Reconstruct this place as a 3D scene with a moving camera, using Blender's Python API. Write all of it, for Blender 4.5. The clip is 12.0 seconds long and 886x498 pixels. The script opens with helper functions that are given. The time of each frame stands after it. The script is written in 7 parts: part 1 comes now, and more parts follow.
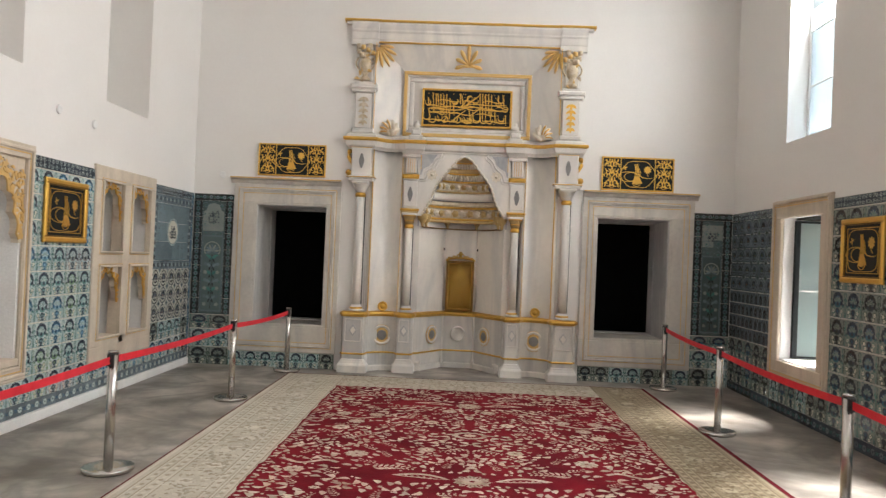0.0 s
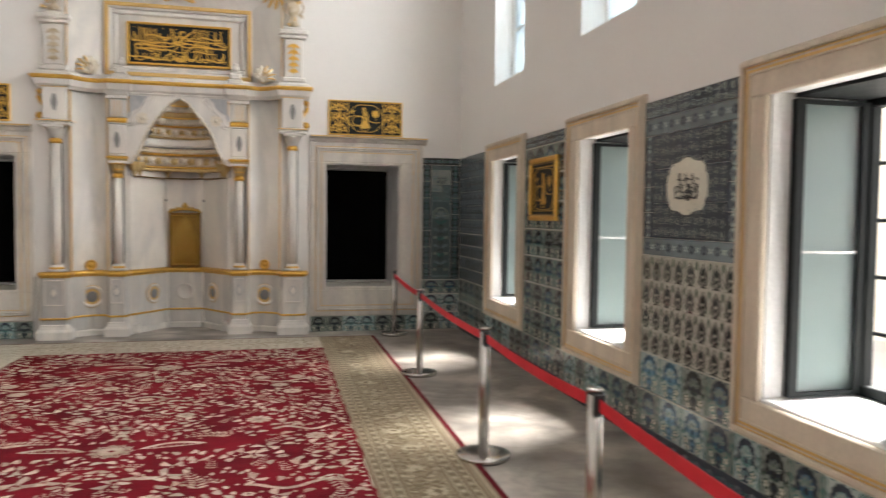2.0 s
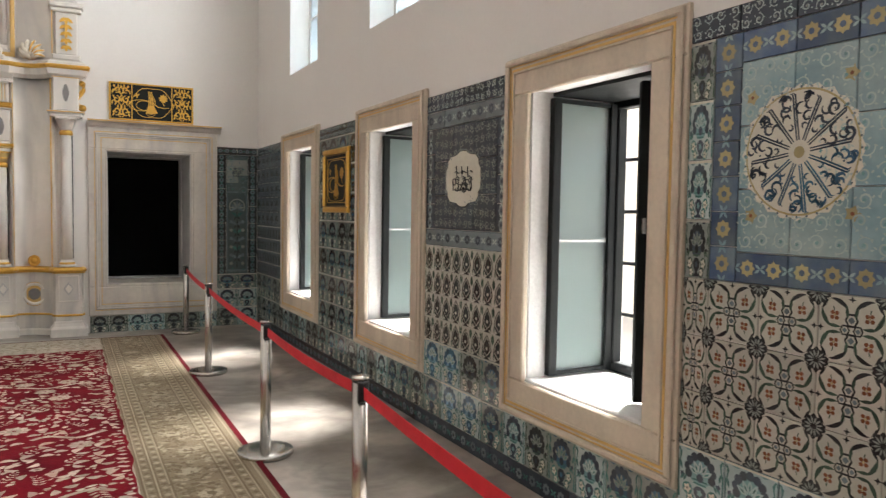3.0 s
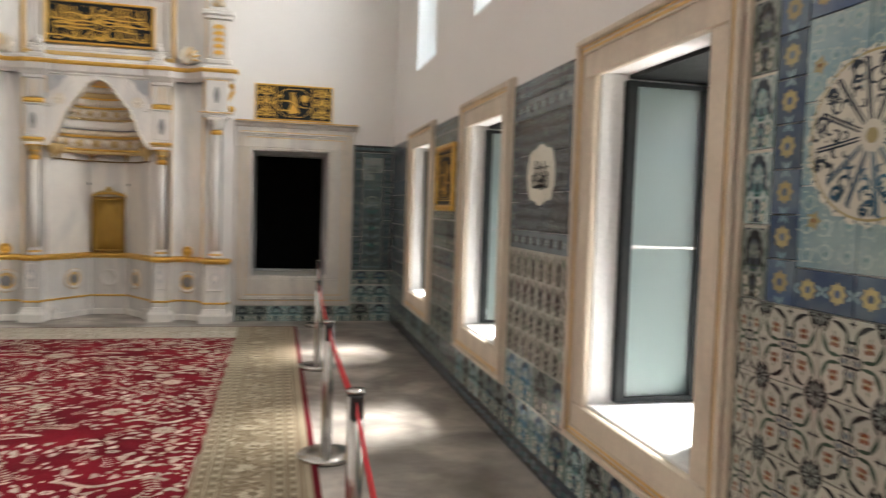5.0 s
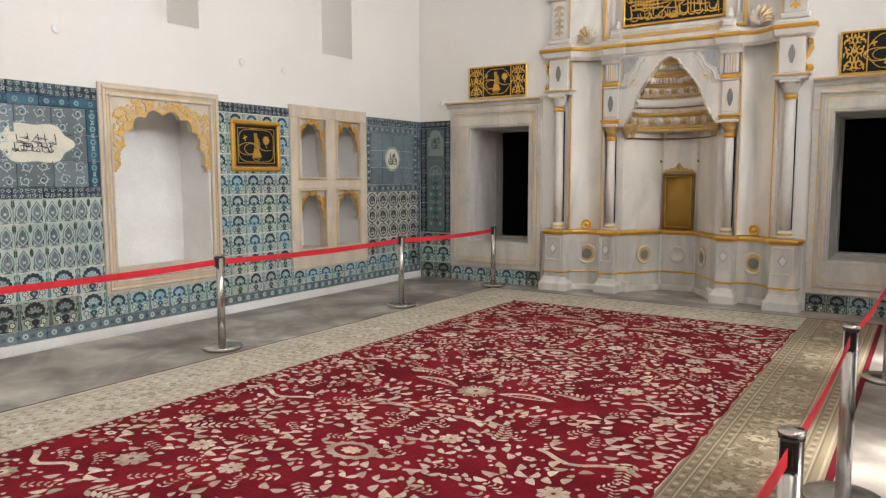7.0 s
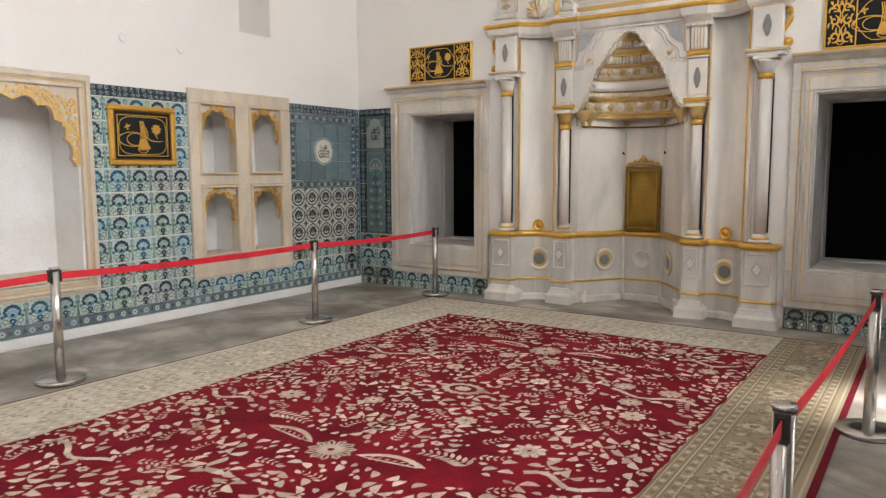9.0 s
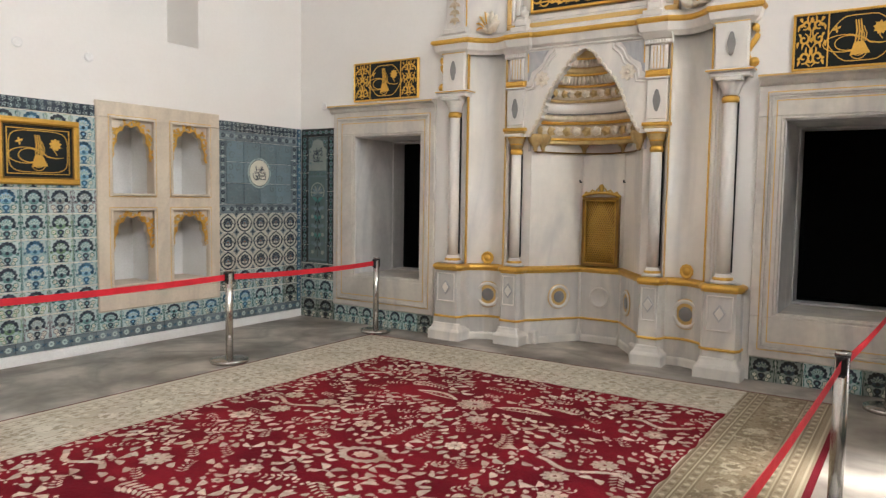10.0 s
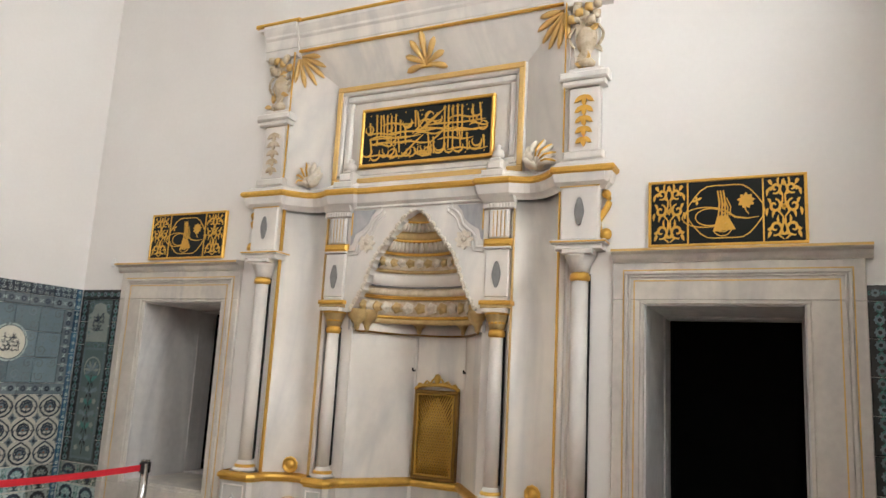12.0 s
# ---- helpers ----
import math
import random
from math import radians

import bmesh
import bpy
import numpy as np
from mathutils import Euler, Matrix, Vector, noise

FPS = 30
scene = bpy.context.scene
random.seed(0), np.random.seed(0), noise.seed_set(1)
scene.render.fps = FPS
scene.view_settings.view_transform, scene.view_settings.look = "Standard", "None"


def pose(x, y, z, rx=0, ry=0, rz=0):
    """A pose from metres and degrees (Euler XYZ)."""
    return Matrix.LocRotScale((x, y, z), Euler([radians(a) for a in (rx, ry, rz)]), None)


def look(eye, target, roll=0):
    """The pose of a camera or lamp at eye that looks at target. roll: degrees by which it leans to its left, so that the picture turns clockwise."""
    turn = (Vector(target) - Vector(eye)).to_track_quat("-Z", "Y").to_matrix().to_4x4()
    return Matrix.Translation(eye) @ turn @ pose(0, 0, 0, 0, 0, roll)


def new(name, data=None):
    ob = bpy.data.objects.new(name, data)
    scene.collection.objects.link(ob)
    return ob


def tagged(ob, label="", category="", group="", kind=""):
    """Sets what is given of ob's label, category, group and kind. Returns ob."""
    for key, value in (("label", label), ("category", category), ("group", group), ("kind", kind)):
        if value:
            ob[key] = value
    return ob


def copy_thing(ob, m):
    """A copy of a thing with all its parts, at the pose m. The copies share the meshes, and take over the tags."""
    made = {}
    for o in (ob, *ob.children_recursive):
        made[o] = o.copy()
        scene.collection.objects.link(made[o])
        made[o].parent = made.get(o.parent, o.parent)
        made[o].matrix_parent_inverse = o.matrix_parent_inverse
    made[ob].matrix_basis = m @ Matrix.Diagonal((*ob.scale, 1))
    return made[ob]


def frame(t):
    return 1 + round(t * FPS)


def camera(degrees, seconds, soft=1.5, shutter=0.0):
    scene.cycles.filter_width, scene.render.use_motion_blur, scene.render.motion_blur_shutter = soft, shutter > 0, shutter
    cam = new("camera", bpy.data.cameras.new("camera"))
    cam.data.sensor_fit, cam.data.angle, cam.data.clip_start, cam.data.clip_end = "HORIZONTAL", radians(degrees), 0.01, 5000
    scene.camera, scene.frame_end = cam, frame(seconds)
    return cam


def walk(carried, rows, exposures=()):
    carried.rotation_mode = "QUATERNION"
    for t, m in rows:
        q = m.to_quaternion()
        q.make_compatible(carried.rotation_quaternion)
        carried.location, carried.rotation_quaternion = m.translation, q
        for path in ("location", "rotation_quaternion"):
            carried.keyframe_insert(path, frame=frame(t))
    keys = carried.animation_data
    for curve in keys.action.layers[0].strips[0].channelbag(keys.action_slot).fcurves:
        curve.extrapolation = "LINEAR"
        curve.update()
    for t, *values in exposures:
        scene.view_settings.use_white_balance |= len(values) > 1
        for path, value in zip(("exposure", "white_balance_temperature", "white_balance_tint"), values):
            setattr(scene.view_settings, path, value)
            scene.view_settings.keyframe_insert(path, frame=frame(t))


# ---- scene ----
cam = camera(62.8, 12.0, soft=1.3, shutter=0.3)
PATH = [
    (0, (0.234, 0.254, 1.494), (0.183, 2.253, 1.517), 2.4),
    (0.5, (0.418, 0.334, 1.486), (0.433, 2.334, 1.486), 1.6),
    (1, (0.759, 0.357, 1.442), (0.781, 2.356, 1.41), 0.8),
    (1.5, (1.047, 0.428, 1.424), (1.15, 2.424, 1.354), 0.4),
    (2, (1.317, 0.459, 1.449), (1.772, 2.405, 1.359), 0.7),
    (2.5, (1.452, 0.428, 1.468), (2.231, 2.267, 1.359), 1.0),
    (3, (1.515, 0.401, 1.434), (2.439, 2.172, 1.334), 0.9),
    (3.2, (1.536, 0.398, 1.409), (2.489, 2.154, 1.322), 1.3),
    (4.8, (2.136, 0.483, 1.445), (2.824, 2.358, 1.34), 1.7),
    (5, (2.256, 0.494, 1.442), (2.702, 2.441, 1.33), 1.8),
    (5.2, (2.37, 0.519, 1.433), (2.552, 2.508, 1.316), 1.9),
    (5.5, (2.425, 0.52, 1.432), (2.247, 2.507, 1.293), 1.3),
    (6, (2.521, 0.668, 1.45), (1.88, 2.556, 1.288), 1.1),
    (6.5, (2.682, 0.813, 1.433), (1.716, 2.556, 1.263), 0.3),
    (6.7, (2.735, 0.908, 1.426), (1.667, 2.59, 1.252), -0.0),
    (8.3, (2.891, 1.959, 1.439), (1.745, 3.579, 1.19), -0.4),
    (8.5, (2.883, 2.088, 1.44), (1.749, 3.719, 1.203), -0.4),
    (9, (2.869, 2.47, 1.431), (1.746, 4.111, 1.215), -0.2),
    (9.5, (2.869, 2.884, 1.428), (1.76, 4.538, 1.239), -0.1),
    (10, (2.892, 3.324, 1.443), (1.789, 4.985, 1.297), 0.9),
    (10.5, (2.811, 3.74, 1.456), (1.764, 5.442, 1.394), 1.3),
    (11, (2.86, 4.193, 1.495), (1.866, 5.925, 1.606), 2.4),
    (11.5, (2.826, 4.536, 1.519), (1.902, 6.293, 1.763), 2.9),
    (12, (2.808, 4.882, 1.555), (1.935, 6.648, 1.904), 3.1),
]
walk(cam, [(t, look(eye, target, roll)) for t, eye, target, roll in PATH],
     exposures=((0.0, 1.36), (3.0, 1.36), (6.0, 1.42), (9.5, 1.48), (12.0, 1.52)))

# ---- light and exposure ----
SUN_DIR = Vector((-0.84, -0.20, -1.02)).normalized()
sun_data = bpy.data.lights.new("sun", "SUN")
sun_data.energy, sun_data.angle, sun_data.color = 20.0, radians(26.0), (1.0, 0.985, 0.96)
sun_ob = new("sun", sun_data)
sun_ob.matrix_world = look((12, 12, 12), Vector((12, 12, 12)) + SUN_DIR)
world = bpy.data.worlds.new("world")
scene.world = world
world.use_nodes = True
wn = world.node_tree.nodes
sky = wn.new("ShaderNodeTexSky")
sky.sky_type, sky.sun_disc = "NISHITA", False
sky.sun_elevation, sky.sun_rotation = math.asin(-SUN_DIR.z), math.atan2(-SUN_DIR.x, -SUN_DIR.y)
sky.air_density, sky.dust_density = 1.0, 3.0
world.node_tree.links.new(sky.outputs[0], wn["Background"].inputs[0])
wn["Background"].inputs[1].default_value = 0.15


def window_light(name, x, y, z, w, h, power, slope, spread=180):
    """Daylight that enters through one window opening of the side wall."""
    d = bpy.data.lights.new(name, "AREA")
    d.shape, d.size, d.size_y, d.energy, d.color = "RECTANGLE", w, h, power, (1.0, 0.985, 0.97)
    d.spread = radians(spread)
    o = new(name, d)
    o.matrix_world = look((x, y, z), (x - 1, y, z - slope))
    return o


# added area lamps; the last y is an unseen fourth bay
for wy in (7.64, 5.37, 3.09, 0.80):
    window_light("window_daylight", 4.29, wy, 1.32, 0.86, 1.46, 3.2, 0.0)
# set high in the openings, above the camera's view; last bay unseen
for wy in (7.63, 5.40, 3.11, 0.82):
    window_light("upper_window_daylight", 3.862, wy, 4.36, 0.82, 0.56, 34, 0.2, 155)


# ---- materials ----
def mat(name, base, rough=0.6, metal=0.0, var=None, scale=6.0, fine=60.0, bump=0.1, amount=0.5, vein=None, spec=0.5, island=0.0, bump_scale=None, grain=(0.86, 1.12)):
    """A surface whose colour wanders between base and var at two scales, with a fine relief."""
    m = bpy.data.materials.new(name)
    m.use_nodes = True
    nt = m.node_tree
    n, l = nt.nodes, nt.links
    b = n["Principled BSDF"]
    b.inputs["Roughness"].default_value = rough
    b.inputs["Metallic"].default_value = metal
    b.inputs["Specular IOR Level"].default_value = spec
    var = var or tuple(c * 0.8 for c in base)
    tc = n.new("ShaderNodeTexCoord")
    geo = n.new("ShaderNodeNewGeometry")
    n1, n2 = n.new("ShaderNodeTexNoise"), n.new("ShaderNodeTexNoise")
    n1.inputs["Scale"].default_value, n1.inputs["Detail"].default_value = scale, 6
    n2.inputs["Scale"].default_value, n2.inputs["Detail"].default_value = fine, 4
    l.new(geo.outputs["Position"], n1.inputs["Vector"])
    l.new(geo.outputs["Position"], n2.inputs["Vector"])
    r1 = n.new("ShaderNodeMapRange")
    r1.inputs[1].default_value, r1.inputs[2].default_value = 0.35, 0.68
    r1.inputs[3].default_value, r1.inputs[4].default_value = 0.0, amount
    l.new(n1.outputs[0], r1.inputs[0])
    mx = n.new("ShaderNodeMix")
    mx.data_type = "RGBA"
    mx.inputs[6].default_value, mx.inputs[7].default_value = (*base, 1), (*var, 1)
    l.new(r1.outputs[0], mx.inputs[0])
    r2 = n.new("ShaderNodeMapRange")
    r2.inputs[3].default_value, r2.inputs[4].default_value = grain
    l.new(n2.outputs[0], r2.inputs[0])
    out = mx.outputs[2]
    if vein:
        wv = n.new("ShaderNodeTexNoise")
        wv.inputs["Scale"].default_value, wv.inputs["Detail"].default_value, wv.inputs["Distortion"].default_value = vein[1], 8, 1.6
        mp = n.new("ShaderNodeMapping")
        mp.inputs["Scale"].default_value = (1.0, 1.0, 0.22)
        mp.inputs["Rotation"].default_value = (0.12, 0.2, 0.0)
        l.new(geo.outputs["Position"], mp.inputs["Vector"])
        l.new(mp.outputs[0], wv.inputs["Vector"])
        rv = n.new("ShaderNodeValToRGB")
        rv.color_ramp.elements[0].position, rv.color_ramp.elements[0].color = 0.40, (0, 0, 0, 1)
        rv.color_ramp.elements[1].position, rv.color_ramp.elements[1].color = 0.62, (0, 0, 0, 1)
        e = rv.color_ramp.elements.new(0.505)
        e.color = (vein[2], vein[2], vein[2], 1)
        l.new(wv.outputs[0], rv.inputs[0])
        mv = n.new("ShaderNodeMix")
        mv.data_type = "RGBA"
        mv.inputs[7].default_value = (*vein[0], 1)
        l.new(rv.outputs[0], mv.inputs[0])
        l.new(out, mv.inputs[6])
        out = mv.outputs[2]
    fac = r2.outputs[0]
    if island:
        info = n.new("ShaderNodeObjectInfo")
        ad = n.new("ShaderNodeMath")
        ad.operation = "ADD"
        l.new(info.outputs["Random"], ad.inputs[0])
        l.new(geo.outputs["Random Per Island"], ad.inputs[1])
        fr = n.new("ShaderNodeMath")
        fr.operation = "FRACT"
        l.new(ad.outputs[0], fr.inputs[0])
        ri = n.new("ShaderNodeMapRange")
        ri.inputs[3].default_value, ri.inputs[4].default_value = 1 - island, 1 + island
        l.new(fr.outputs[0], ri.inputs[0])
        ml = n.new("ShaderNodeMath")
        ml.operation = "MULTIPLY"
        l.new(fac, ml.inputs[0])
        l.new(ri.outputs[0], ml.inputs[1])
        fac = ml.outputs[0]
    vm = n.new("ShaderNodeVectorMath")
    vm.operation = "SCALE"
    l.new(out, vm.inputs[0])
    l.new(fac, vm.inputs["Scale"])
    l.new(vm.outputs[0], b.inputs["Base Color"])
    rr = n.new("ShaderNodeMapRange")
    rr.inputs[3].default_value, rr.inputs[4].default_value = max(rough - 0.08, 0.03), min(rough + 0.1, 1)
    l.new(n1.outputs[0], rr.inputs[0])
    l.new(rr.outputs[0], b.inputs["Roughness"])
    if bump:
        bp = n.new("ShaderNodeBump")
        bp.inputs["Strength"].default_value, bp.inputs["Distance"].default_value = bump, 0.01
        if bump_scale:
            n3 = n.new("ShaderNodeTexNoise")
            n3.inputs["Scale"].default_value = bump_scale
            l.new(geo.outputs["Position"], n3.inputs["Vector"])
            l.new(n3.outputs[0], bp.inputs["Height"])
        else:
            l.new(n2.outputs[0], bp.inputs["Height"])
        l.new(bp.outputs[0], b.inputs["Normal"])
    return m


M = {
    "plaster": mat("plaster", (0.82, 0.80, 0.77), 0.85, var=(0.77, 0.745, 0.715), scale=0.9, fine=35, bump=0.03, grain=(0.975, 1.025)),
    "marble": mat("marble", (0.83, 0.782, 0.715), 0.33, var=(0.70, 0.66, 0.61), scale=1.6, fine=18, bump=0.03, amount=0.7, vein=((0.50, 0.49, 0.48), 1.3, 0.5), grain=(0.95, 1.05)),
    "marble_dado": mat("marble_dado", (0.74, 0.70, 0.645), 0.33, var=(0.56, 0.54, 0.51), scale=2.0, fine=18, bump=0.03, amount=0.8, vein=((0.40, 0.40, 0.41), 1.6, 0.5), grain=(0.93, 1.06)),
    "carved_pale": mat("carved_pale", (0.76, 0.70, 0.60), 0.5, var=(0.60, 0.51, 0.38), scale=20, fine=70, bump=0.25, amount=0.7),
    "gilt_stone": mat("gilt_stone", (0.62, 0.45, 0.20), 0.45, 0.35, var=(0.46, 0.31, 0.13), scale=14, fine=70, bump=0.3, amount=0.9),
    "marble_dark": mat("marble_dark", (0.24, 0.235, 0.23), 0.35, var=(0.17, 0.165, 0.165), scale=9, fine=30, bump=0.04),
    "marble_grey": mat("marble_grey", (0.50, 0.49, 0.49), 0.35, var=(0.38, 0.38, 0.39), scale=3, fine=18, bump=0.05, vein=((0.26, 0.27, 0.30), 3.0, 0.6)),
    "marble_reveal": mat("marble_reveal", (0.72, 0.70, 0.675), 0.4, var=(0.56, 0.55, 0.54), scale=1.6, fine=18, bump=0.04, vein=((0.36, 0.36, 0.38), 1.5, 0.4)),
    "marble_frame": mat("marble_frame", (0.70, 0.655, 0.585), 0.4, var=(0.58, 0.53, 0.46), scale=2.0, fine=22, bump=0.05, vein=((0.42, 0.40, 0.40), 1.4, 0.5)),
    "stone_frame": mat("stone_frame", (0.69, 0.60, 0.48), 0.55, var=(0.58, 0.49, 0.385), scale=4, fine=40, bump=0.12, vein=((0.40, 0.34, 0.28), 2.0, 0.35)),
    "carved_stone": mat("carved_stone", (0.63, 0.54, 0.41), 0.55, var=(0.44, 0.34, 0.21), scale=14, fine=60, bump=0.5, amount=0.9),
    # lighter copy of carved_stone, the hood's reflected light put into its colour
    "hood_stone_lit": mat("hood_stone_lit", (0.74, 0.64, 0.49), 0.5, var=(0.52, 0.40, 0.24), scale=16, fine=70, bump=0.4, amount=0.8),
    "gold": mat("gold", (0.80, 0.48, 0.10), 0.36, 0.75, var=(0.62, 0.36, 0.08), scale=9, fine=70, bump=0.15),
    "gold_line": mat("gold_line", (0.72, 0.47, 0.16), 0.45, 0.35, var=(0.60, 0.42, 0.20), scale=9, fine=70, bump=0.1),
    "gilt_bronze": mat("gilt_bronze", (0.62, 0.40, 0.09), 0.36, 0.75, var=(0.42, 0.26, 0.06), scale=5, fine=90, bump=0.2),
    "dark_bronze": mat("dark_bronze", (0.26, 0.15, 0.035), 0.38, 0.8, var=(0.16, 0.09, 0.03), scale=6, fine=90, bump=0.2),
    "black_panel": mat("black_panel", (0.010, 0.013, 0.014), 0.45, var=(0.016, 0.02, 0.02), scale=5, bump=0.03, spec=0.2),
    # near-black stand-in for the unlit depth of the north openings
    "darkness": mat("dark_opening", (0.0035, 0.004, 0.004), 0.8, var=(0.002, 0.002, 0.002), bump=0.05, spec=0.02),
    "floor_stone": mat("floor_stone", (0.54, 0.485, 0.425), 0.34, var=(0.15, 0.125, 0.10), scale=1.7, fine=11, bump=0.06, amount=1.0, vein=((0.11, 0.098, 0.085), 0.9, 0.6), grain=(0.75, 1.2)),
    "limewash": mat("limewash", (0.85, 0.85, 0.84), 0.8, var=(0.70, 0.68, 0.65), scale=3, bump=0.2),
    "rug_red": mat("rug_red", (0.215, 0.008, 0.017), 0.95, var=(0.105, 0.004, 0.010), scale=2.6, fine=70, bump=0.5, spec=0.1, amount=0.9, grain=(0.7, 1.25)),
    "rug_edge": mat("rug_edge", (0.13, 0.008, 0.014), 0.95, var=(0.09, 0.006, 0.012), scale=3, fine=160, bump=0.5, spec=0.1),
    "rug_cream": mat("rug_cream", (0.64, 0.54, 0.44), 0.95, var=(0.38, 0.25, 0.18), scale=5, fine=55, bump=0.5, spec=0.1, island=0.24, amount=0.8, grain=(0.62, 1.25)),
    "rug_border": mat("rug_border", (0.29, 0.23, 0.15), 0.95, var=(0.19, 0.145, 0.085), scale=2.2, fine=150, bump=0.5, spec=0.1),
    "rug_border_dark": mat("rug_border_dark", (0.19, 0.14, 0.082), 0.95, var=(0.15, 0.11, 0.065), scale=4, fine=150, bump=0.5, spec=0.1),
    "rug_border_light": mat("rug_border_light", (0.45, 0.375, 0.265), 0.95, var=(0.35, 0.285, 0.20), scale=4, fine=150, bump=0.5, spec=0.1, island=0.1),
    # paler copies of the rug_border wools; their lit look is put into the colour
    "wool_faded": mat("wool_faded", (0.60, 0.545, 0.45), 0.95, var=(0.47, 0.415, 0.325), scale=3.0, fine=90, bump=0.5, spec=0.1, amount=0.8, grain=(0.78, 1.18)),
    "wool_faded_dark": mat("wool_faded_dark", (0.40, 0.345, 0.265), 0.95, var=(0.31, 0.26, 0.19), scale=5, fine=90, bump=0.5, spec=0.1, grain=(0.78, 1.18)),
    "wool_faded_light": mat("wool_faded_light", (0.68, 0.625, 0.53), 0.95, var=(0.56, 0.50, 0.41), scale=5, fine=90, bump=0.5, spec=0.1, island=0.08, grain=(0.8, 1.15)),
    "steel": mat("steel", (0.62, 0.60, 0.57), 0.22, 1.0, var=(0.52, 0.50, 0.48), scale=8, fine=120, bump=0.04),
    "black_plastic": mat("black_plastic", (0.012, 0.012, 0.013), 0.4, var=(0.02, 0.02, 0.02), bump=0.05),
    "belt": mat("belt", (0.72, 0.018, 0.035), 0.6, var=(0.50, 0.01, 0.022), scale=12, fine=300, bump=0.2),
    "iron": mat("iron", (0.008, 0.010, 0.010), 0.6, 0.0, var=(0.014, 0.016, 0.016), scale=12, bump=0.15, spec=0.2),
    "outer_wall": mat("outer_wall", (0.62, 0.55, 0.44), 0.9, var=(0.46, 0.40, 0.32), scale=1.5, fine=20, bump=0.3, island=0.15),
    "paving": mat("paving", (0.45, 0.42, 0.38), 0.9, var=(0.35, 0.32, 0.29), scale=1.0, bump=0.3),
    "glaze_white": mat("glaze_white", (0.46, 0.55, 0.52), 0.16, var=(0.30, 0.42, 0.42), scale=7, fine=45, bump=0.05, island=0.10),
    "glaze_cream": mat("glaze_cream", (0.68, 0.66, 0.56), 0.18, var=(0.56, 0.55, 0.46), scale=7, fine=45, bump=0.05, island=0.08),
    "glaze_cobalt": mat("glaze_cobalt", (0.042, 0.092, 0.155), 0.16, var=(0.045, 0.15, 0.20), scale=9, fine=60, bump=0.05, island=0.4),
    "glaze_navy": mat("glaze_navy", (0.038, 0.050, 0.072), 0.16, var=(0.055, 0.078, 0.085), scale=12, fine=60, bump=0.05, island=0.3),
    "glaze_turquoise": mat("glaze_turquoise", (0.16, 0.30, 0.31), 0.16, var=(0.24, 0.38, 0.37), scale=5, fine=45, bump=0.05, island=0.2),
    "glaze_teal": mat("glaze_teal", (0.055, 0.16, 0.15), 0.16, var=(0.09, 0.22, 0.19), scale=9, fine=60, bump=0.05, island=0.35),
    "glaze_green": mat("glaze_green", (0.055, 0.095, 0.068), 0.18, var=(0.045, 0.075, 0.06), scale=9, fine=60, bump=0.05, island=0.3),
    "glaze_grey": mat("glaze_grey", (0.17, 0.21, 0.23), 0.18, var=(0.10, 0.13, 0.15), scale=8, fine=60, bump=0.05, island=0.25),
    # grey glaze; as east tile ground it carries that wall's shade
    "glaze_mist": mat("glaze_mist", (0.27, 0.30, 0.275), 0.17, var=(0.19, 0.235, 0.225), scale=7, fine=45, bump=0.05, island=0.12),
    "glaze_slate": mat("glaze_slate", (0.16, 0.22, 0.25), 0.18, var=(0.12, 0.165, 0.185), scale=6, fine=60, bump=0.05, island=0.2),
    "glaze_aqua": mat("glaze_aqua", (0.38, 0.49, 0.49), 0.14, var=(0.13, 0.26, 0.33), scale=3.5, fine=40, bump=0.05, amount=0.9, island=0.15),
    "glaze_yellow": mat("glaze_yellow", (0.47, 0.40, 0.20), 0.2, var=(0.34, 0.31, 0.19), scale=20, bump=0.05, island=0.2),
    "glaze_black": mat("glaze_black", (0.028, 0.032, 0.034), 0.18, var=(0.05, 0.055, 0.05), scale=14, fine=60, bump=0.05, island=0.3),
    "glaze_bone": mat("glaze_bone", (0.53, 0.52, 0.45), 0.18, var=(0.40, 0.41, 0.36), scale=7, fine=45, bump=0.05, island=0.10),
    "glaze_dusk": mat("glaze_dusk", (0.065, 0.105, 0.19), 0.15, var=(0.15, 0.20, 0.23), scale=10, fine=60, bump=0.05, amount=0.8, island=0.25),
    "glaze_pale": mat("glaze_pale", (0.50, 0.58, 0.565), 0.16, var=(0.32, 0.45, 0.47), scale=5, fine=45, bump=0.05, amount=0.8, island=0.10),
    "glaze_sky": mat("glaze_sky", (0.18, 0.36, 0.52), 0.16, var=(0.28, 0.45, 0.55), scale=8, fine=45, bump=0.05, island=0.25),
    "glaze_leaf": mat("glaze_leaf", (0.16, 0.27, 0.17), 0.18, var=(0.22, 0.32, 0.20), scale=9, fine=60, bump=0.05, island=0.25),
    "glaze_deep": mat("glaze_deep", (0.085, 0.125, 0.125), 0.18, var=(0.12, 0.16, 0.155), scale=7, fine=60, bump=0.05, island=0.2),
    "glaze_plum": mat("glaze_plum", (0.17, 0.13, 0.15), 0.18, var=(0.22, 0.18, 0.20), scale=12, fine=60, bump=0.05, island=0.25),
    "glaze_rust": mat("glaze_rust", (0.22, 0.085, 0.04), 0.2, var=(0.16, 0.07, 0.04), scale=20, bump=0.05, island=0.2),
}


for key in ("rug_border", "rug_border_dark", "rug_border_light"):
    pile = M[key].node_tree.nodes["Principled BSDF"]
    pile.inputs["Sheen Weight"].default_value = 0.12
    pile.inputs["Sheen Roughness"].default_value = 0.4


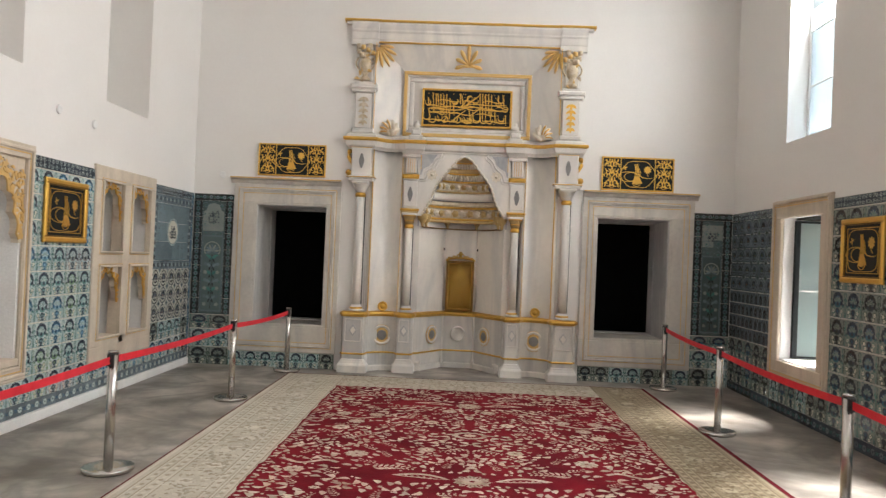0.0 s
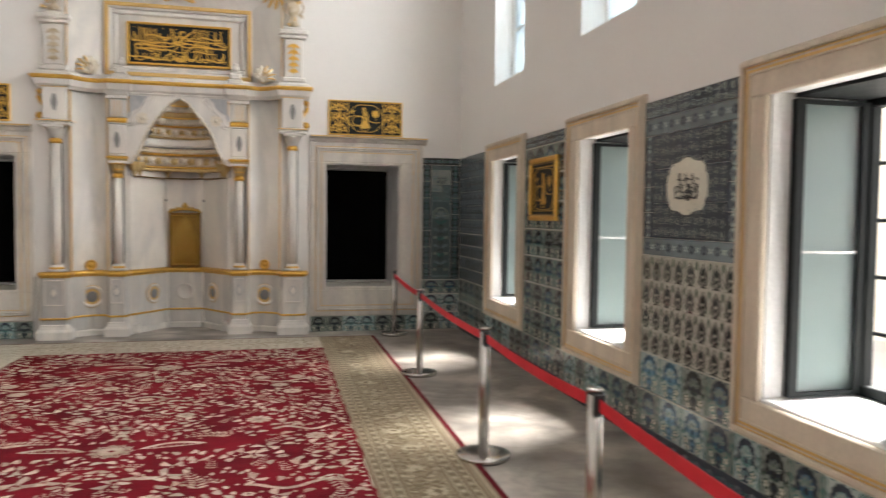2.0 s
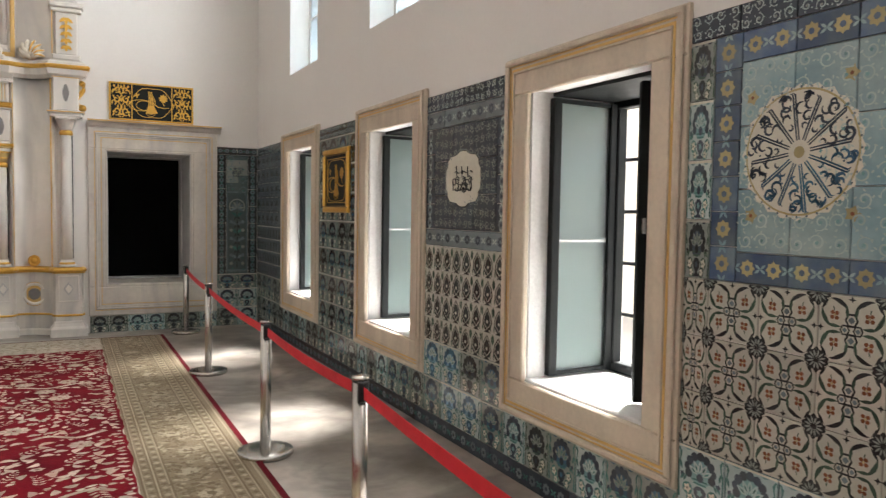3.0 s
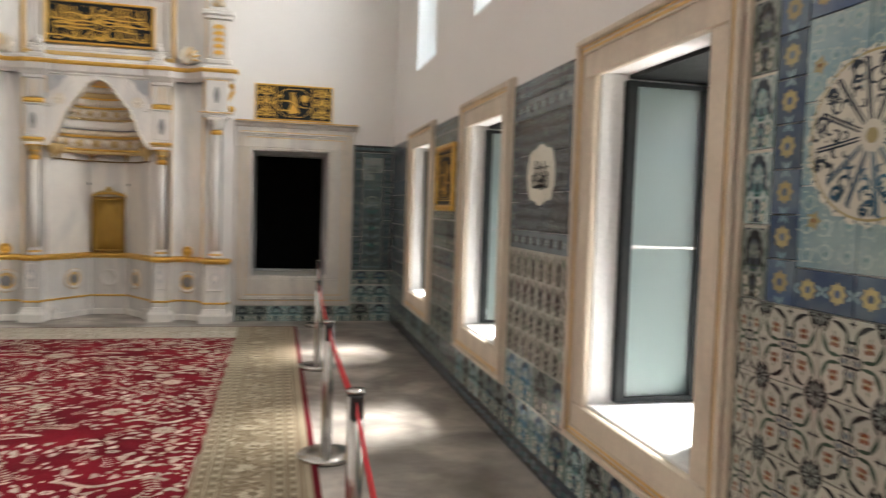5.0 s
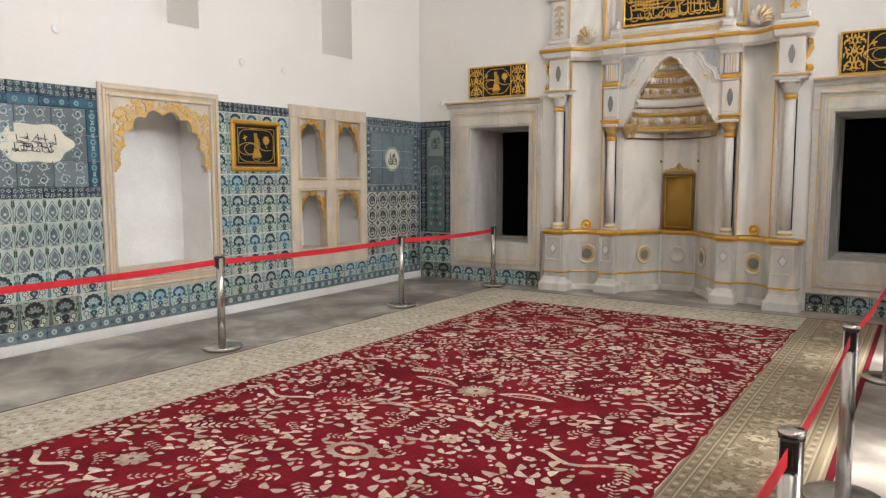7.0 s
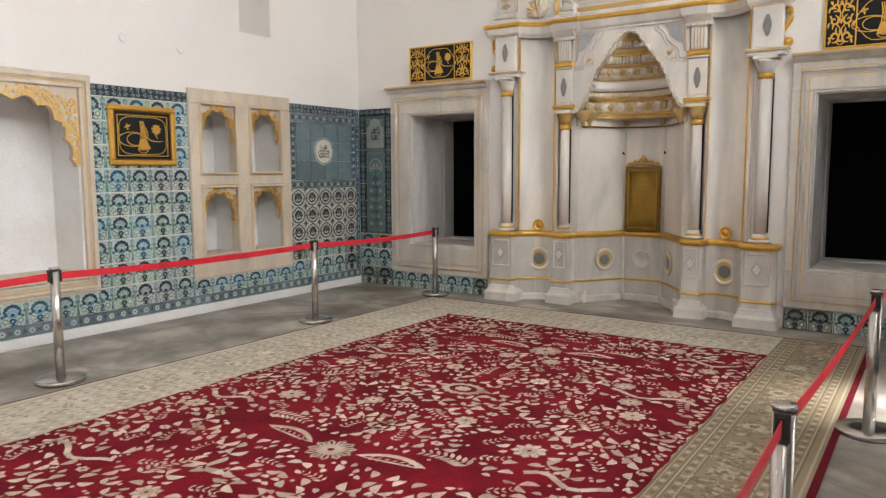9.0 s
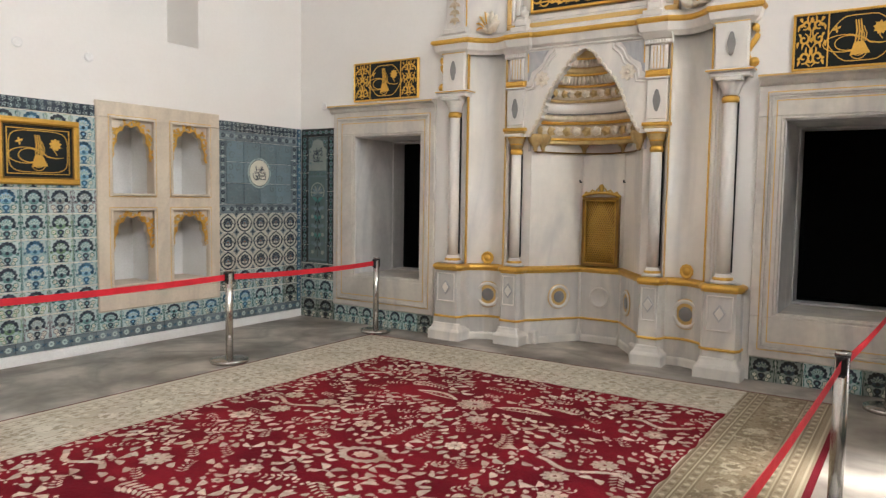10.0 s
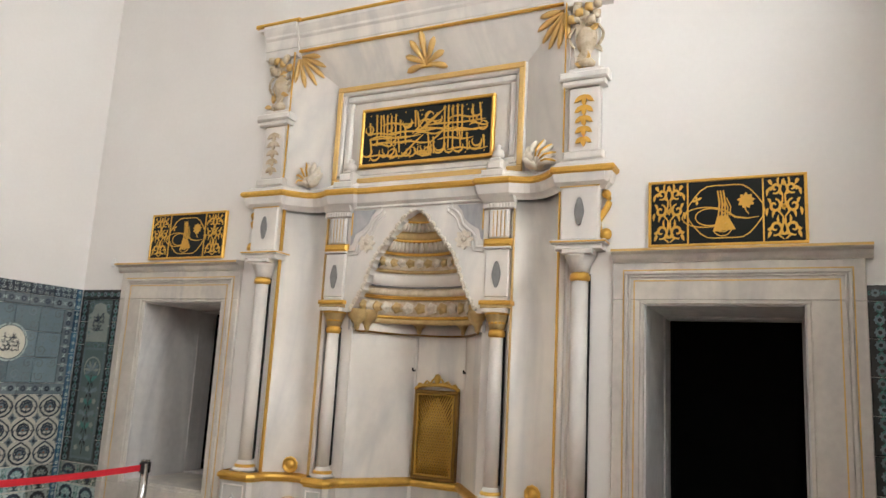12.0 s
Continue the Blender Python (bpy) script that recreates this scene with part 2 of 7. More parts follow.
def glass_mat(name, tint, rough=0.02):
    m = bpy.data.materials.new(name)
    m.use_nodes = True
    b = m.node_tree.nodes["Principled BSDF"]
    b.inputs["Base Color"].default_value = (*tint, 1)
    b.inputs["Roughness"].default_value = rough
    b.inputs["Transmission Weight"].default_value = 1.0
    b.inputs["IOR"].default_value = 1.45
    return m


M["glass"] = glass_mat("glass", (0.93, 0.97, 0.96))
M["glass_frosted"] = glass_mat("glass_frosted", (0.36, 0.45, 0.51), 0.5)
M["glass_misty"] = glass_mat("glass_misty", (0.50, 0.585, 0.575), 0.34)


# ---- mesh helpers ----
class Shape:
    """Collects vertices and faces of one part; slots are material names."""

    def __init__(self):
        self.v, self.f, self.s, self.slots, self.smooth = [], [], [], [], []

    def slot(self, name):
        if name not in self.slots:
            self.slots.append(name)
        return self.slots.index(name)

    def add(self, verts, faces, m, smooth=False):
        o, k = len(self.v), self.slot(m)
        self.v += [tuple(p) for p in verts]
        for f in faces:
            self.f.append([i + o for i in f])
            self.s.append(k)
            self.smooth.append(smooth)
        return self

    def box(self, x0, x1, y0, y1, z0, z1, m, bevel=0.0):
        if bevel:
            b = min(bevel, (x1 - x0) / 3, (z1 - z0) / 3, (y1 - y0) / 3)
            rings = [(y0, b), (y0 + b, 0.0), (y1 - b, 0.0), (y1, b)]
            vs, fs = [], []
            for y, i in rings:
                vs += [(x0 + i, y, z0 + i), (x1 - i, y, z0 + i), (x1 - i, y, z1 - i), (x0 + i, y, z1 - i)]
            for r in range(3):
                for k in range(4):
                    a, c = r * 4 + k, r * 4 + (k + 1) % 4
                    fs.append((a, c, c + 4, a + 4))
            fs += [(3, 2, 1, 0), (12, 13, 14, 15)]
            return self.add(vs, fs, m)
        vs = [(x, y, z) for z in (z0, z1) for y in (y0, y1) for x in (x0, x1)]
        return self.add(vs, [(0, 2, 3, 1), (4, 5, 7, 6), (0, 1, 5, 4), (2, 6, 7, 3), (0, 4, 6, 2), (1, 3, 7, 5)], m)

    def prism(self, pts, y0, y1, m, axis="y"):
        """A polygon (a, b) pushed from y0 to y1 along an axis; a, b are the other two axes in order."""
        def p3(a, b, d):
            return {"y": (a, d, b), "x": (d, a, b), "z": (a, b, d)}[axis]
        n = len(pts)
        vs = [p3(a, b, y0) for a, b in pts] + [p3(a, b, y1) for a, b in pts]
        fs = [list(range(n)), list(range(2 * n - 1, n - 1, -1))]
        fs += [((i + 1) % n, i, i + n, (i + 1) % n + n) for i in range(n)]
        return self.add(vs, fs, m)

    def lathe(self, cx, cy, prof, m, n=20, a0=0.0, a1=360.0, flute=0.0):
        """prof: (radius, z) from below upwards."""
        full = abs(a1 - a0 - 360) < 0.1
        k = n if full else n + 1
        vs, fs = [], []
        for r, z in prof:
            for i in range(k):
                a = radians(a0 + (a1 - a0) * i / n)
                q = r * (1 + (flute * (1 if i % 2 else -1)))
                vs.append((cx + q * math.cos(a), cy + q * math.sin(a), z))
        for j in range(len(prof) - 1):
            for i in range(n):
                a, b = j * k + i, j * k + (i + 1) % k
                fs.append((a, b, b + k, a + k))
        if full:
            fs += [list(range(k))[::-1], [(len(prof) - 1) * k + i for i in range(k)]]
        return self.add(vs, fs, m, True)

    def sweep(self, path, prof, m, closed=False, smooth=False):
        """Sweeps a profile (out, z) along a plan path (x, y); out points to the right of the way, mitred."""
        n, k = len(path), len(prof)
        vs, fs = [], []
        for i, p in enumerate(path):
            def unit(a, b):
                d = Vector((b[0] - a[0], b[1] - a[1]))
                return d.normalized() if d.length > 1e-9 else Vector((1, 0))
            if closed:
                d0, d1 = unit(path[i - 1], p), unit(p, path[(i + 1) % n])
            else:
                d0 = unit(path[max(i - 1, 0)], p) if i else unit(p, path[1])
                d1 = unit(p, path[i + 1]) if i < n - 1 else d0
            n0, n1 = Vector((d0.y, -d0.x)), Vector((d1.y, -d1.x))
            mt = n0 + n1
            mt = mt / max(mt.dot(mt) / 2, 0.35) if mt.length > 1e-6 else n0
            for o, z in prof:
                vs.append((p[0] + mt.x * o, p[1] + mt.y * o, z))
        for i in range(n if closed else n - 1):
            for j in range(k - 1):
                a, b = i * k + j, ((i + 1) % n) * k + j
                fs.append((a, b, b + 1, a + 1))
        if not closed:
            fs += [list(range(k)), [(n - 1) * k + j for j in range(k)][::-1]]
        return self.add(vs, fs, m, smooth)

    def tube(self, pts, r, m, n=8):
        vs, fs = [], []
        for i, p in enumerate(pts):
            a, b = Vector(pts[max(i - 1, 0)]), Vector(pts[min(i + 1, len(pts) - 1)])
            q = (b - a).to_track_quat("Z", "Y")
            rr = r[i] if isinstance(r, (list, tuple)) else r
            for j in range(n):
                t = math.tau * j / n
                vs.append(tuple(Vector(p) + q @ Vector((rr * math.cos(t), rr * math.sin(t), 0))))
        for i in range(len(pts) - 1):
            for j in range(n):
                a, b = i * n + j, i * n + (j + 1) % n
                fs.append((a, b, b + n, a + n))
        fs += [list(range(n))[::-1], [(len(pts) - 1) * n + j for j in range(n)]]
        return self.add(vs, fs, m, True)

    def moved(self, mx):
        self.v = [tuple(mx @ Vector(p)) for p in self.v]
        return self

    def mesh(self, name):
        me = bpy.data.meshes.new(name)
        me.from_pydata(self.v, [], self.f)
        for s in self.slots:
            me.materials.append(M[s])
        me.polygons.foreach_set("material_index", self.s)
        me.polygons.foreach_set("use_smooth", self.smooth)
        bm = bmesh.new()
        bm.from_mesh(me)
        bmesh.ops.recalc_face_normals(bm, faces=bm.faces)
        bm.to_mesh(me)
        bm.free()
        me.update()
        return me


def part(name, shape, parent=None, label=""):
    ob = new(name, shape.mesh(name) if isinstance(shape, Shape) else shape)
    if parent:
        ob.parent = parent
    return tagged(ob, label)


def thing(name, label, category, group="", shape=None, kind="", at=None):
    ob = new(name, shape.mesh(name) if shape else None)
    if at is not None:
        ob.location = at
    return tagged(ob, label, category, group, kind)


# ---- flat drawing helpers (local x right, z up, -y towards the room) ----
def ribbon(s, pts, w, y0, y1, m):
    """A raised stroke along points (a, b); w is one width or a list; it stands from y1 out to y0."""
    n = len(pts)
    vs, fs = [], []
    for i, p in enumerate(pts):
        a, b = pts[max(i - 1, 0)], pts[min(i + 1, n - 1)]
        d = Vector((b[0] - a[0], b[1] - a[1]))
        d = d.normalized() if d.length > 1e-9 else Vector((1, 0))
        h = (w[i] if isinstance(w, (list, tuple)) else w) / 2
        l, r = (p[0] - d.y * h, p[1] + d.x * h), (p[0] + d.y * h, p[1] - d.x * h)
        vs += [(l[0], y0, l[1]), (r[0], y0, r[1]), (l[0], y1, l[1]), (r[0], y1, r[1])]
    for i in range(n - 1):
        o = i * 4
        fs += [(o, o + 4, o + 5, o + 1), (o, o + 2, o + 6, o + 4), (o + 1, o + 5, o + 7, o + 3)]
    fs += [(0, 1, 3, 2), (n * 4 - 4, n * 4 - 2, n * 4 - 1, n * 4 - 3)]
    s.add(vs, fs, m)


def flat(s, pts, y, m):
    s.add([(a, y, b) for a, b in pts], [list(range(len(pts)))], m)


def disc_pts(cx, cy, r, n=12, lobes=0, depth=0.0, sq=1.0, turn=0.0):
    return [(cx + r * (1 + depth * math.cos(lobes * math.tau * k / n)) * math.cos(math.tau * k / n + turn), cy + sq * r * (1 + depth * math.cos(lobes * math.tau * k / n)) * math.sin(math.tau * k / n + turn)) for k in range(n)]


def leaf_pts(cx, cy, length, width, ang, n=5, bend=0.0):
    """A pointed leaf from (cx, cy) outwards along ang (degrees)."""
    c, si = math.cos(radians(ang)), math.sin(radians(ang))
    up, dn = [], []
    for k in range(n + 1):
        t = k / n
        h = width / 2 * math.sin(math.pi * t) ** 0.8
        o = bend * length * math.sin(math.pi * t)
        up.append((t * length, h + o))
        dn.append((t * length, -h + o))
    pts = up + dn[-2:0:-1]
    return [(cx + x * c - y * si, cy + x * si + y * c) for x, y in pts]


def arc_pts(cx, cy, r, a0, a1, n=10, r1=None):
    r1 = r if r1 is None else r1
    return [(cx + (r + (r1 - r) * k / n) * math.cos(radians(a0 + (a1 - a0) * k / n)), cy + (r + (r1 - r) * k / n) * math.sin(radians(a0 + (a1 - a0) * k / n))) for k in range(n + 1)]


# ---- plan ----
XL, XR, YB, YF, ZC = -3.25, 3.66, 9.53, -1.4, 6.2
XC = 0.228
TILE_TOP = 2.19
BAYS = ((7.03, 8.27), (4.74, 5.99), (2.46, 3.74))      # window and niche frames along the side walls
UPPER = ((7.16, 8.10), (4.93, 5.82), (2.64, 3.55))
DOORS = ((-2.416, -1.511), (1.943, 2.86))


def wall_sheet(name, cuts, length0, length1, depth0, depth1, axis, label):
    """A wall along an axis with openings (a0, a1, z0, z1) that go through it, built of butted blocks."""
    s = Shape()
    edges = sorted({length0, length1, *[c[0] for c in cuts], *[c[1] for c in cuts]})
    for a, b in zip(edges, edges[1:]):
        zs = [0.0]
        for c in sorted(cuts, key=lambda q: q[2]):
            if c[0] <= a + 1e-6 and c[1] >= b - 1e-6:
                zs += [c[2], c[3]]
        zs.append(ZC)
        for z0, z1 in zip(zs[::2], zs[1::2]):
            if z1 - z0 < 0.001:
                continue
            if axis == "y":
                s.box(depth0, depth1, a, b, z0, z1, "plaster")
            else:
                s.box(a, b, depth0, depth1, z0, z1, "plaster")
    ob = thing(name, label, "wall", shape=s, kind="structure")
    return ob


OPEN = 0.12                                           # width of the stone frame beside an opening
# the last cut of each row is an unseen fourth bay, added for light
right_cuts = [(a + OPEN, b - OPEN, 0.56, 2.08) for a, b in (*BAYS, (0.17, 1.43))] + [(a, b, 2.87, 4.7) for a, b in (*UPPER, (0.36, 1.27))]
wall_right = wall_sheet("wall_east", right_cuts, YF, YB + 0.95, XR, XR + 0.64, "y", "white plastered wall with tiled dado and windows")
left_cuts = [(a + 0.1, b - 0.1, 0.50, 2.14) for a, b in ((6.99, 8.33), (4.72, 6.01))] + [(a, b, 2.87, 4.7) for a, b in UPPER]
wall_left = wall_sheet("wall_west", left_cuts, YF, YB + 0.95, XL - 0.5, XL, "y", "white plastered wall with tiled dado and niches")
back_cuts = [(a, b, 0.545, 2.08) for a, b in DOORS] + [(XC - 1.19, XC + 1.19, 0.0, 4.30)]
wall_back = wall_sheet("wall_north", back_cuts, XL, XR, YB, YB + 0.95, "x", "white plastered wall behind the marble prayer niche")
thing("wall_south", "plain white plastered wall at the entrance side", "wall", shape=Shape().box(XL, XR, YF - 0.4, YF, 0, ZC, "plaster"), kind="structure")
thing("wall_backing", "plain wall closing the recesses of the west wall", "wall", shape=Shape().box(XL - 0.7, XL - 0.5, YF, YB + 0.95, 0, ZC, "plaster"), kind="structure")
thing("wall_north_backing", "plain wall closing the recesses of the north wall", "wall", shape=Shape().box(XL, XR, YB + 0.95, YB + 1.15, 0, ZC, "plaster"), kind="structure")
thing("ceiling", "plain white plastered ceiling", "ceiling", shape=Shape().box(XL - 0.7, XR + 0.64, YF - 0.4, YB + 1.15, ZC, ZC + 0.2, "plaster"), kind="structure")
thing("floor", "worn grey stone floor with pale stains", "floor", shape=Shape().box(XL, XR, YF, YB + 0.95, -0.2, 0, "floor_stone"), kind="structure")
thing("ground", "pale paving outside the windows", "ground", shape=Shape().box(XR + 0.64, 400, -400, 400, -0.5, -0.3, "paving"), kind="structure")


# ---- openings of the east wall ----
def local(origin, right, normal):
    """Local x along the wall, y up... as a pose whose x is right, z up and -y towards the room."""
    r, n = Vector(right), Vector(normal)
    m = Matrix(((r.x, -n.x, 0, origin[0]), (r.y, -n.y, 0, origin[1]), (r.z, -n.z, 1, origin[2]), (0, 0, 0, 1)))
    return m


EAST = ((0, -1, 0), (-1, 0, 0))
WEST = ((0, 1, 0), (1, 0, 0))
NORTH = ((1, 0, 0), (0, -1, 0))


def frame_ring(s, w0, w1, z0, z1, t, y0, y1, m, bevel=0.006):
    """Four butted bars around an opening, outside w0..w1, z0..z1, each t wide."""
    s.box(w0, w1, y0, y1, z1 - t, z1, m, bevel)
    s.box(w0, w1, y0, y1, z0, z0 + t, m, bevel)
    s.box(w0, w0 + t, y0, y1, z0 + t, z1 - t, m, bevel)
    s.box(w1 - t, w1, y0, y1, z0 + t, z1 - t, m, bevel)
    return s


def casement(width, height, near):
    """One opened leaf, hinged at the origin, reaching along -y; dark stiles, two panes."""
    s = Shape()
    t, r = 0.045, 0.022 if near else 0.040
    for z, m in ((0, "iron"), (height * 0.5 - t / 2, "iron"), (height - t, "iron")):
        if near and 0 < z < 1:
            s.box(-0.006, 0.006, -width + t, -t, z, z + 0.012, "limewash", 0.002)
        else:
            s.box(-0.016, 0.016, -width + t, -t, z + (t - r if z > 1 else 0), z + (t if z > 1 else r), m, 0.004)
    s.box(-0.02, 0.02, -width, -width + (0.052 if near else t), 0, height, "iron", 0.004)
    s.box(-0.02, 0.02, -t, 0, 0, height, "iron", 0.004)
    # the second leaf has opaque near-black panels in place of glass
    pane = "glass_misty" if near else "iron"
    lower = Shape().box(-0.003, 0.003, -width + t, -t, r * 0.9, height * 0.5 - t / 2, pane)
    upper = Shape().box(-0.003, 0.003, -width + t, -t, height * 0.5 - t * 0.2, height - r * 0.9, pane)
    knob = Shape().box(-0.05 if near else 0.02, -0.02 if near else 0.05, -width + 0.012, -width + 0.032, height * 0.53, height * 0.53 + 0.07, "steel", 0.004)
    return s, lower, upper, knob


def east_window(y0, y1):
    w = y1 - y0
    ob = thing("window", "stone-framed window with open glazed iron casements", "window", "windows of the east wall", kind="structure")
    ob.matrix_world = local((XR, (y0 + y1) / 2, 0), *EAST)
    h = w / 2
    s = Shape()
    frame_ring(s, -h, h, 0.36, 2.25, OPEN + 0.075, -0.035, 0.0, "stone_frame", 0.008)
    part("window_frame", s, ob, "pale beige stone surround")
    for i, (inset, wd) in enumerate(((0.012, 0.03), (0.075, 0.012))):
        t = Shape()
        frame_ring(t, -h + inset, h - inset, 0.36 + inset, 2.25 - inset, wd, -0.055 + i * 0.012, -0.035, "stone_frame", 0.008)
        part("moulding", t, ob)
    g = Shape()
    frame_ring(g, -h + 0.06, h - 0.06, 0.36 + 0.06, 2.25 - 0.06, 0.012, -0.0375, -0.035, "gold_line", 0.0)
    part("gilt_line", g, ob, "thin ochre gilt line on the stone")
    g = Shape()
    frame_ring(g, -h + 0.044, h - 0.044, 0.36 + 0.044, 2.25 - 0.044, 0.006, -0.040, -0.035, "gold_line", 0.0)
    part("gilt_line", g, ob)
    o = h - OPEN - 0.07
    r = Shape()
    r.box(-o, -o + 0.012, 0.002, 0.64, 0.572, 2.068, "limewash")
    r.box(o - 0.012, o, 0.002, 0.13, 0.572, 2.068, "limewash")
    r.box(-o, o, 0.002, 0.13, 2.068, 2.08, "limewash")
    part("reveal", r, ob, "whitewashed window reveal")
    r = Shape().box(o - 0.02, o, 0.13, 0.64, 0.572, 2.05, "iron")
    part("lining", r, ob, "dark painted window lining")
    part("lining", Shape().box(-o + 0.012, o, 0.13, 0.64, 2.05, 2.08, "iron"), ob, "dark painted window lining")
    part("window_sill", Shape().box(-o, o, -0.01, 0.66, 0.545, 0.572, "limewash", 0.006), ob, "white stone sill")
    f = Shape()
    frame_ring(f, -o + 0.012, o - 0.012, 0.572, 2.068, 0.055, 0.53, 0.59, "iron", 0.006)
    part("iron_frame", f, ob, "dark painted window frame")
    for side in (-1, 1):
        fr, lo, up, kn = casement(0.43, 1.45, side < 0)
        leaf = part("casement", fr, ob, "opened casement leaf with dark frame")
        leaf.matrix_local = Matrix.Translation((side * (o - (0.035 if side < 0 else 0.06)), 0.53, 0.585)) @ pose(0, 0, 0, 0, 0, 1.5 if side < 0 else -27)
        for nm, sh, lb in (("pane", lo, "misty lower pane" if side < 0 else "opaque near-black lower panel"), ("pane", up, "misty upper pane" if side < 0 else "opaque near-black upper panel"), ("latch", kn, "steel latch")):
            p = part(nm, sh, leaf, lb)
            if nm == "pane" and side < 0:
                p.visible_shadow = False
    for i in range(3):
        x = -o + (i + 1) * 2 * o / 4
        part("bar", Shape().tube([(x, 0.61, 0.572), (x, 0.61, 2.068)], 0.011, "iron"), ob)
    for i in range(6):
        z = 0.60 + i * 0.285
        part("crossbar", Shape().tube([(-o + 0.012, 0.61, z), (o - 0.012, 0.61, z)], 0.011, "iron"), ob)
    return ob


for k, bay in enumerate(BAYS):
    east_window(*bay).name = "window_%d" % (k + 1)


def upper_window(y0, y1):
    w = (y1 - y0) / 2
    ob = thing("window", "tall upper window in a white recess", "window", "upper windows of the east wall", kind="structure")
    ob.matrix_world = local((XR, (y0 + y1) / 2, 0), *EAST)
    f = Shape()
    frame_ring(f, -w, w, 2.87, 4.7, 0.04, 0.205, 0.24, "limewash", 0.004)
    for z in (3.46, 4.05):
        f.box(-w + 0.04, w - 0.04, 0.205, 0.235, z, z + 0.02, "limewash", 0.004)
    part("window_frame", f, ob)
    part("pane", Shape().box(-w + 0.02, w - 0.02, 0.217, 0.223, 2.89, 4.68, "glass_frosted"), ob, "frosted window pane")
    return ob


for k, bay in enumerate(UPPER):
    upper_window(*bay).name = "window_%d" % (k + 4)

# a neighbouring stone building seen through the windows
nb = thing("courtyard_building", "sunlit pale stone building across the court", "building")
part("wall", Shape().box(10.0, 10.6, -8, 18, -0.3, 3.6, "outer_wall"), nb)
part("roof", Shape().prism([(9.7, 3.6), (10.9, 3.6), (10.9, 3.75), (9.7, 3.68)], -8.2, 18.2, "paving"), nb)


# ---- blind windows of the north wall ----
def north_window(x0, x1, side):
    ob = thing("window", "deep marble window frame around a near-black panel", "window", "windows beside the prayer niche", kind="structure")
    ob.matrix_world = local((0, YB, 0), *NORTH)
    outer = (-2.71, -1.33) if side < 0 else (1.75, 3.16)
    a, b = outer
    s = Shape()
    s.box(a, b, -0.035, 0.0, 2.10, 2.34, "marble_frame", 0.006)
    s.box(a, b, -0.035, 0.0, 0.20, 0.525, "marble_frame", 0.006)
    s.box(a, x0 - 0.02, -0.035, 0.0, 0.525, 2.10, "marble_frame", 0.006)
    s.box(x1 + 0.02, b, -0.035, 0.0, 0.525, 2.10, "marble_frame", 0.006)
    part("window_frame", s, ob, "grey-veined marble surround")
    ins = 0.07
    aa, bb = (a + ins, x1 + 0.115) if side < 0 else (x0 - 0.115, b - ins)
    t = Shape()
    frame_ring(t, aa, bb, 0.27, 2.28, 0.022, -0.052, -0.035, "marble_frame", 0.007)
    frame_ring(t, aa + 0.026, bb - 0.026, 0.296, 2.254, 0.012, -0.046, -0.035, "marble_frame", 0.004)
    part("moulding", t, ob)
    g = Shape()
    frame_ring(g, aa + 0.055, bb - 0.055, 0.325, 2.225, 0.008, -0.0375, -0.035, "gold_line", 0)
    frame_ring(g, aa - 0.012, bb + 0.012, 0.258, 2.292, 0.008, -0.0375, -0.035, "gold_line", 0)
    part("gilt_line", g, ob, "thin gilt lines on the marble")
    i = Shape()
    frame_ring(i, x0 - 0.02, x1 + 0.02, 0.525, 2.10, 0.022, -0.03, 0.0, "marble_frame", 0.004)
    part("inner_frame", i, ob)
    e0, e1 = (a - 0.04, b) if side < 0 else (a, b + 0.04)
    part("cornice", Shape().prism([(-0.035, 2.34), (-0.05, 2.36), (-0.06, 2.385), (-0.10, 2.40), (-0.10, 2.42), (0, 2.425), (0, 2.34)], e0, e1, "marble_frame", "x"), ob, "projecting marble cornice")
    part("gilt_line", Shape().box(e0, e1, -0.104, -0.10, 2.403, 2.417, "gold_line"), ob)
    r = Shape()
    r.box(x0, x0 + 0.012, 0.002, 0.93, 0.557, 2.068, "marble_reveal")
    r.box(x1 - 0.012, x1, 0.002, 0.93, 0.557, 2.068, "marble_reveal")
    r.box(x0, x1, 0.002, 0.93, 2.068, 2.08, "marble_reveal")
    part("reveal", r, ob, "grey marble reveal")
    part("window_sill", Shape().box(x0, x1, 0.002, 0.93, 0.545, 0.557, "marble_frame"), ob)
    d = Shape()
    frame_ring(d, x0 + 0.012, x1 - 0.012, 0.557, 2.068, 0.014, 0.66, 0.88, "marble_reveal", 0.004)
    part("inner_jamb", d, ob, "grey marble inner jamb")
    # rim and panel put the opening's darkness into a near-black colour
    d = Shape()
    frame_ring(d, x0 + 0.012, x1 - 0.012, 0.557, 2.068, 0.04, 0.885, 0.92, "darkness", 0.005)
    part("dark_rim", d, ob, "near-black rim of the dark opening")
    part("shutter", Shape().box(x0 + 0.052, x1 - 0.052, 0.90, 0.93, 0.597, 2.028, "darkness"), ob, "near-black panel for the dark opening")
    return ob


north_window(*DOORS[0], -1).name = "window_7"
north_window(*DOORS[1], 1).name = "window_8"


# ---- the marble prayer niche ----
mih = thing("prayer_niche", "tall white marble prayer niche with gilded mouldings", "prayer niche")
mih.location = (XC, 0.09, 0)


def mirror(fn):
    for sgn in (-1, 1):
        fn(sgn)


HOST = [None]                                         # the part that takes the next pieces as its own


def mpart(name, shape, sgn=1, label=""):
    if sgn < 0:
        shape.v = [(-x, y, z) for x, y, z in shape.v]
    return part(name, shape, HOST[0] or mih, label)


def host(ob=None):
    HOST[0] = ob


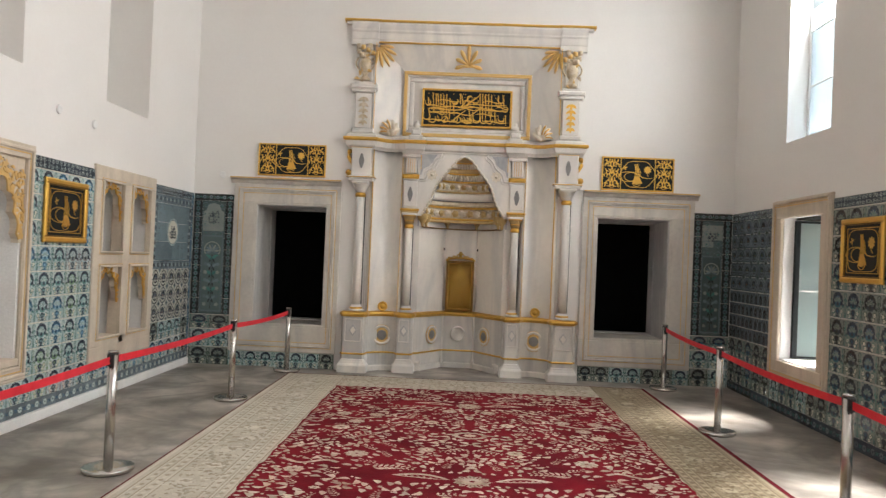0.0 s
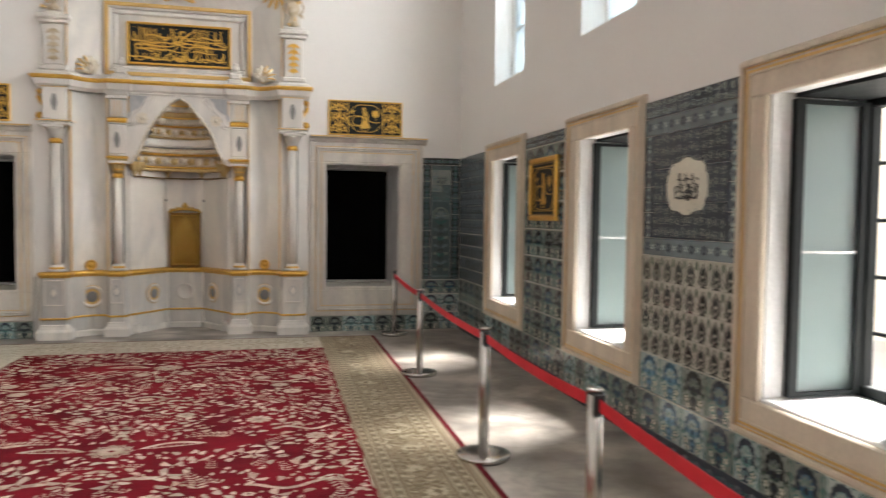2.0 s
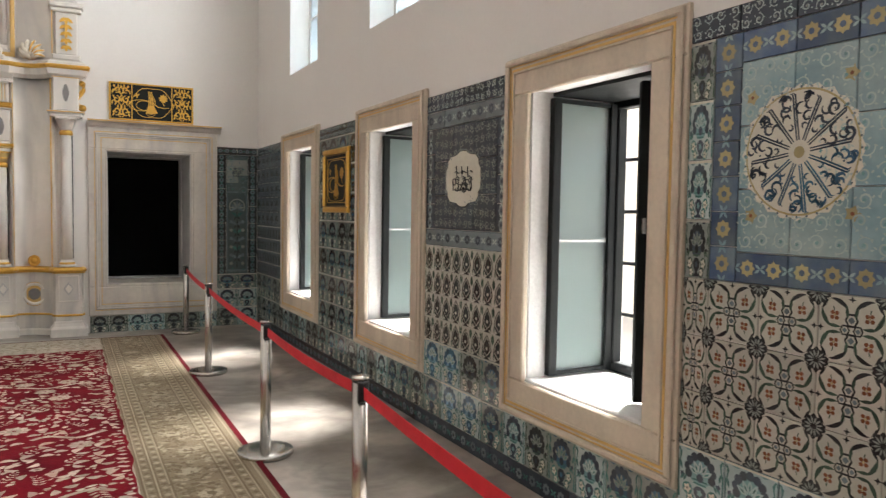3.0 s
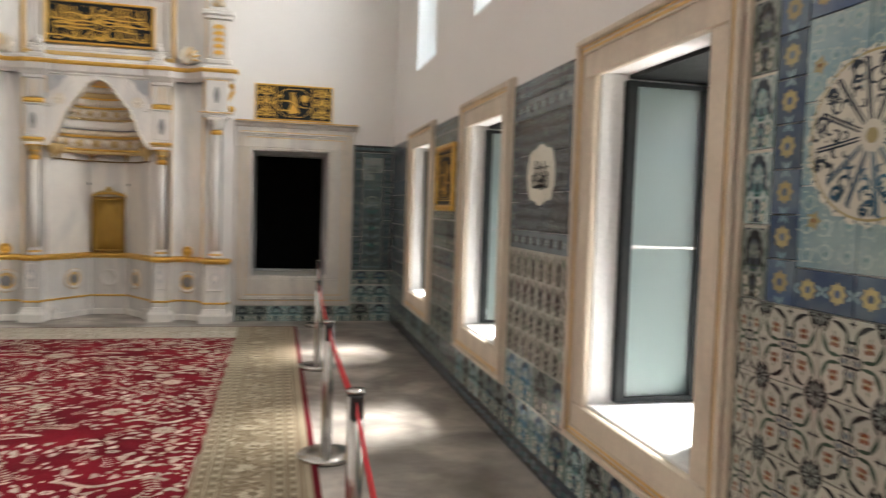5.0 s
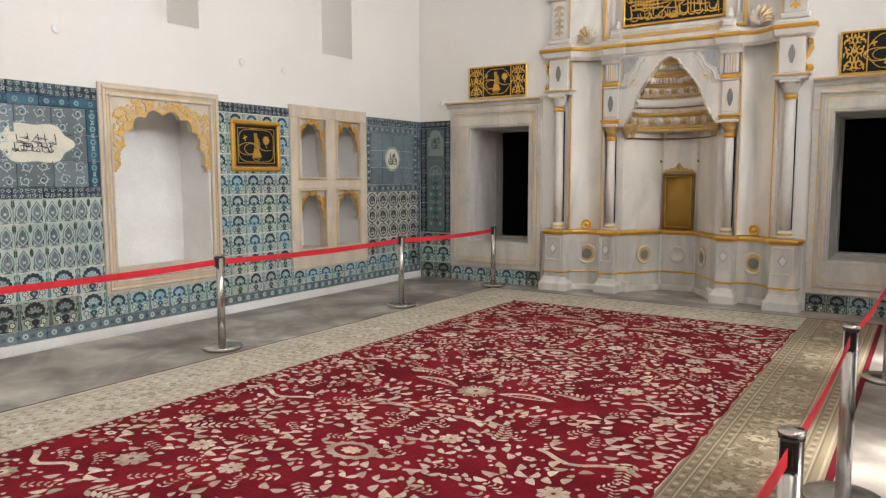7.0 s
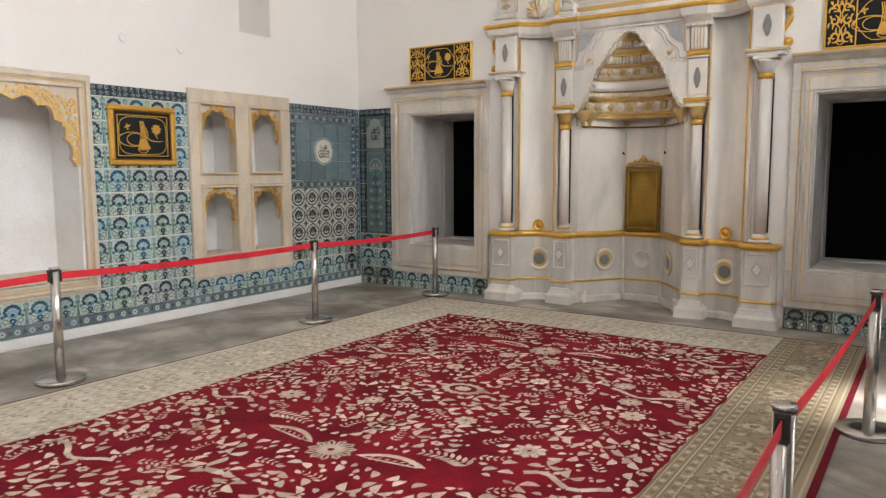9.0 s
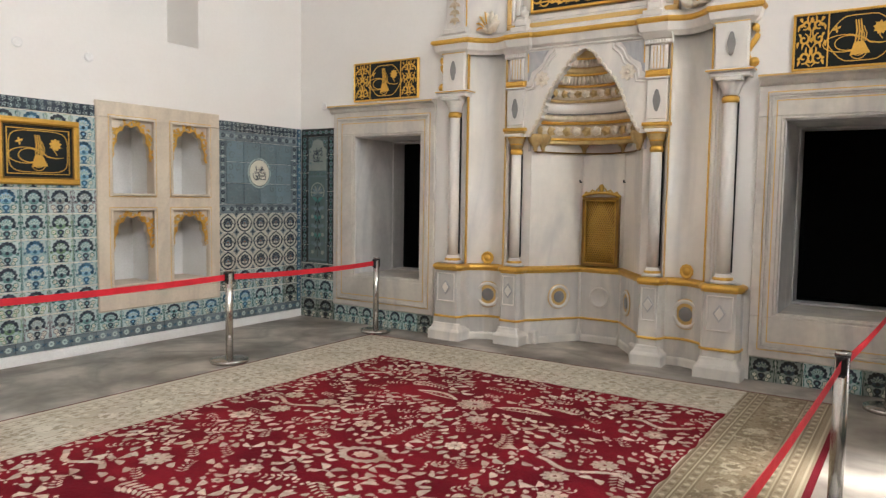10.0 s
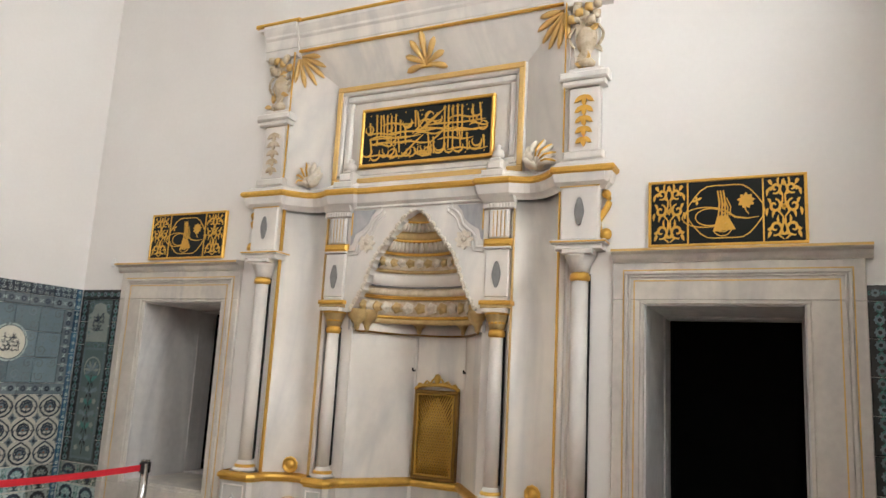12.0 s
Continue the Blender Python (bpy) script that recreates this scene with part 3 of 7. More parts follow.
# plan of the front, from the outside inwards on the right half: outer pedestal, concave bay, inner pedestal
def front_path():
    pts = [(1.46, YB), (1.46, 9.34), (1.44, 9.31), (1.20, 9.31), (1.18, 9.34), (1.175, 9.42)]
    for k in range(9):
        a = k / 8
        pts.append((1.16 - a * 0.365, 9.46 + 0.10 * a + 0.075 * math.sin(math.pi * a)))
    pts += [(0.785, 9.49), (0.765, 9.46), (0.615, 9.46), (0.595, 9.49), (0.585, 9.58), (0.53, 9.64)]
    return pts


NICHE = [(0.53, 9.64), (0.50, 9.68), (0.215, 10.09)]
BAND = 0.768                                          # top of the gilded band above the dado
half = front_path() + NICHE[1:]


def run(sgn, prof, name, m, label="", pts=None, smooth=False):
    """One half of a moulding that follows the front's plan, profile (out, z)."""
    p = pts or half
    s = Shape().sweep(p, [(-o, z) for o, z in prof], m, smooth=smooth)
    mpart(name, s, sgn, label)


def back_run(prof, name, m, label=""):
    s = Shape().sweep([(0.215, 10.09), (-0.215, 10.09)], [(-o, z) for o, z in prof], m)
    mpart(name, s, 1, label)


def full_run(prof, name, m, label=""):
    for g in (-1, 1):
        run(g, prof, name, m, label)
    back_run(prof, name, m, label)


full_run([(0, 0.0), (0.024, 0.0), (0.024, 0.055), (0.018, 0.07), (0.0, 0.075)], "plinth", "marble", "low worn marble plinth")
full_run([(0, 0.07), (0.012, 0.07), (0.012, 0.70), (0, 0.70)], "dado", "marble_dado", "grey-white marble dado")
full_run([(0.012, 0.222), (0.020, 0.224), (0.026, 0.234), (0.020, 0.244), (0.012, 0.246)], "gilt_line", "gold", "narrow gilded moulding")
full_run([(0, 0.700), (0.020, 0.700), (0.024, 0.712), (0.038, 0.722), (0.043, 0.737), (0.038, 0.752), (0.022, 0.760), (0, BAND)], "gilt_band", "gold", "gilded wavy moulding band")

for g in (-1, 1):
    for a, b in (((0.555, 9.61), NICHE[1]), (NICHE[1], NICHE[2])):
        run(g, [(0, BAND), (0.0, 1.90), (-0.02, 1.90), (-0.02, BAND)], "wall_panel", "marble", "grey-veined white marble panel", [a, b])
    # narrow rib where two facets of the niche meet
    mpart("rib", Shape().lathe(0.222, 10.075, [(0.034, 0.0), (0.034, 0.10), (0.024, 0.13), (0.020, 0.16), (0.020, 0.70)], "marble", 10), g, "slim marble rib")
    mpart("rib", Shape().lathe(0.222, 10.085, [(0.012, BAND), (0.012, 1.90)], "marble", 8), g)
    mpart("rib_base", Shape().box(0.47, 0.555, 9.60, 9.70, 0.0, 0.13, "marble", 0.02), g)
back_run([(0, BAND), (0.0, 1.90), (-0.02, 1.90), (-0.02, BAND)], "wall_panel", "marble", "grey-veined white marble panel")


def pedestal_base(g, x0, x1, y0, y1):
    """A worn block that flares out to the floor under a pedestal."""
    s, vs, fs = Shape(), [], []
    rings = ((0.052, 0.0), (0.052, 0.085), (0.044, 0.10), (0.030, 0.115), (0.018, 0.145), (0.014, 0.165), (0.0, 0.17))
    for o, z in rings:
        vs += [(x0 - o, y1, z), (x0 - o, y0 - o + 0.012, z), (x0 - o + 0.012, y0 - o, z), (x1 + o - 0.012, y0 - o, z), (x1 + o, y0 - o + 0.012, z), (x1 + o, y1, z)]
    for r in range(len(rings) - 1):
        for k in range(6):
            a, b = r * 6 + k, r * 6 + (k + 1) % 6
            fs.append((a, b, b + 6, a + 6))
    fs += [list(range(5, -1, -1)), [len(vs) - 6 + k for k in range(6)]]
    mpart("pedestal_base", s.add(vs, fs, "marble"), g, "worn flared marble base")


for g in (-1, 1):
    pedestal_base(g, 1.185, 1.455, 9.30, 9.52)
    pedestal_base(g, 0.60, 0.78, 9.45, 9.60)

# dado ornaments
def ring(r, m="marble"):
    s = Shape().lathe(0, 0, [(r * 0.98, 0), (r, 0.012), (r * 0.93, 0.024), (r * 0.82, 0.02), (r * 0.74, 0.012), (r * 0.70, 0.004)], m, 24)
    return s


def face_at(shape, x, y, z, nx, ny):
    """Turns a shape built along +z so that it stands on a wall at (x, y, z), looking along (nx, ny)."""
    q = Vector((nx, ny, 0)).to_track_quat("Z", "Y").to_matrix().to_4x4()
    return shape.moved(Matrix.Translation((x, y, z)) @ q)


def dado_ring(sgn, x, y, nx, ny, r=0.128, hole="marble_dark"):
    mpart("ring", face_at(ring(r), x, y, 0.458, nx, ny), sgn, "round marble moulding")
    mpart("boss", face_at(Shape().lathe(0, 0, [(r * 0.50, 0.0), (r * 0.50, 0.012), (r * 0.44, 0.015)], hole, 18), x, y, 0.458, nx, ny), sgn, "grey marble roundel")
    mpart("gilt_line", face_at(Shape().lathe(0, 0, [(r * 1.0, 0.002), (r * 1.05, 0.002), (r * 1.05, 0.010), (r * 1.0, 0.010)], "gold_line", 24), x, y, 0.458, nx, ny), sgn)


def ornaments(g):
    dado_ring(g, 0.985, 9.566, -0.26, -0.965)
    dado_ring(g, 0.352, 9.872, -0.82, -0.57, 0.118)
    for x, y in ((1.32, 9.297), (0.69, 9.447)):
        d = Shape().prism([(x - 0.052, 0.53), (x, 0.605), (x + 0.052, 0.53), (x, 0.455)], y - 0.010, y, "marble_grey")
        d.prism([(x - 0.036, 0.53), (x, 0.582), (x + 0.036, 0.53), (x, 0.478)], y - 0.020, y - 0.010, "marble")
        mpart("lozenge", d, g, "raised marble lozenge")
        f = Shape()
        w2 = 0.105 if x > 1 else 0.066
        frame_ring(f, x - w2, x + w2, 0.385, 0.675, 0.012, y - 0.010, y, "marble", 0.003)
        mpart("panel_moulding", f, g)
    rim = [(0.060, 0), (0.064, 0.010), (0.058, 0.020), (0.046, 0.014), (0.040, 0.006), (0.028, 0.008), (0.022, 0.020), (0.004, 0.024)]
    mpart("rosette", face_at(Shape().lathe(0, 0, rim, "gold", 20, flute=0.03), 0.985, 9.545, BAND + 0.062, -0.26, -0.965), g, "gilded rosette standing on the band")


mirror(ornaments)
back_ring = face_at(ring(0.105), 0, 10.078, 0.458, 0, -1)
mpart("ring", back_ring, 1)


def column(g, x, y, z0, z1, r, gild):
    host(mpart("column", Shape().lathe(x, y, [(r, z0 + 0.08), (r * 1.02, z0 + 0.5), (r * 0.94, z1 - 0.20)], "marble", 24), g, "slender polished marble shaft"))
    mpart("column_base", Shape().lathe(x, y, [(r * 1.75, z0), (r * 1.75, z0 + 0.02), (r * 1.35, z0 + 0.03), (r * 1.02, z0 + 0.08)], "marble", 20), g)
    mpart("gilt_line", Shape().lathe(x, y, [(r * 1.36, z0 + 0.024), (r * 1.48, z0 + 0.034), (r * 1.44, z0 + 0.046), (r * 1.2, z0 + 0.052)], "gold", 20), g, "gilded base ring")
    mpart("collar", Shape().lathe(x, y, [(r * 1.0, z1 - 0.20), (r * 1.2, z1 - 0.19), (r * 1.22, z1 - 0.165), (r * 1.0, z1 - 0.145)], "gold", 20), g, "gilded collar")
    mpart("capital", Shape().lathe(x, y, [(r * 0.98, z1 - 0.145), (r * 1.25, z1 - 0.09), (r * 1.6, z1 - 0.05), (r * 1.75, z1 - 0.03)], "gilt_stone" if gild else "marble", 28, flute=0.085), g, "fluted capital")
    if gild:
        for dz, k in ((-0.036, 1.79), (-0.10, 1.24)):
            mpart("gilt_line", Shape().lathe(x, y, [(r * k * 0.97, z1 + dz - 0.008), (r * k * 1.03, z1 + dz - 0.004), (r * k * 1.03, z1 + dz + 0.004), (r * k * 0.97, z1 + dz + 0.008)], "gold", 20), g)
    mpart("abacus", Shape().box(x - r * 1.8, x + r * 1.8, y - r * 1.8, y + r * 1.6, z1 - 0.03, z1, "marble", 0.006), g)
    # solid dark strip draws the gap's shade, always on the right of the shaft
    mpart("gap_shade", Shape().box(x + g * r * 1.06 - 0.005, x + g * r * 1.06 + 0.005, y + r * 0.2, y + r * 0.5, z0 + 0.09, z1 - 0.15, "iron"), g, "dark strip for the shaded gap beside the shaft")
    host()


def cartouche(g, x, y, z, h=0.16, w=0.06, m="marble_dark"):
    pts = []
    for k in range(20):
        a = math.tau * k / 20
        pts.append((x + w / 2 * math.cos(a) * (1 + 0.12 * math.cos(4 * a)), z + h / 2 * math.sin(a)))
    mpart("inlay", Shape().prism(pts, y - 0.006, y, m), g, "grey marble inlay")


vr = random.Random(15)


def half_front(g):
    column(g, 1.31, 9.40, BAND, 2.42, 0.056, False)
    column(g, 0.685, 9.545, BAND, 2.05, 0.050, True)
    mpart("column_back", Shape().box(0.55, 0.80, 9.60, 9.625, BAND, 2.06, "marble"), g)
    # impost blocks above the columns
    b = Shape().box(1.15, 1.47, 9.33, YB, 2.42, 2.46, "marble", 0.01)
    b.box(1.13, 1.49, 9.31, YB, 2.46, 2.485, "marble", 0.008)
    mpart("impost", b, g, "moulded marble impost")
    mpart("gilt_line", Shape().box(1.127, 1.493, 9.307, 9.50, 2.467, 2.477, "gold"), g)
    mpart("impost_block", Shape().box(1.18, 1.44, 9.35, YB, 2.485, 2.86, "marble", 0.012), g, "marble impost block")
    cartouche(g, 1.31, 9.35, 2.68, 0.19)
    mpart("impost_cap", Shape().prism([(9.35, 2.86), (9.33, 2.88), (9.325, 2.90), (9.315, 2.935), (YB, 2.935), (YB, 2.86)], 1.14, 1.48, "marble", "x"), g)
    # gilded scroll on the outer flank
    sc = [(1.455 + 0.035 * math.sin(k / 16 * math.pi * 2.2), 9.42, 2.83 - 0.33 * k / 16) for k in range(17)]
    mpart("scroll", Shape().tube(sc, [0.012 + 0.012 * abs(math.sin(k / 16 * math.pi)) for k in range(17)], "gold", 8), g, "gilded side scroll")
    mpart("volute", face_at(Shape().lathe(0, 0, [(0.035, 0), (0.04, 0.02), (0.02, 0.03), (0.012, 0.045)], "gold", 14), 1.475, 9.42, 2.53, 0, -1), g)
    mpart("volute", face_at(Shape().lathe(0, 0, [(0.028, 0), (0.03, 0.02), (0.016, 0.03), (0.01, 0.04)], "gold", 14), 1.475, 9.42, 2.80, 0, -1), g)
    # inner pilaster: gilt abacus, block with inlay, gilt band, fluted stage, toothed cap
    p = Shape().box(0.575, 0.795, 9.475, YB + 0.1, 2.05, 2.075, "gilt_stone", 0.008)
    p.box(0.565, 0.805, 9.465, YB + 0.1, 2.075, 2.105, "gold", 0.010)
    p.box(0.600, 0.770, 9.495, YB + 0.1, 2.105, 2.13, "marble", 0.006)
    p.box(0.595, 0.775, 9.49, YB + 0.1, 2.13, 2.47, "marble", 0.008)
    p.box(0.61, 0.76, 9.505, YB + 0.1, 2.555, 2.77, "marble", 0.004)
    host(mpart("pilaster", p, g, "small marble pilaster"))
    cartouche(g, 0.685, 9.49, 2.29, 0.19)
    band = Shape().box(0.582, 0.788, 9.478, 9.60, 2.475, 2.49, "marble", 0.004)
    mpart("pilaster_moulding", band, g)
    mpart("gilt_line", Shape().box(0.578, 0.792, 9.474, 9.60, 2.492, 2.548, "gold", 0.016), g, "broad gilded band")
    for k in range(5):
        x = 0.628 + k * 0.0285
        mpart("flute", Shape().box(x - 0.009, x + 0.009, 9.494, 9.505, 2.565, 2.755, "marble", 0.004), g)
        if k < 4:
            mpart("gilt_line", Shape().box(x + 0.0105, x + 0.018, 9.502, 9.5055, 2.565, 2.755, "gold_line"), g)
    for k in range(8):
        x = 0.600 + k * 0.0243
        mpart("tooth", Shape().box(x - 0.008, x + 0.008, 9.478, 9.505, 2.772, 2.805, "marble", 0.003), g)
    mpart("pilaster_cap", Shape().prism([(9.495, 2.765), (9.485, 2.77), (9.485, 2.805), (9.47, 2.815), (9.45, 2.84), (9.44, 2.85), (YB, 2.85), (YB, 2.765)], 0.565, 0.805, "marble", "x"), g)
    host()
    # concave bays, low and high
    bay = [(1.20, 9.425), (1.17, 9.425)] + [(1.155 - k / 10 * 0.355, 9.45 + 0.10 * k / 10 + 0.085 * math.sin(math.pi * k / 10)) for k in range(11)] + [(0.79, 9.53)]
    mpart("bay_panel", Shape().sweep(bay, [(0.0, BAND), (0.0, 2.90), (0.03, 2.90), (0.03, BAND)], "marble", smooth=True), g, "concave grey-veined marble bay")
    mpart("gilt_line", Shape().box(1.155, 1.165, 9.390, 9.42, BAND, 2.86, "gold"), g, "upright gilded line")
    mpart("gilt_line", Shape().box(0.792, 0.800, 9.505, 9.53, BAND, 2.84, "gold_line"), g)
    mpart("gilt_line", Shape().box(1.176, 1.444, 9.345, 9.352, 2.846, 2.854, "gold_line"), g)
    mpart("edge_rib", Shape().lathe(1.222, 9.455, [(0.016, BAND), (0.016, 2.44)], "marble", 10), g, "slim marble rib beside the column")
    # shell-like ornament on the band
    host(mpart("shell", face_at(Shape().lathe(0, 0, [(0.045, 0), (0.05, 0.03), (0.03, 0.05), (0.012, 0.055)], "carved_pale", 14), 0.93, 9.47, 3.075, 0, -1), g, "carved marble shell"))
    for k in range(7):
        a0 = radians(38 + 22 * k)
        L = 0.15 + 0.045 * math.sin(math.pi * k / 6)
        lobe = [(0.955 + L * t * math.cos(a0 - 0.5 * t) * 0.9 + 0.02, 9.475 - 0.045 * math.sin(math.pi * min(t * 1.1, 1)), 3.045 + L * t * math.sin(a0 - 0.5 * t)) for t in (0.05, 0.3, 0.55, 0.8, 1.0)]
        mpart("shell_lobe", Shape().tube(lobe, [0.030, 0.030, 0.030, 0.026, 0.012], "carved_pale", 8), g, "ribbed lobe of a carved shell")
        if k < 4:
            rim = [(x, y - 0.026, z) for x, y, z in lobe[1:]]
            mpart("gilt_rib", Shape().tube(rim, [0.006, 0.009, 0.010, 0.005], "gold", 6), g, "gilded rib of the shell")
    host()
    # upper pilaster
    host(mpart("upper_pilaster", Shape().box(1.18, 1.46, 9.36, YB, 3.04, 3.10, "marble", 0.012), g, "stepped marble pilaster with carved leaves"))
    for a, y, z0, z1, bv in ((1.21, 9.385, 3.10, 3.56, 0.01), (1.17, 9.35, 3.56, 3.60, 0.01), (1.15, 9.33, 3.60, 3.66, 0.014), (1.20, 9.38, 3.66, 3.70, 0.008), (1.23, 9.41, 3.70, 4.17, 0.008)):
        mpart("pilaster_stage", Shape().box(a, 2.64 - a, y, YB, z0, z1, "marble", bv), g, "stage of the upper marble pilaster")
    drop = "carved_stone" if g < 0 else "gold"
    for k in range(5):
        for d in (-1, 0, 1):
            lf = Shape().prism(leaf_pts(1.32, 3.50 - 0.075 * k, 0.085 - 0.004 * k, 0.034, 270 + d * 52, 4), 9.372 - 0.004 * (d == 0), 9.386, drop)
            mpart("leaf", lf, g, "carved leaf drop")
    for k in range(26):
        lf = Shape().prism(leaf_pts(1.32 + vr.uniform(-0.07, 0.07), 3.73 + 0.40 * k / 26, 0.075, 0.034, vr.uniform(0, 360), 4, 0.15), 9.392 - vr.uniform(0, 0.014), 9.411, "gold_line" if k % 3 == 0 else "carved_stone")
        mpart("acanthus", lf, g, "carved leaf in relief")
    vase = [(0.075, 3.71), (0.09, 3.74), (0.05, 3.78), (0.045, 3.80), (0.085, 3.86), (0.10, 3.92), (0.085, 3.97), (0.05, 4.01), (0.07, 4.05), (0.095, 4.07)]
    mpart("vase", Shape().lathe(1.32, 9.43, [(r * 0.8, z) for r, z in vase], "carved_stone", 20), g, "carved vase in relief")
    rnd = random.Random(5)
    for k in range(12):
        mpart("flower", face_at(Shape().lathe(0, 0, [(0.035, 0), (0.033, 0.02), (0.012, 0.034)], "gold_line" if k % 4 == 0 else "carved_stone", 8, flute=0.12), 1.32 + rnd.uniform(-0.10, 0.10), 9.39 - rnd.uniform(0, 0.03), 4.05 + rnd.uniform(-0.02, 0.11), rnd.uniform(-0.4, 0.4), -1), g)
    for k in range(2):
        hnd = [(1.32 + (1 - 2 * k) * (0.085 + 0.035 * math.sin(math.pi * j / 8)), 9.40, 3.86 + 0.15 * j / 8) for j in range(9)]
        mpart("vase_handle", Shape().tube(hnd, 0.011, "carved_stone", 6), g)
    host()
    mpart("gilt_line", Shape().box(1.178, 1.186, 9.372, 9.384, 3.10, 4.2, "gold"), g)
    # splayed side panel of the top stage
    sp = Shape().add([(1.20, 9.42, 3.04), (0.82, 9.60, 3.04), (0.82, 9.60, 3.90), (1.20, 9.42, 4.22), (1.20, 9.53, 3.04), (0.82, 9.64, 3.04), (0.82, 9.64, 3.90), (1.20, 9.53, 4.22)],
                     [(0, 1, 2, 3), (4, 7, 6, 5), (0, 3, 7, 4), (1, 5, 6, 2), (0, 4, 5, 1), (3, 2, 6, 7)], "marble")
    mpart("splay", sp, g, "splayed grey-veined marble panel")
    for k in range(6):
        a = radians(176 + 20 * k)
        L = (0.20, 0.24, 0.25, 0.26, 0.25, 0.20)[k]
        pts = []
        for t in (0.1, 0.4, 0.7, 0.9, 1.0):
            x, z = 1.165 + L * t * math.cos(a), 4.175 + L * t * math.sin(a) - 0.03 * t * t
            pts.append((x, 9.42 + 0.474 * (1.20 - x) * (1.0 if z < 4.22 - 0.842 * (1.20 - x) else 0.0) - 0.010 + (0.5625 * (4.22 - z) if z >= 4.22 - 0.842 * (1.20 - x) else 0.0), z))
        mpart("gilt_leaf", Shape().tube(pts, [0.010, 0.018, 0.024, 0.016, 0.005], "gold_line", 6), g, "gilded corner leaf")
    # little finial beside the inscription
    f = Shape().box(0.55, 0.73, 9.44, 9.62, 2.995, 3.05, "marble", 0.01)
    f.box(0.575, 0.705, 9.47, 9.62, 3.05, 3.13, "marble", 0.02)
    f.box(0.60, 0.68, 9.49, 9.60, 3.13, 3.15, "marble", 0.006)
    f.lathe(0.64, 9.55, [(0.03, 3.15), (0.045, 3.18), (0.04, 3.21), (0.02, 3.23), (0.03, 3.245), (0.012, 3.26)], "marble", 14)
    mpart("finial", f, g, "small marble finial")


mirror(half_front)

# gilded main band that follows the bays
def band_path(e):
    pts = [(1.53 + e, YB), (1.53 + e, 9.32 - e), (1.13, 9.32 - e)]
    pts += [(1.11 - k / 8 * 0.32, 9.36 + 0.08 * k / 8 + 0.085 * math.sin(math.pi * k / 8) - e) for k in range(9)]
    pts += [(0.775, 9.43 - e), (0.52, 9.43 - e), (0.50, 9.455 - e), (0.0, 9.455 - e)]
    return pts


for g in (-1, 1):
    run(g, [(-0.06, 2.83), (-0.05, 2.845), (-0.02, 2.87), (-0.01, 2.90), (0.0, 2.935), (-0.10, 2.935)], "architrave", "marble", "", band_path(0))
    run(g, [(-0.06, 2.936), (0.0, 2.936), (0.018, 2.948), (0.022, 2.966), (0.012, 2.982), (-0.06, 2.984)], "gilt_band", "gold", "broad gilded moulding", band_path(0))
    run(g, [(-0.12, 2.985), (-0.01, 2.985), (-0.02, 3.01), (-0.05, 3.03), (-0.06, 3.042), (-0.12, 3.042)], "upper_moulding", "marble", "", band_path(0))

# top stage: head splay, cornice, inscription frame
hs = Shape().add([(-1.20, 9.42, 4.22), (1.20, 9.42, 4.22), (0.82, 9.60, 3.90), (-0.82, 9.60, 3.90), (-1.20, 9.53, 4.22), (1.20, 9.53, 4.22), (0.82, 9.64, 3.90), (-0.82, 9.64, 3.90)],
                 [(0, 3, 2, 1), (4, 5, 6, 7), (0, 1, 5, 4), (3, 7, 6, 2), (0, 4, 7, 3), (1, 2, 6, 5)], "marble")
mpart("head_splay", hs, 1, "splayed grey-veined marble head panel")
corn = [(9.42, 4.22), (9.40, 4.225), (9.40, 4.245), (9.385, 4.25), (9.37, 4.30), (9.36, 4.33), (9.33, 4.35), (9.325, 4.37), (9.29, 4.40), (9.26, 4.43), (9.26, 4.455), (YB, 4.46), (YB, 4.22)]
corn = [(9.42 + (y - 9.42) * 0.45 if y < 9.42 else y, z) for y, z in corn]
mpart("cornice", Shape().prism(corn, -1.16, 1.16, "marble", "x"), 1, "deep moulded marble cornice")
for g in (-1, 1):
    c2 = [(y - 0.025 if y < 9.5 else y, z) for y, z in corn]
    mpart("cornice_block", Shape().prism([(y, z - (0.05 if z < 4.23 else 0)) for y, z in c2], 1.16, 1.50, "marble", "x"), g)
    mpart("cornice_return", Shape().prism([(9.345, 4.43), (9.345, 4.455), (YB, 4.455), (YB, 4.43)], 1.50, 1.57, "marble", "x"), g)
    mpart("gilt_band", Shape().box(1.13, 1.595, 9.322, YB, 4.46, 4.49, "gold", 0.008), g, "gilded cornice edge")
mpart("gilt_band", Shape().box(-1.13, 1.13, 9.345, YB, 4.461, 4.491, "gold", 0.008), 1, "gilded cornice edge")
mpart("gilt_band", Shape().box(-1.155, 1.155, 9.388, 9.42, 4.205, 4.222, "gold", 0.004), 1)
fr = Shape()
frame_ring(fr, -0.83, 0.83, 3.045, 3.90, 0.075, 9.565, 9.64, "marble", 0.012)
mpart("inscription_frame", fr, 1, "moulded marble frame of the inscription")
fr = Shape()
frame_ring(fr, -0.825, 0.825, 3.05, 3.895, 0.045, 9.545, 9.565, "gold_line", 0.006)
mpart("gilt_frame", fr, 1, "gilded outer frame")
fr = Shape()
frame_ring(fr, -0.755, 0.755, 3.12, 3.825, 0.06, 9.59, 9.65, "marble", 0.014)
mpart("inner_moulding", fr, 1)
mpart("inscription_bed", Shape().box(-0.70, 0.70, 9.625, 9.66, 3.17, 3.77, "marble"), 1)

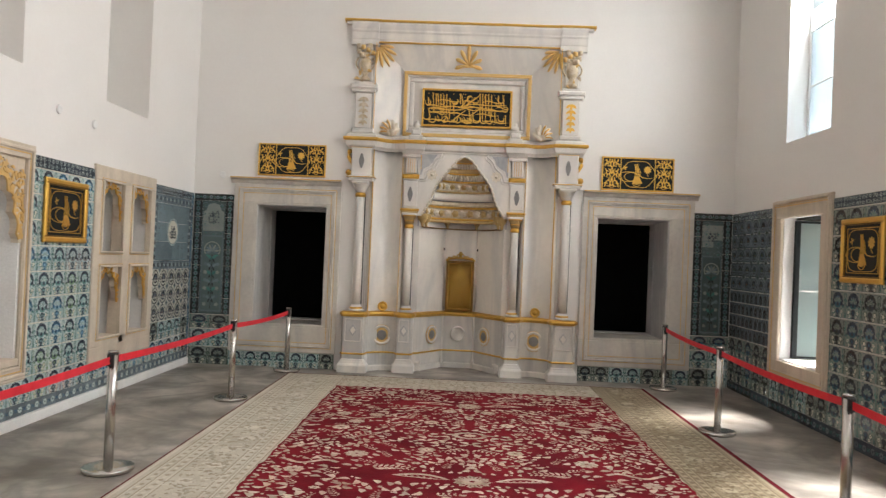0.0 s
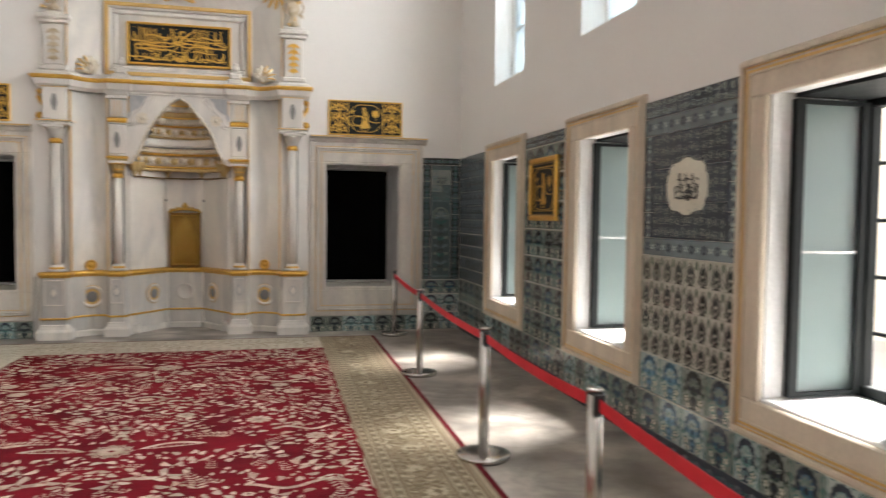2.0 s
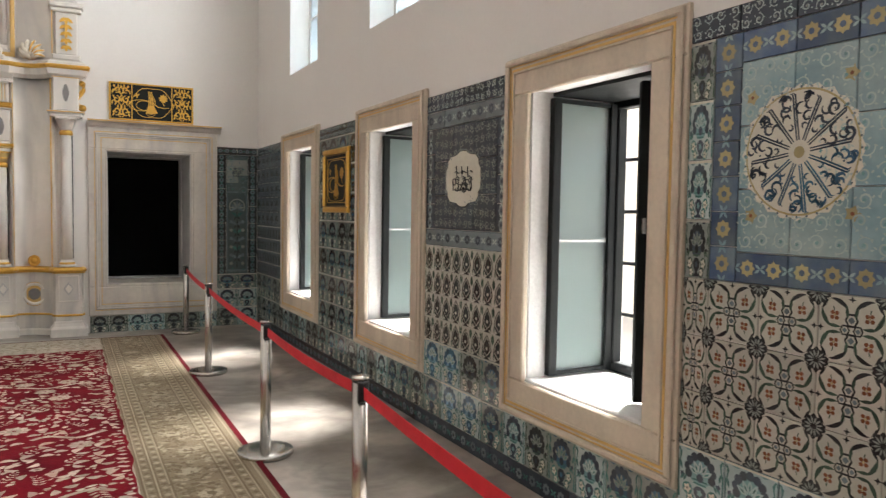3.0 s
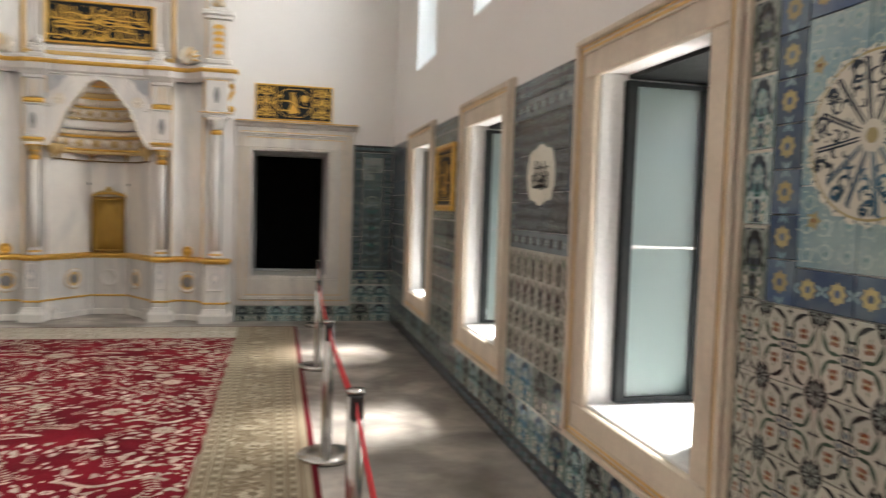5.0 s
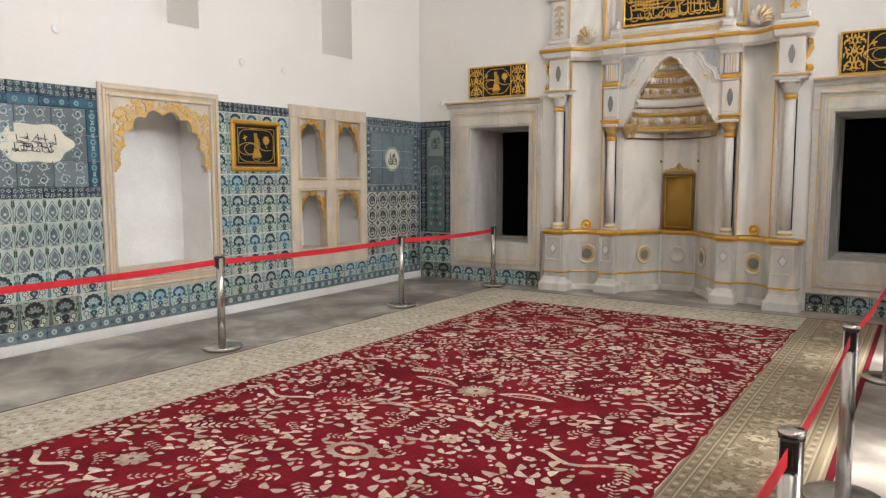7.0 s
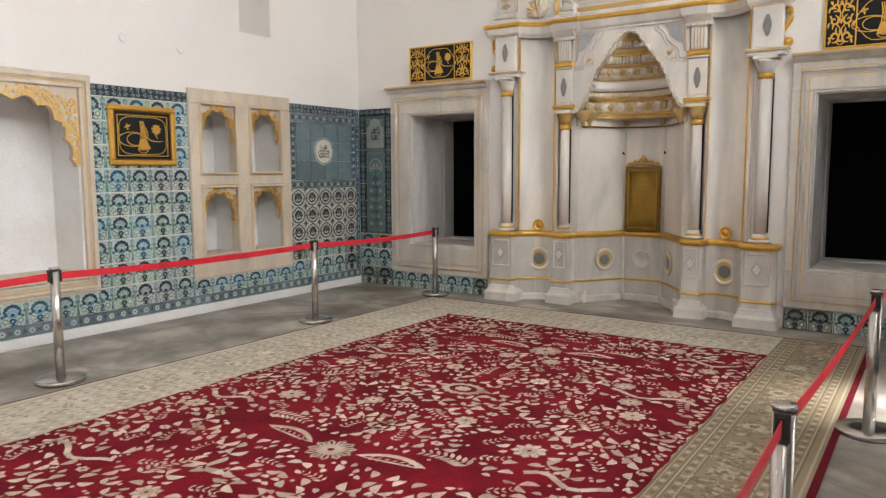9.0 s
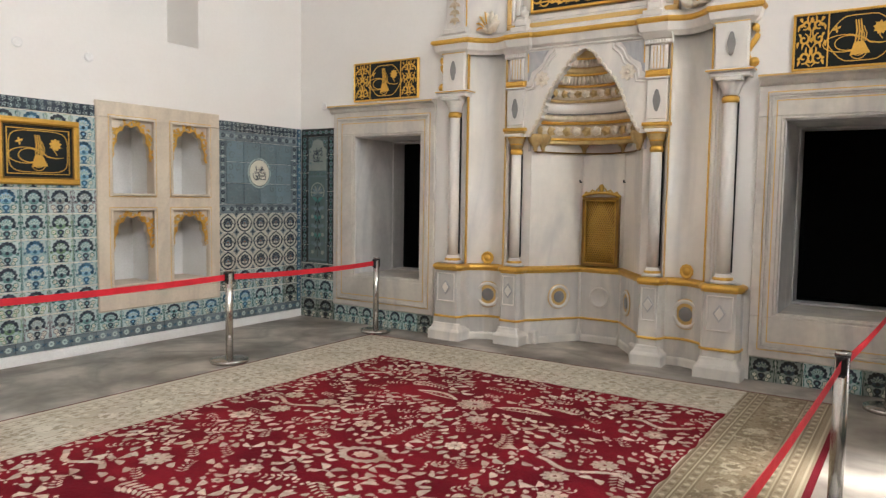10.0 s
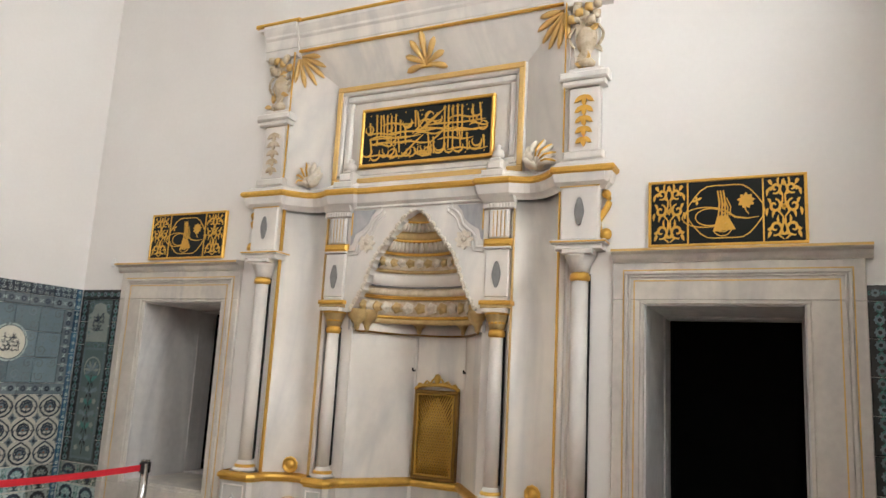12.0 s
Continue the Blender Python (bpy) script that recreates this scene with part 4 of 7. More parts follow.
# palmette above the inscription
for k in range(7):
    d = k - 3
    a = radians(90 + d * 30)
    L = 0.23 - 0.018 * abs(d)
    pts = []
    for t in (0, 0.3, 0.6, 0.85, 1.0):
        x, z = L * t * math.cos(a), 3.985 + L * t * math.sin(a) - 0.012 * abs(d) * t * t
        pts.append((x, 9.60 - 0.5625 * max(z - 3.90, 0) - 0.014, z))
    mpart("palmette_leaf", Shape().tube(pts, [0.012, 0.017, 0.026, 0.026, 0.008], "gold_line", 8), 1, "gilded palmette leaf")
mpart("palmette_base", Shape().box(-0.13, 0.13, 9.535, 9.56, 3.965, 3.985, "gold", 0.004), 1)

# spandrel panel with the stepped outline of the hood
ARCH = ((2.02, 0.535), (2.05, 0.515), (2.10, 0.47), (2.18, 0.425), (2.25, 0.39), (2.35, 0.36), (2.43, 0.325), (2.50, 0.28), (2.58, 0.215), (2.64, 0.165), (2.70, 0.12), (2.755, 0.075), (2.785, 0.04), (2.80, 0.0))


def arch_width(z):
    for (za, wa), (zb, wb) in zip(ARCH, ARCH[1:]):
        if z <= zb:
            return wa + (wb - wa) * (z - za) / (zb - za)
    return 0.0


OUT = [(arch_width(2.02 + 0.78 * k / 54) + (0.014 * abs(math.sin(k * math.pi / 4)) if 3 < k < 53 else 0.0), 2.02 + 0.78 * k / 54) for k in range(55)]


def spandrel(g):
    s = Shape().prism(OUT + [(0.0, 2.85), (0.60, 2.85), (0.60, 2.02)], 9.515, 9.60, "marble")
    host(mpart("spandrel", s, g, "marble spandrel with scalloped arch edge"))
    # raised curls along the arch
    for k in range(2, 54):
        x, z = OUT[k]
        r = 0.011 + 0.007 * abs(math.sin(k * math.pi / 4))
        mpart("arch_curl", face_at(Shape().lathe(0, 0, [(r, 0), (r * 0.9, r * 0.7), (r * 0.4, r * 1.1)], "carved_pale", 7), x + 0.008, 9.515, z, 0, -1), g)
    # double moulding that steps up in an S from the pilaster to the middle
    for o, w in ((0.0, 0.011), (0.035, 0.008)):
        mv = [(0.595, 2.495), (0.515, 2.495), (0.508, 2.53), (0.502, 2.57), (0.475, 2.605), (0.435, 2.635), (0.40, 2.665), (0.385, 2.70), (0.372, 2.735), (0.345, 2.765), (0.30, 2.795), (0.30, 2.83)]
        mv = [(x - o * 0.75, 9.512, z - o * 0.75 if k else z - o) for k, (x, z) in enumerate(mv)]
        mpart("spandrel_moulding", Shape().tube(mv, w, "marble", 6), g, "raised S-shaped moulding")
    mpart("top_moulding", Shape().box(0.0, 0.575, 9.498, 9.515, 2.828, 2.85, "marble", 0.005), g)
    for k in range(8):
        a = math.tau * k / 8
        pet = Shape().prism(leaf_pts(0.415 + 0.018 * math.cos(a), 2.553 + 0.018 * math.sin(a), 0.058, 0.040, math.degrees(a), 4), 9.500 - 0.003 * (k % 2), 9.516, "carved_pale")
        mpart("petal", pet, g, "carved marble petal")
    mpart("flower_centre", face_at(Shape().lathe(0, 0, [(0.020, 0), (0.018, 0.022), (0.006, 0.028)], "carved_pale", 10), 0.415, 9.515, 2.553, 0, -1), g)
    tri = Shape().prism([(0.565, 2.815), (0.35, 2.815), (0.39, 2.765), (0.41, 2.71), (0.46, 2.665), (0.53, 2.625), (0.545, 2.56), (0.565, 2.54)], 9.509, 9.515, "marble_grey")
    mpart("corner_inlay", tri, g, "grey marble corner inlay")
    mpart("gilt_line", Shape().box(0.556, 0.564, 9.503, 9.509, 2.62, 2.80, "gold"), g)
    host()


mirror(spandrel)

# tiered hood, each tier a half ring set back behind the arch
# the thin marble_dark ring draws the darkness of a gap in colour
TIERS = [(1.955, 1.995, 0.53, "gilt_stone", 0.0), (1.995, 2.02, 0.525, "gold", 0.0), (2.02, 2.145, 0.50, "hood_stone_lit", 0.03), (2.145, 2.158, 0.465, "gold", 0.0), (2.158, 2.172, 0.455, "gold", 0.0),
         (2.172, 2.232, 0.43, "hood_stone_lit", 0.0), (2.232, 2.245, 0.40, "marble_dark", 0.0), (2.245, 2.345, 0.395, "marble", 0.0), (2.345, 2.37, 0.365, "gilt_stone", 0.0), (2.37, 2.48, 0.335, "hood_stone_lit", 0.02),
         (2.48, 2.502, 0.29, "gold", 0.0), (2.502, 2.58, 0.27, "hood_stone_lit", 0.03), (2.58, 2.60, 0.225, "gold", 0.0), (2.60, 2.655, 0.205, "gilt_stone", 0.0), (2.655, 2.72, 0.16, "hood_stone_lit", 0.03), (2.72, 2.735, 0.12, "gold", 0.0), (2.735, 2.81, 0.10, "gilt_stone", 0.0)]
HOOD_DEPTH = 0.62
for i, (z0, z1, r, m, fl) in enumerate(TIERS):
    up = TIERS[i + 1][2] if i + 1 < len(TIERS) else 0.01
    h = z1 - z0
    prof = [(r * 1.015, z0), (r * 0.965, z0 + h * 0.12), (r * 0.945, z0 + h * 0.45), (r * 0.955, z0 + h * 0.8), (r * 0.975, z1), (min(up * 1.01, r * 0.97), z1)]
    s = Shape().lathe(0, 0, prof, m, 56, 0, 180, flute=fl).moved(Matrix.Translation((0, 9.575, 0)) @ Matrix.Diagonal((1.0, HOOD_DEPTH, 1.0, 1.0)))
    tier = mpart("hood_tier" if i else "hood", s, 1, "carved and gilded tier of the hood" if i else "tiered, gilded hood of the niche")
    if not i:
        host(tier)
for z, r, n, q in ((2.082, 0.472, 15, 0.046), (2.425, 0.318, 13, 0.036)):
    for k in range(n):
        a = math.pi * (k + 0.5) / n
        lf = Shape().lathe(0, 0, [(q, 0), (q * 0.9, 0.012), (q * 0.5, 0.010), (q * 0.3, 0.024), (0.002, 0.026)], "carved_pale" if k % 2 else "gilt_stone", 10, flute=0.14)
        mpart("hood_leaf", face_at(lf, r * math.cos(a), 9.575 + HOOD_DEPTH * r * math.sin(a), z, -math.cos(a), -math.sin(a)), 1, "carved leaf of the hood")


# upright petals that ring two tiers
for z0, z1, r0, r1, n in ((2.505, 2.578, 0.262, 0.225, 17), (2.657, 2.718, 0.155, 0.125, 11)):
    for k in range(n):
        a = math.pi * (k + 0.5) / n
        w = math.pi * r0 / n * 0.42
        pts = [(r * math.cos(a) * 0.95, 9.575 + HOOD_DEPTH * r * 0.95 * math.sin(a), z) for r, z in ((r0, z0), (r0 * 0.93, z0 * 0.65 + z1 * 0.35), (r1 * 0.98, z1))]
        mpart("hood_petal", Shape().tube(pts, [w * 0.6, w, w * 0.5], "carved_pale", 6), 1, "carved petal of the hood")


def niche_point(t):
    """A point of the niche's plan, t from 0 to 1, a little inside its facets."""
    P = [(0.52, 9.60), (0.475, 9.69), (0.20, 10.06), (-0.20, 10.06), (-0.475, 9.69), (-0.52, 9.60)]
    t = min(t * 5, 4.999)
    a, b = P[int(t)], P[int(t) + 1]
    f = t - int(t)
    return (a[0] + (b[0] - a[0]) * f, a[1] + (b[1] - a[1]) * f)


mpart("hood_rim", Shape().tube([(*niche_point(k / 20), 1.885 - 0.006 * abs(math.sin(k * math.pi / 4))) for k in range(21)], 0.009, "dark_bronze", 6), 1, "dark rod that follows the niche")
mpart("hood_cove", Shape().sweep([niche_point(k / 15) for k in range(16)], [(0.0, 1.89), (0.012, 1.93), (0.02, 1.965), (0.03, 1.965), (0.03, 1.89)], "marble"), 1)
for k in range(6):
    x, y = niche_point((0.02, 0.2, 0.4, 0.6, 0.8, 0.98)[k])
    mpart("pendant", Shape().lathe(x, y, [(0.008, 1.885), (0.020, 1.90), (0.022, 1.93), (0.045, 1.955), (0.062, 1.975), (0.075, 2.02), (0.070, 2.05)], "gilt_stone", 12, flute=0.08), 1, "carved pendant under the hood")
mpart("hood_soffit", Shape().sweep([(0.56, 9.58), (0.53, 9.72), (0.24, 10.14), (-0.24, 10.14), (-0.53, 9.72), (-0.56, 9.58)], [(0.0, 1.885), (0.0, 2.85), (0.02, 2.85), (0.02, 1.885)], "marble_grey"), 1)
host()
for sx in (-0.225, 0.225):
    mpart("hook", Shape().tube([(sx, 10.10, 1.60), (sx, 10.04, 1.60), (sx, 10.03, 1.62)], 0.008, "iron", 6), 1, "small dark iron hook")
gp = thing("gilt_panel", "gilded bronze openwork panel standing in the niche", "panel")
gp.location = (XC, 0.04, 0)
part("backing", Shape().box(-0.165, 0.165, 10.10, 10.12, 0.80, 1.43, "dark_bronze"), gp)
gf = Shape()
frame_ring(gf, -0.19, 0.19, BAND, 1.455, 0.03, 10.07, 10.13, "dark_bronze", 0.008)
part("frame", gf, gp, "moulded gilt frame")
for sg in (-1, 1):
    for k in range(22):
        t0 = -0.63 + k * 0.0445
        a, b = max(t0, 0.0), min(t0 + 0.31 * 2, 0.62)
        if b - a > 0.02:
            q = [(sg * (-0.155 + (t - t0) * 0.5), 10.092, 0.805 + t) for t in (a, (a + b) / 2, b)]
            part("strand", Shape().tube(q, 0.0062, "gilt_bronze", 5), gp, "strand of the gilt lattice")
gi = Shape()
frame_ring(gi, -0.16, 0.16, BAND + 0.03, 1.425, 0.012, 10.065, 10.09, "gilt_bronze", 0.004)
part("inner_frame", gi, gp, "bright gilt inner edge")
crest = [(0.19 * math.cos(math.pi * k / 14), 10.09, 1.452 + 0.045 * math.sin(math.pi * k / 14)) for k in range(15)]
crest_part = part("crest", Shape().tube(crest, 0.016, "gilt_bronze", 8), gp, "arched gilt crest")
for sx in (-1, 1):
    part("crest_scroll", Shape().tube([(sx * (0.015 + 0.155 * k / 12), 10.09, 1.535 - 0.05 * k / 12 + 0.014 * math.sin(k * 1.3)) for k in range(13)], 0.008, "gilt_bronze", 6), crest_part)
part("crest_knob", Shape().lathe(0, 10.09, [(0.004, 1.49), (0.022, 1.52), (0.030, 1.55), (0.018, 1.575), (0.003, 1.582)], "gilt_bronze", 10), crest_part)


# ---- calligraphy boards ----
def strokes(s, rnd, a0, a1, b0, b1, y, m, dense=1.0):
    """Interlaced raised strokes: tall shafts, long bars, bowls and dots. They spell nothing."""
    W, H = a1 - a0, b1 - b0
    t = H * 0.032
    n = int(W / H * 9 * dense)
    for k in range(n):
        a = a0 + W * (k + 0.5 + rnd.uniform(-0.3, 0.3)) / n
        lo, hi = (0.50, 0.95) if k % 2 else (0.08, 0.52)
        p = [(a + 0.012 * H, b0 + H * (lo + rnd.uniform(0, 0.1))), (a, b0 + H * (lo + hi) / 2), (a - 0.03 * H, b0 + H * (hi - rnd.uniform(0, 0.06)))]
        ribbon(s, p, [t * 0.6, t, t * 0.9], y - 0.004, y, m)
    for f in (0.12, 0.33, 0.48, 0.55, 0.72):
        x = a0 + W * rnd.uniform(0.02, 0.2)
        while x < a1 - 0.1 * W:
            e = min(x + W * rnd.uniform(0.12, 0.34), a1 - 0.01 * W)
            q = [(x + (e - x) * j / 6, b0 + H * (f + 0.03 * math.sin(j))) for j in range(7)]
            ribbon(s, q, [t * 0.4, t * 0.9, t, t, t, t * 0.8, t * 0.3], y - 0.0045, y, m)
            x = e + W * rnd.uniform(0.03, 0.12)
    for k in range(int(n * 1.7)):
        a, b, r = a0 + W * rnd.uniform(0.05, 0.95), b0 + H * rnd.choice((0.18, 0.24, 0.66, 0.74, 0.42)), H * rnd.uniform(0.06, 0.15)
        a = min(max(a, a0 + r * 1.3), a1 - r * 1.3)
        st = rnd.choice((170, 190, 150))
        ribbon(s, arc_pts(a, b, r, st, st + rnd.choice((200, 230, 300)), 9, r * 0.8), [t * (0.4 + 0.7 * math.sin(math.pi * j / 9)) for j in range(10)], y - 0.005, y, m)
    for k in range(max(1, n // 6)):
        a, b = a0 + W * (k + 0.4) / max(1, n // 6), b0 + H * rnd.choice((0.5, 0.15))
        ribbon(s, [(a, b), (a + 0.10 * H, b + 0.08 * H), (a + 0.36 * H, b + 0.40 * H)], [t * 0.5, t, t * 0.7], y - 0.0055, y, m)
    for k in range(int(n * 1.2)):
        a, b = a0 + W * rnd.uniform(0.03, 0.97), b0 + H * rnd.uniform(0.06, 0.94)
        flat(s, [(a, b - t * 0.5), (a + t * 0.5, b), (a, b + t * 0.5), (a - t * 0.5, b)], y - 0.0042, m)


def scroll_panel(s, a0, a1, b0, b1, y, m):
    """Leafy scrolls that wind up a compartment, mirrored about its upright axis."""
    W, H = a1 - a0, b1 - b0
    for flip in (0, 1):
        def q(pts):
            return [(a0 + W * (1 - u if flip else u), b0 + H * v) for u, v in pts]
        for cx, cy, r, st, way in ((0.27, 0.20, 0.20, 250, 1), (0.25, 0.55, 0.18, 80, -1), (0.29, 0.83, 0.15, 240, 1)):
            curl = [(cx + r * (1 - k / 20) * math.cos(radians(st + way * 26 * k)), cy + 0.62 * r * (1 - k / 20) * math.sin(radians(st + way * 26 * k))) for k in range(17)]
            ribbon(s, q(curl), [W * (0.025 + 0.055 * math.sin(math.pi * (k + 2) / 19)) for k in range(17)], y - 0.004, y, m)
            for k in (2, 6, 10):
                u, v = curl[k]
                flat(s, q(leaf_pts(u, v, 0.15, 0.07, st + way * (26 * k + 50), 4, 0.2 * way)), y - 0.003, m)
        ribbon(s, q([(0.48, 0.02), (0.36, 0.08), (0.46, 0.24), (0.47, 0.38), (0.36, 0.46), (0.46, 0.62), (0.47, 0.72), (0.40, 0.80), (0.49, 0.97)]), [W * 0.03, W * 0.07, W * 0.05, W * 0.04, W * 0.07, W * 0.05, W * 0.04, W * 0.06, W * 0.02], y - 0.0045, y, m)
        for u, v, an in ((0.06, 0.04, 40), (0.04, 0.38, 70), (0.05, 0.70, 60), (0.08, 0.95, -30)):
            flat(s, q(leaf_pts(u, v, 0.15, 0.08, an, 4, 0.15)), y - 0.003, m)
    for v in (0.30, 0.53, 0.92):
        flat(s, [(a0 + W * a, b0 + H * b) for a, b in disc_pts(0.5, v, 0.055, 10, 5, 0.2)], y - 0.003, m)


def tughra(s, cx, cy, h, y, m):
    """A calligraphic emblem: three shafts, sweeping loops, a dense foot, and a flower spray."""
    for k in range(3):
        ribbon(s, [(cx + h * (-0.10 + 0.07 * k), cy - 0.1 * h), (cx + h * (-0.07 + 0.06 * k), cy + 0.2 * h), (cx + h * (-0.11 + 0.06 * k), cy + 0.48 * h)], [h * 0.03, h * 0.045, h * 0.03], y - 0.004, y, m)
        ribbon(s, [(cx + h * (-0.04 + 0.06 * k), cy + 0.30 * h), (cx + h * (0.04 + 0.06 * k), cy + 0.1 * h), (cx + h * (0.06 + 0.04 * k), cy - 0.1 * h)], h * 0.025, y - 0.004, y, m)
    for r, sq in ((0.42, 0.42), (0.26, 0.36)):
        ribbon(s, [(cx - 0.12 * h + r * h * (math.cos(radians(t)) * 1.2 - 0.6), cy - 0.12 * h + sq * 0.55 * h * math.sin(radians(t))) for t in range(20, 345, 18)], h * 0.025, y - 0.004, y, m)
    ribbon(s, [(cx + h * 0.06, cy + 0.02 * h), (cx + 0.25 * h, cy - 0.14 * h), (cx + 0.5 * h, cy - 0.18 * h), (cx + 0.74 * h, cy - 0.15 * h)], [h * 0.03, h * 0.04, h * 0.03, h * 0.01], y - 0.004, y, m)
    flat(s, [(cx - 0.22 * h, cy - 0.46 * h), (cx + 0.26 * h, cy - 0.42 * h), (cx + 0.10 * h, cy - 0.10 * h), (cx - 0.12 * h, cy - 0.10 * h)], y - 0.003, m)
    for k in range(4):
        ribbon(s, arc_pts(cx - 0.02 * h, cy - 0.36 * h + 0.06 * h * k, (0.20 - 0.03 * k) * h, 200, 340, 8), h * 0.02, y - 0.006, y, m)
    fx, fy = cx + 0.48 * h, cy + 0.22 * h
    for k in range(9):
        flat(s, leaf_pts(fx, fy, 0.19 * h, 0.10 * h, k * 40 + 10), y - 0.003 - 0.0002 * k, m)
    ribbon(s, [(fx, fy), (fx - 0.02 * h, fy - 0.2 * h), (fx + 0.05 * h, fy - 0.3 * h)], h * 0.025, y - 0.003, y, m)
    for k in range(4):
        flat(s, leaf_pts(cx - 0.55 * h, cy + 0.28 * h, 0.12 * h, 0.06 * h, k * 80 + 30), y - 0.003, m)


def wide_board(x0, x1, z0, z1):
    ob = thing("calligraphy_board", "black and gold calligraphic board above the marble cornice", "wall board", "boards beside the prayer niche")
    ob.matrix_world = local((0, YB, 0), *NORTH)
    board = part("board", Shape().box(x0, x1, -0.025, -0.001, z0, z1, "black_panel", 0.003), ob, "black lacquered board")
    f = Shape()
    frame_ring(f, x0 - 0.006, x1 + 0.006, z0 - 0.006, z1 + 0.006, 0.018, -0.034, -0.001, "gold", 0.004)
    part("frame", f, ob, "narrow gilded frame")
    w = x1 - x0
    for f0, f1 in ((0.02, 0.25), (0.75, 0.98)):
        s = Shape()
        scroll_panel(s, x0 + w * f0, x0 + w * f1, z0 + 0.015, z1 - 0.015, -0.0265, "gold")
        part("scrollwork", s, board, "gilded scrollwork")
    for fx in (0.26, 0.74):
        part("divider", Shape().box(x0 + w * fx - 0.005, x0 + w * fx + 0.005, -0.031, -0.025, z0 + 0.012, z1 - 0.012, "gold"), board)
    e = Shape()
    cx, cz, hh = (x0 + x1) / 2, (z0 + z1) / 2, z1 - z0
    ribbon(e, [(cx + 0.235 * w * math.cos(t / 24 * math.tau) * (1 + 0.06 * math.cos(4 * t / 24 * math.tau)), cz + 0.43 * hh * math.sin(t / 24 * math.tau) * (1 - 0.08 * math.cos(4 * t / 24 * math.tau))) for t in range(25)], 0.007, -0.029, -0.025, "gold")
    tughra(e, cx - 0.01, cz, hh * 0.66, -0.0265, "gold")
    part("emblem", e, board, "gilded calligraphic emblem")
    return ob


wide_board(-2.414, -1.556, 2.46, 2.86)
wide_board(1.978, 2.878, 2.44, 2.855)

ins = thing("inscription_board", "black board with dense gilded calligraphy in a marble frame", "wall board")
ins.matrix_world = local((XC, 9.70, 0), *NORTH)
part("board", Shape().box(-0.575, 0.575, -0.03, 0.0, 3.20, 3.675, "black_panel", 0.003), ins)
f = Shape()
frame_ring(f, -0.585, 0.585, 3.19, 3.685, 0.026, -0.045, 0.0, "gold", 0.006)
part("frame", f, ins, "gilded frame")
def inscription(s, a0, a1, b0, b1, y, m):
    """Two rows of interlaced lettering: tall paired shafts, long crossing bars, slants, bowls and dots."""
    W, H = a1 - a0, b1 - b0
    t = H * 0.031
    def q(pts):
        return [(a0 + W * u, b0 + H * v) for u, v in pts]
    for k, (u, lo, hi) in enumerate(((0.045, 0.55, 0.80), (0.10, 0.52, 0.95), (0.135, 0.50, 0.93), (0.19, 0.30, 0.92), (0.225, 0.32, 0.90), (0.26, 0.30, 0.92), (0.30, 0.42, 0.80), (0.345, 0.30, 0.62), (0.42, 0.62, 0.95),
                                     (0.575, 0.08, 0.40), (0.655, 0.12, 0.97), (0.685, 0.15, 0.97), (0.72, 0.15, 0.96), (0.755, 0.35, 0.97), (0.79, 0.30, 0.95), (0.835, 0.08, 0.42), (0.87, 0.62, 0.93), (0.96, 0.10, 0.34))):
        ribbon(s, q([(u + 0.004, lo), (u, (lo + hi) / 2), (u - 0.006, hi), (u + 0.008, hi - 0.045)]), [t * 0.7, t, t, t * 0.3], y - 0.004 - 0.0002 * (k % 3), y, m)
    for u0, u1, v in ((0.04, 0.47, 0.455), (0.20, 0.64, 0.545), (0.50, 0.97, 0.625), (0.07, 0.40, 0.37), (0.60, 0.98, 0.47)):
        ribbon(s, q([(u0 + (u1 - u0) * j / 8, v + 0.012 * math.sin(j * 0.9)) for j in range(9)]), [t * 0.3, t * 0.8] + [t] * 5 + [t * 0.8, t * 0.3], y - 0.005, y, m)
    for u, v in ((0.44, 0.50), (0.50, 0.60), (0.33, 0.12), (0.55, 0.30)):
        ribbon(s, q([(u, v), (u + 0.05, v + 0.10), (u + 0.11, v + 0.24), (u + 0.16, v + 0.34)]), [t * 0.4, t, t * 0.9, t * 0.4], y - 0.0055, y, m)
    for u, v, r, st, turn in ((0.03, 0.25, 0.13, 150, 220), (0.10, 0.16, 0.12, 170, 210), (0.175, 0.20, 0.11, 160, 230), (0.245, 0.16, 0.10, 180, 330), (0.32, 0.20, 0.13, 160, 215), (0.40, 0.16, 0.10, 170, 300), (0.47, 0.20, 0.12, 165, 220), (0.53, 0.14, 0.09, 180, 330),
                              (0.62, 0.18, 0.11, 170, 215), (0.70, 0.15, 0.09, 160, 210), (0.77, 0.17, 0.11, 170, 215), (0.90, 0.20, 0.13, 160, 220), (0.95, 0.52, 0.09, 170, 330), (0.04, 0.66, 0.09, 150, 330), (0.36, 0.72, 0.11, 165, 215), (0.53, 0.80, 0.09, 10, 250), (0.60, 0.74, 0.10, 170, 220), (0.90, 0.80, 0.11, 150, 215)):
        r *= H
        ribbon(s, arc_pts(a0 + W * u, b0 + H * v, r, st, st + turn, 10, r * 0.8), [t * (0.35 + 0.75 * math.sin(math.pi * j / 10)) for j in range(11)], y - 0.0048, y, m)
    rnd = random.Random(11)
    for k in range(34):
        a, b = a0 + W * rnd.uniform(0.03, 0.97), b0 + H * rnd.choice((0.05, 0.28, 0.70, 0.84, 0.93))
        flat(s, [(a, b - t * 0.55), (a + t * 0.55, b), (a, b + t * 0.55), (a - t * 0.55, b)], y - 0.0042, m)


s = Shape()
inscription(s, -0.55, 0.55, 3.222, 3.652, -0.0305, "gold")
strokes(s, random.Random(12), -0.55, 0.55, 3.222, 3.652, -0.0305, "gold", 0.38)
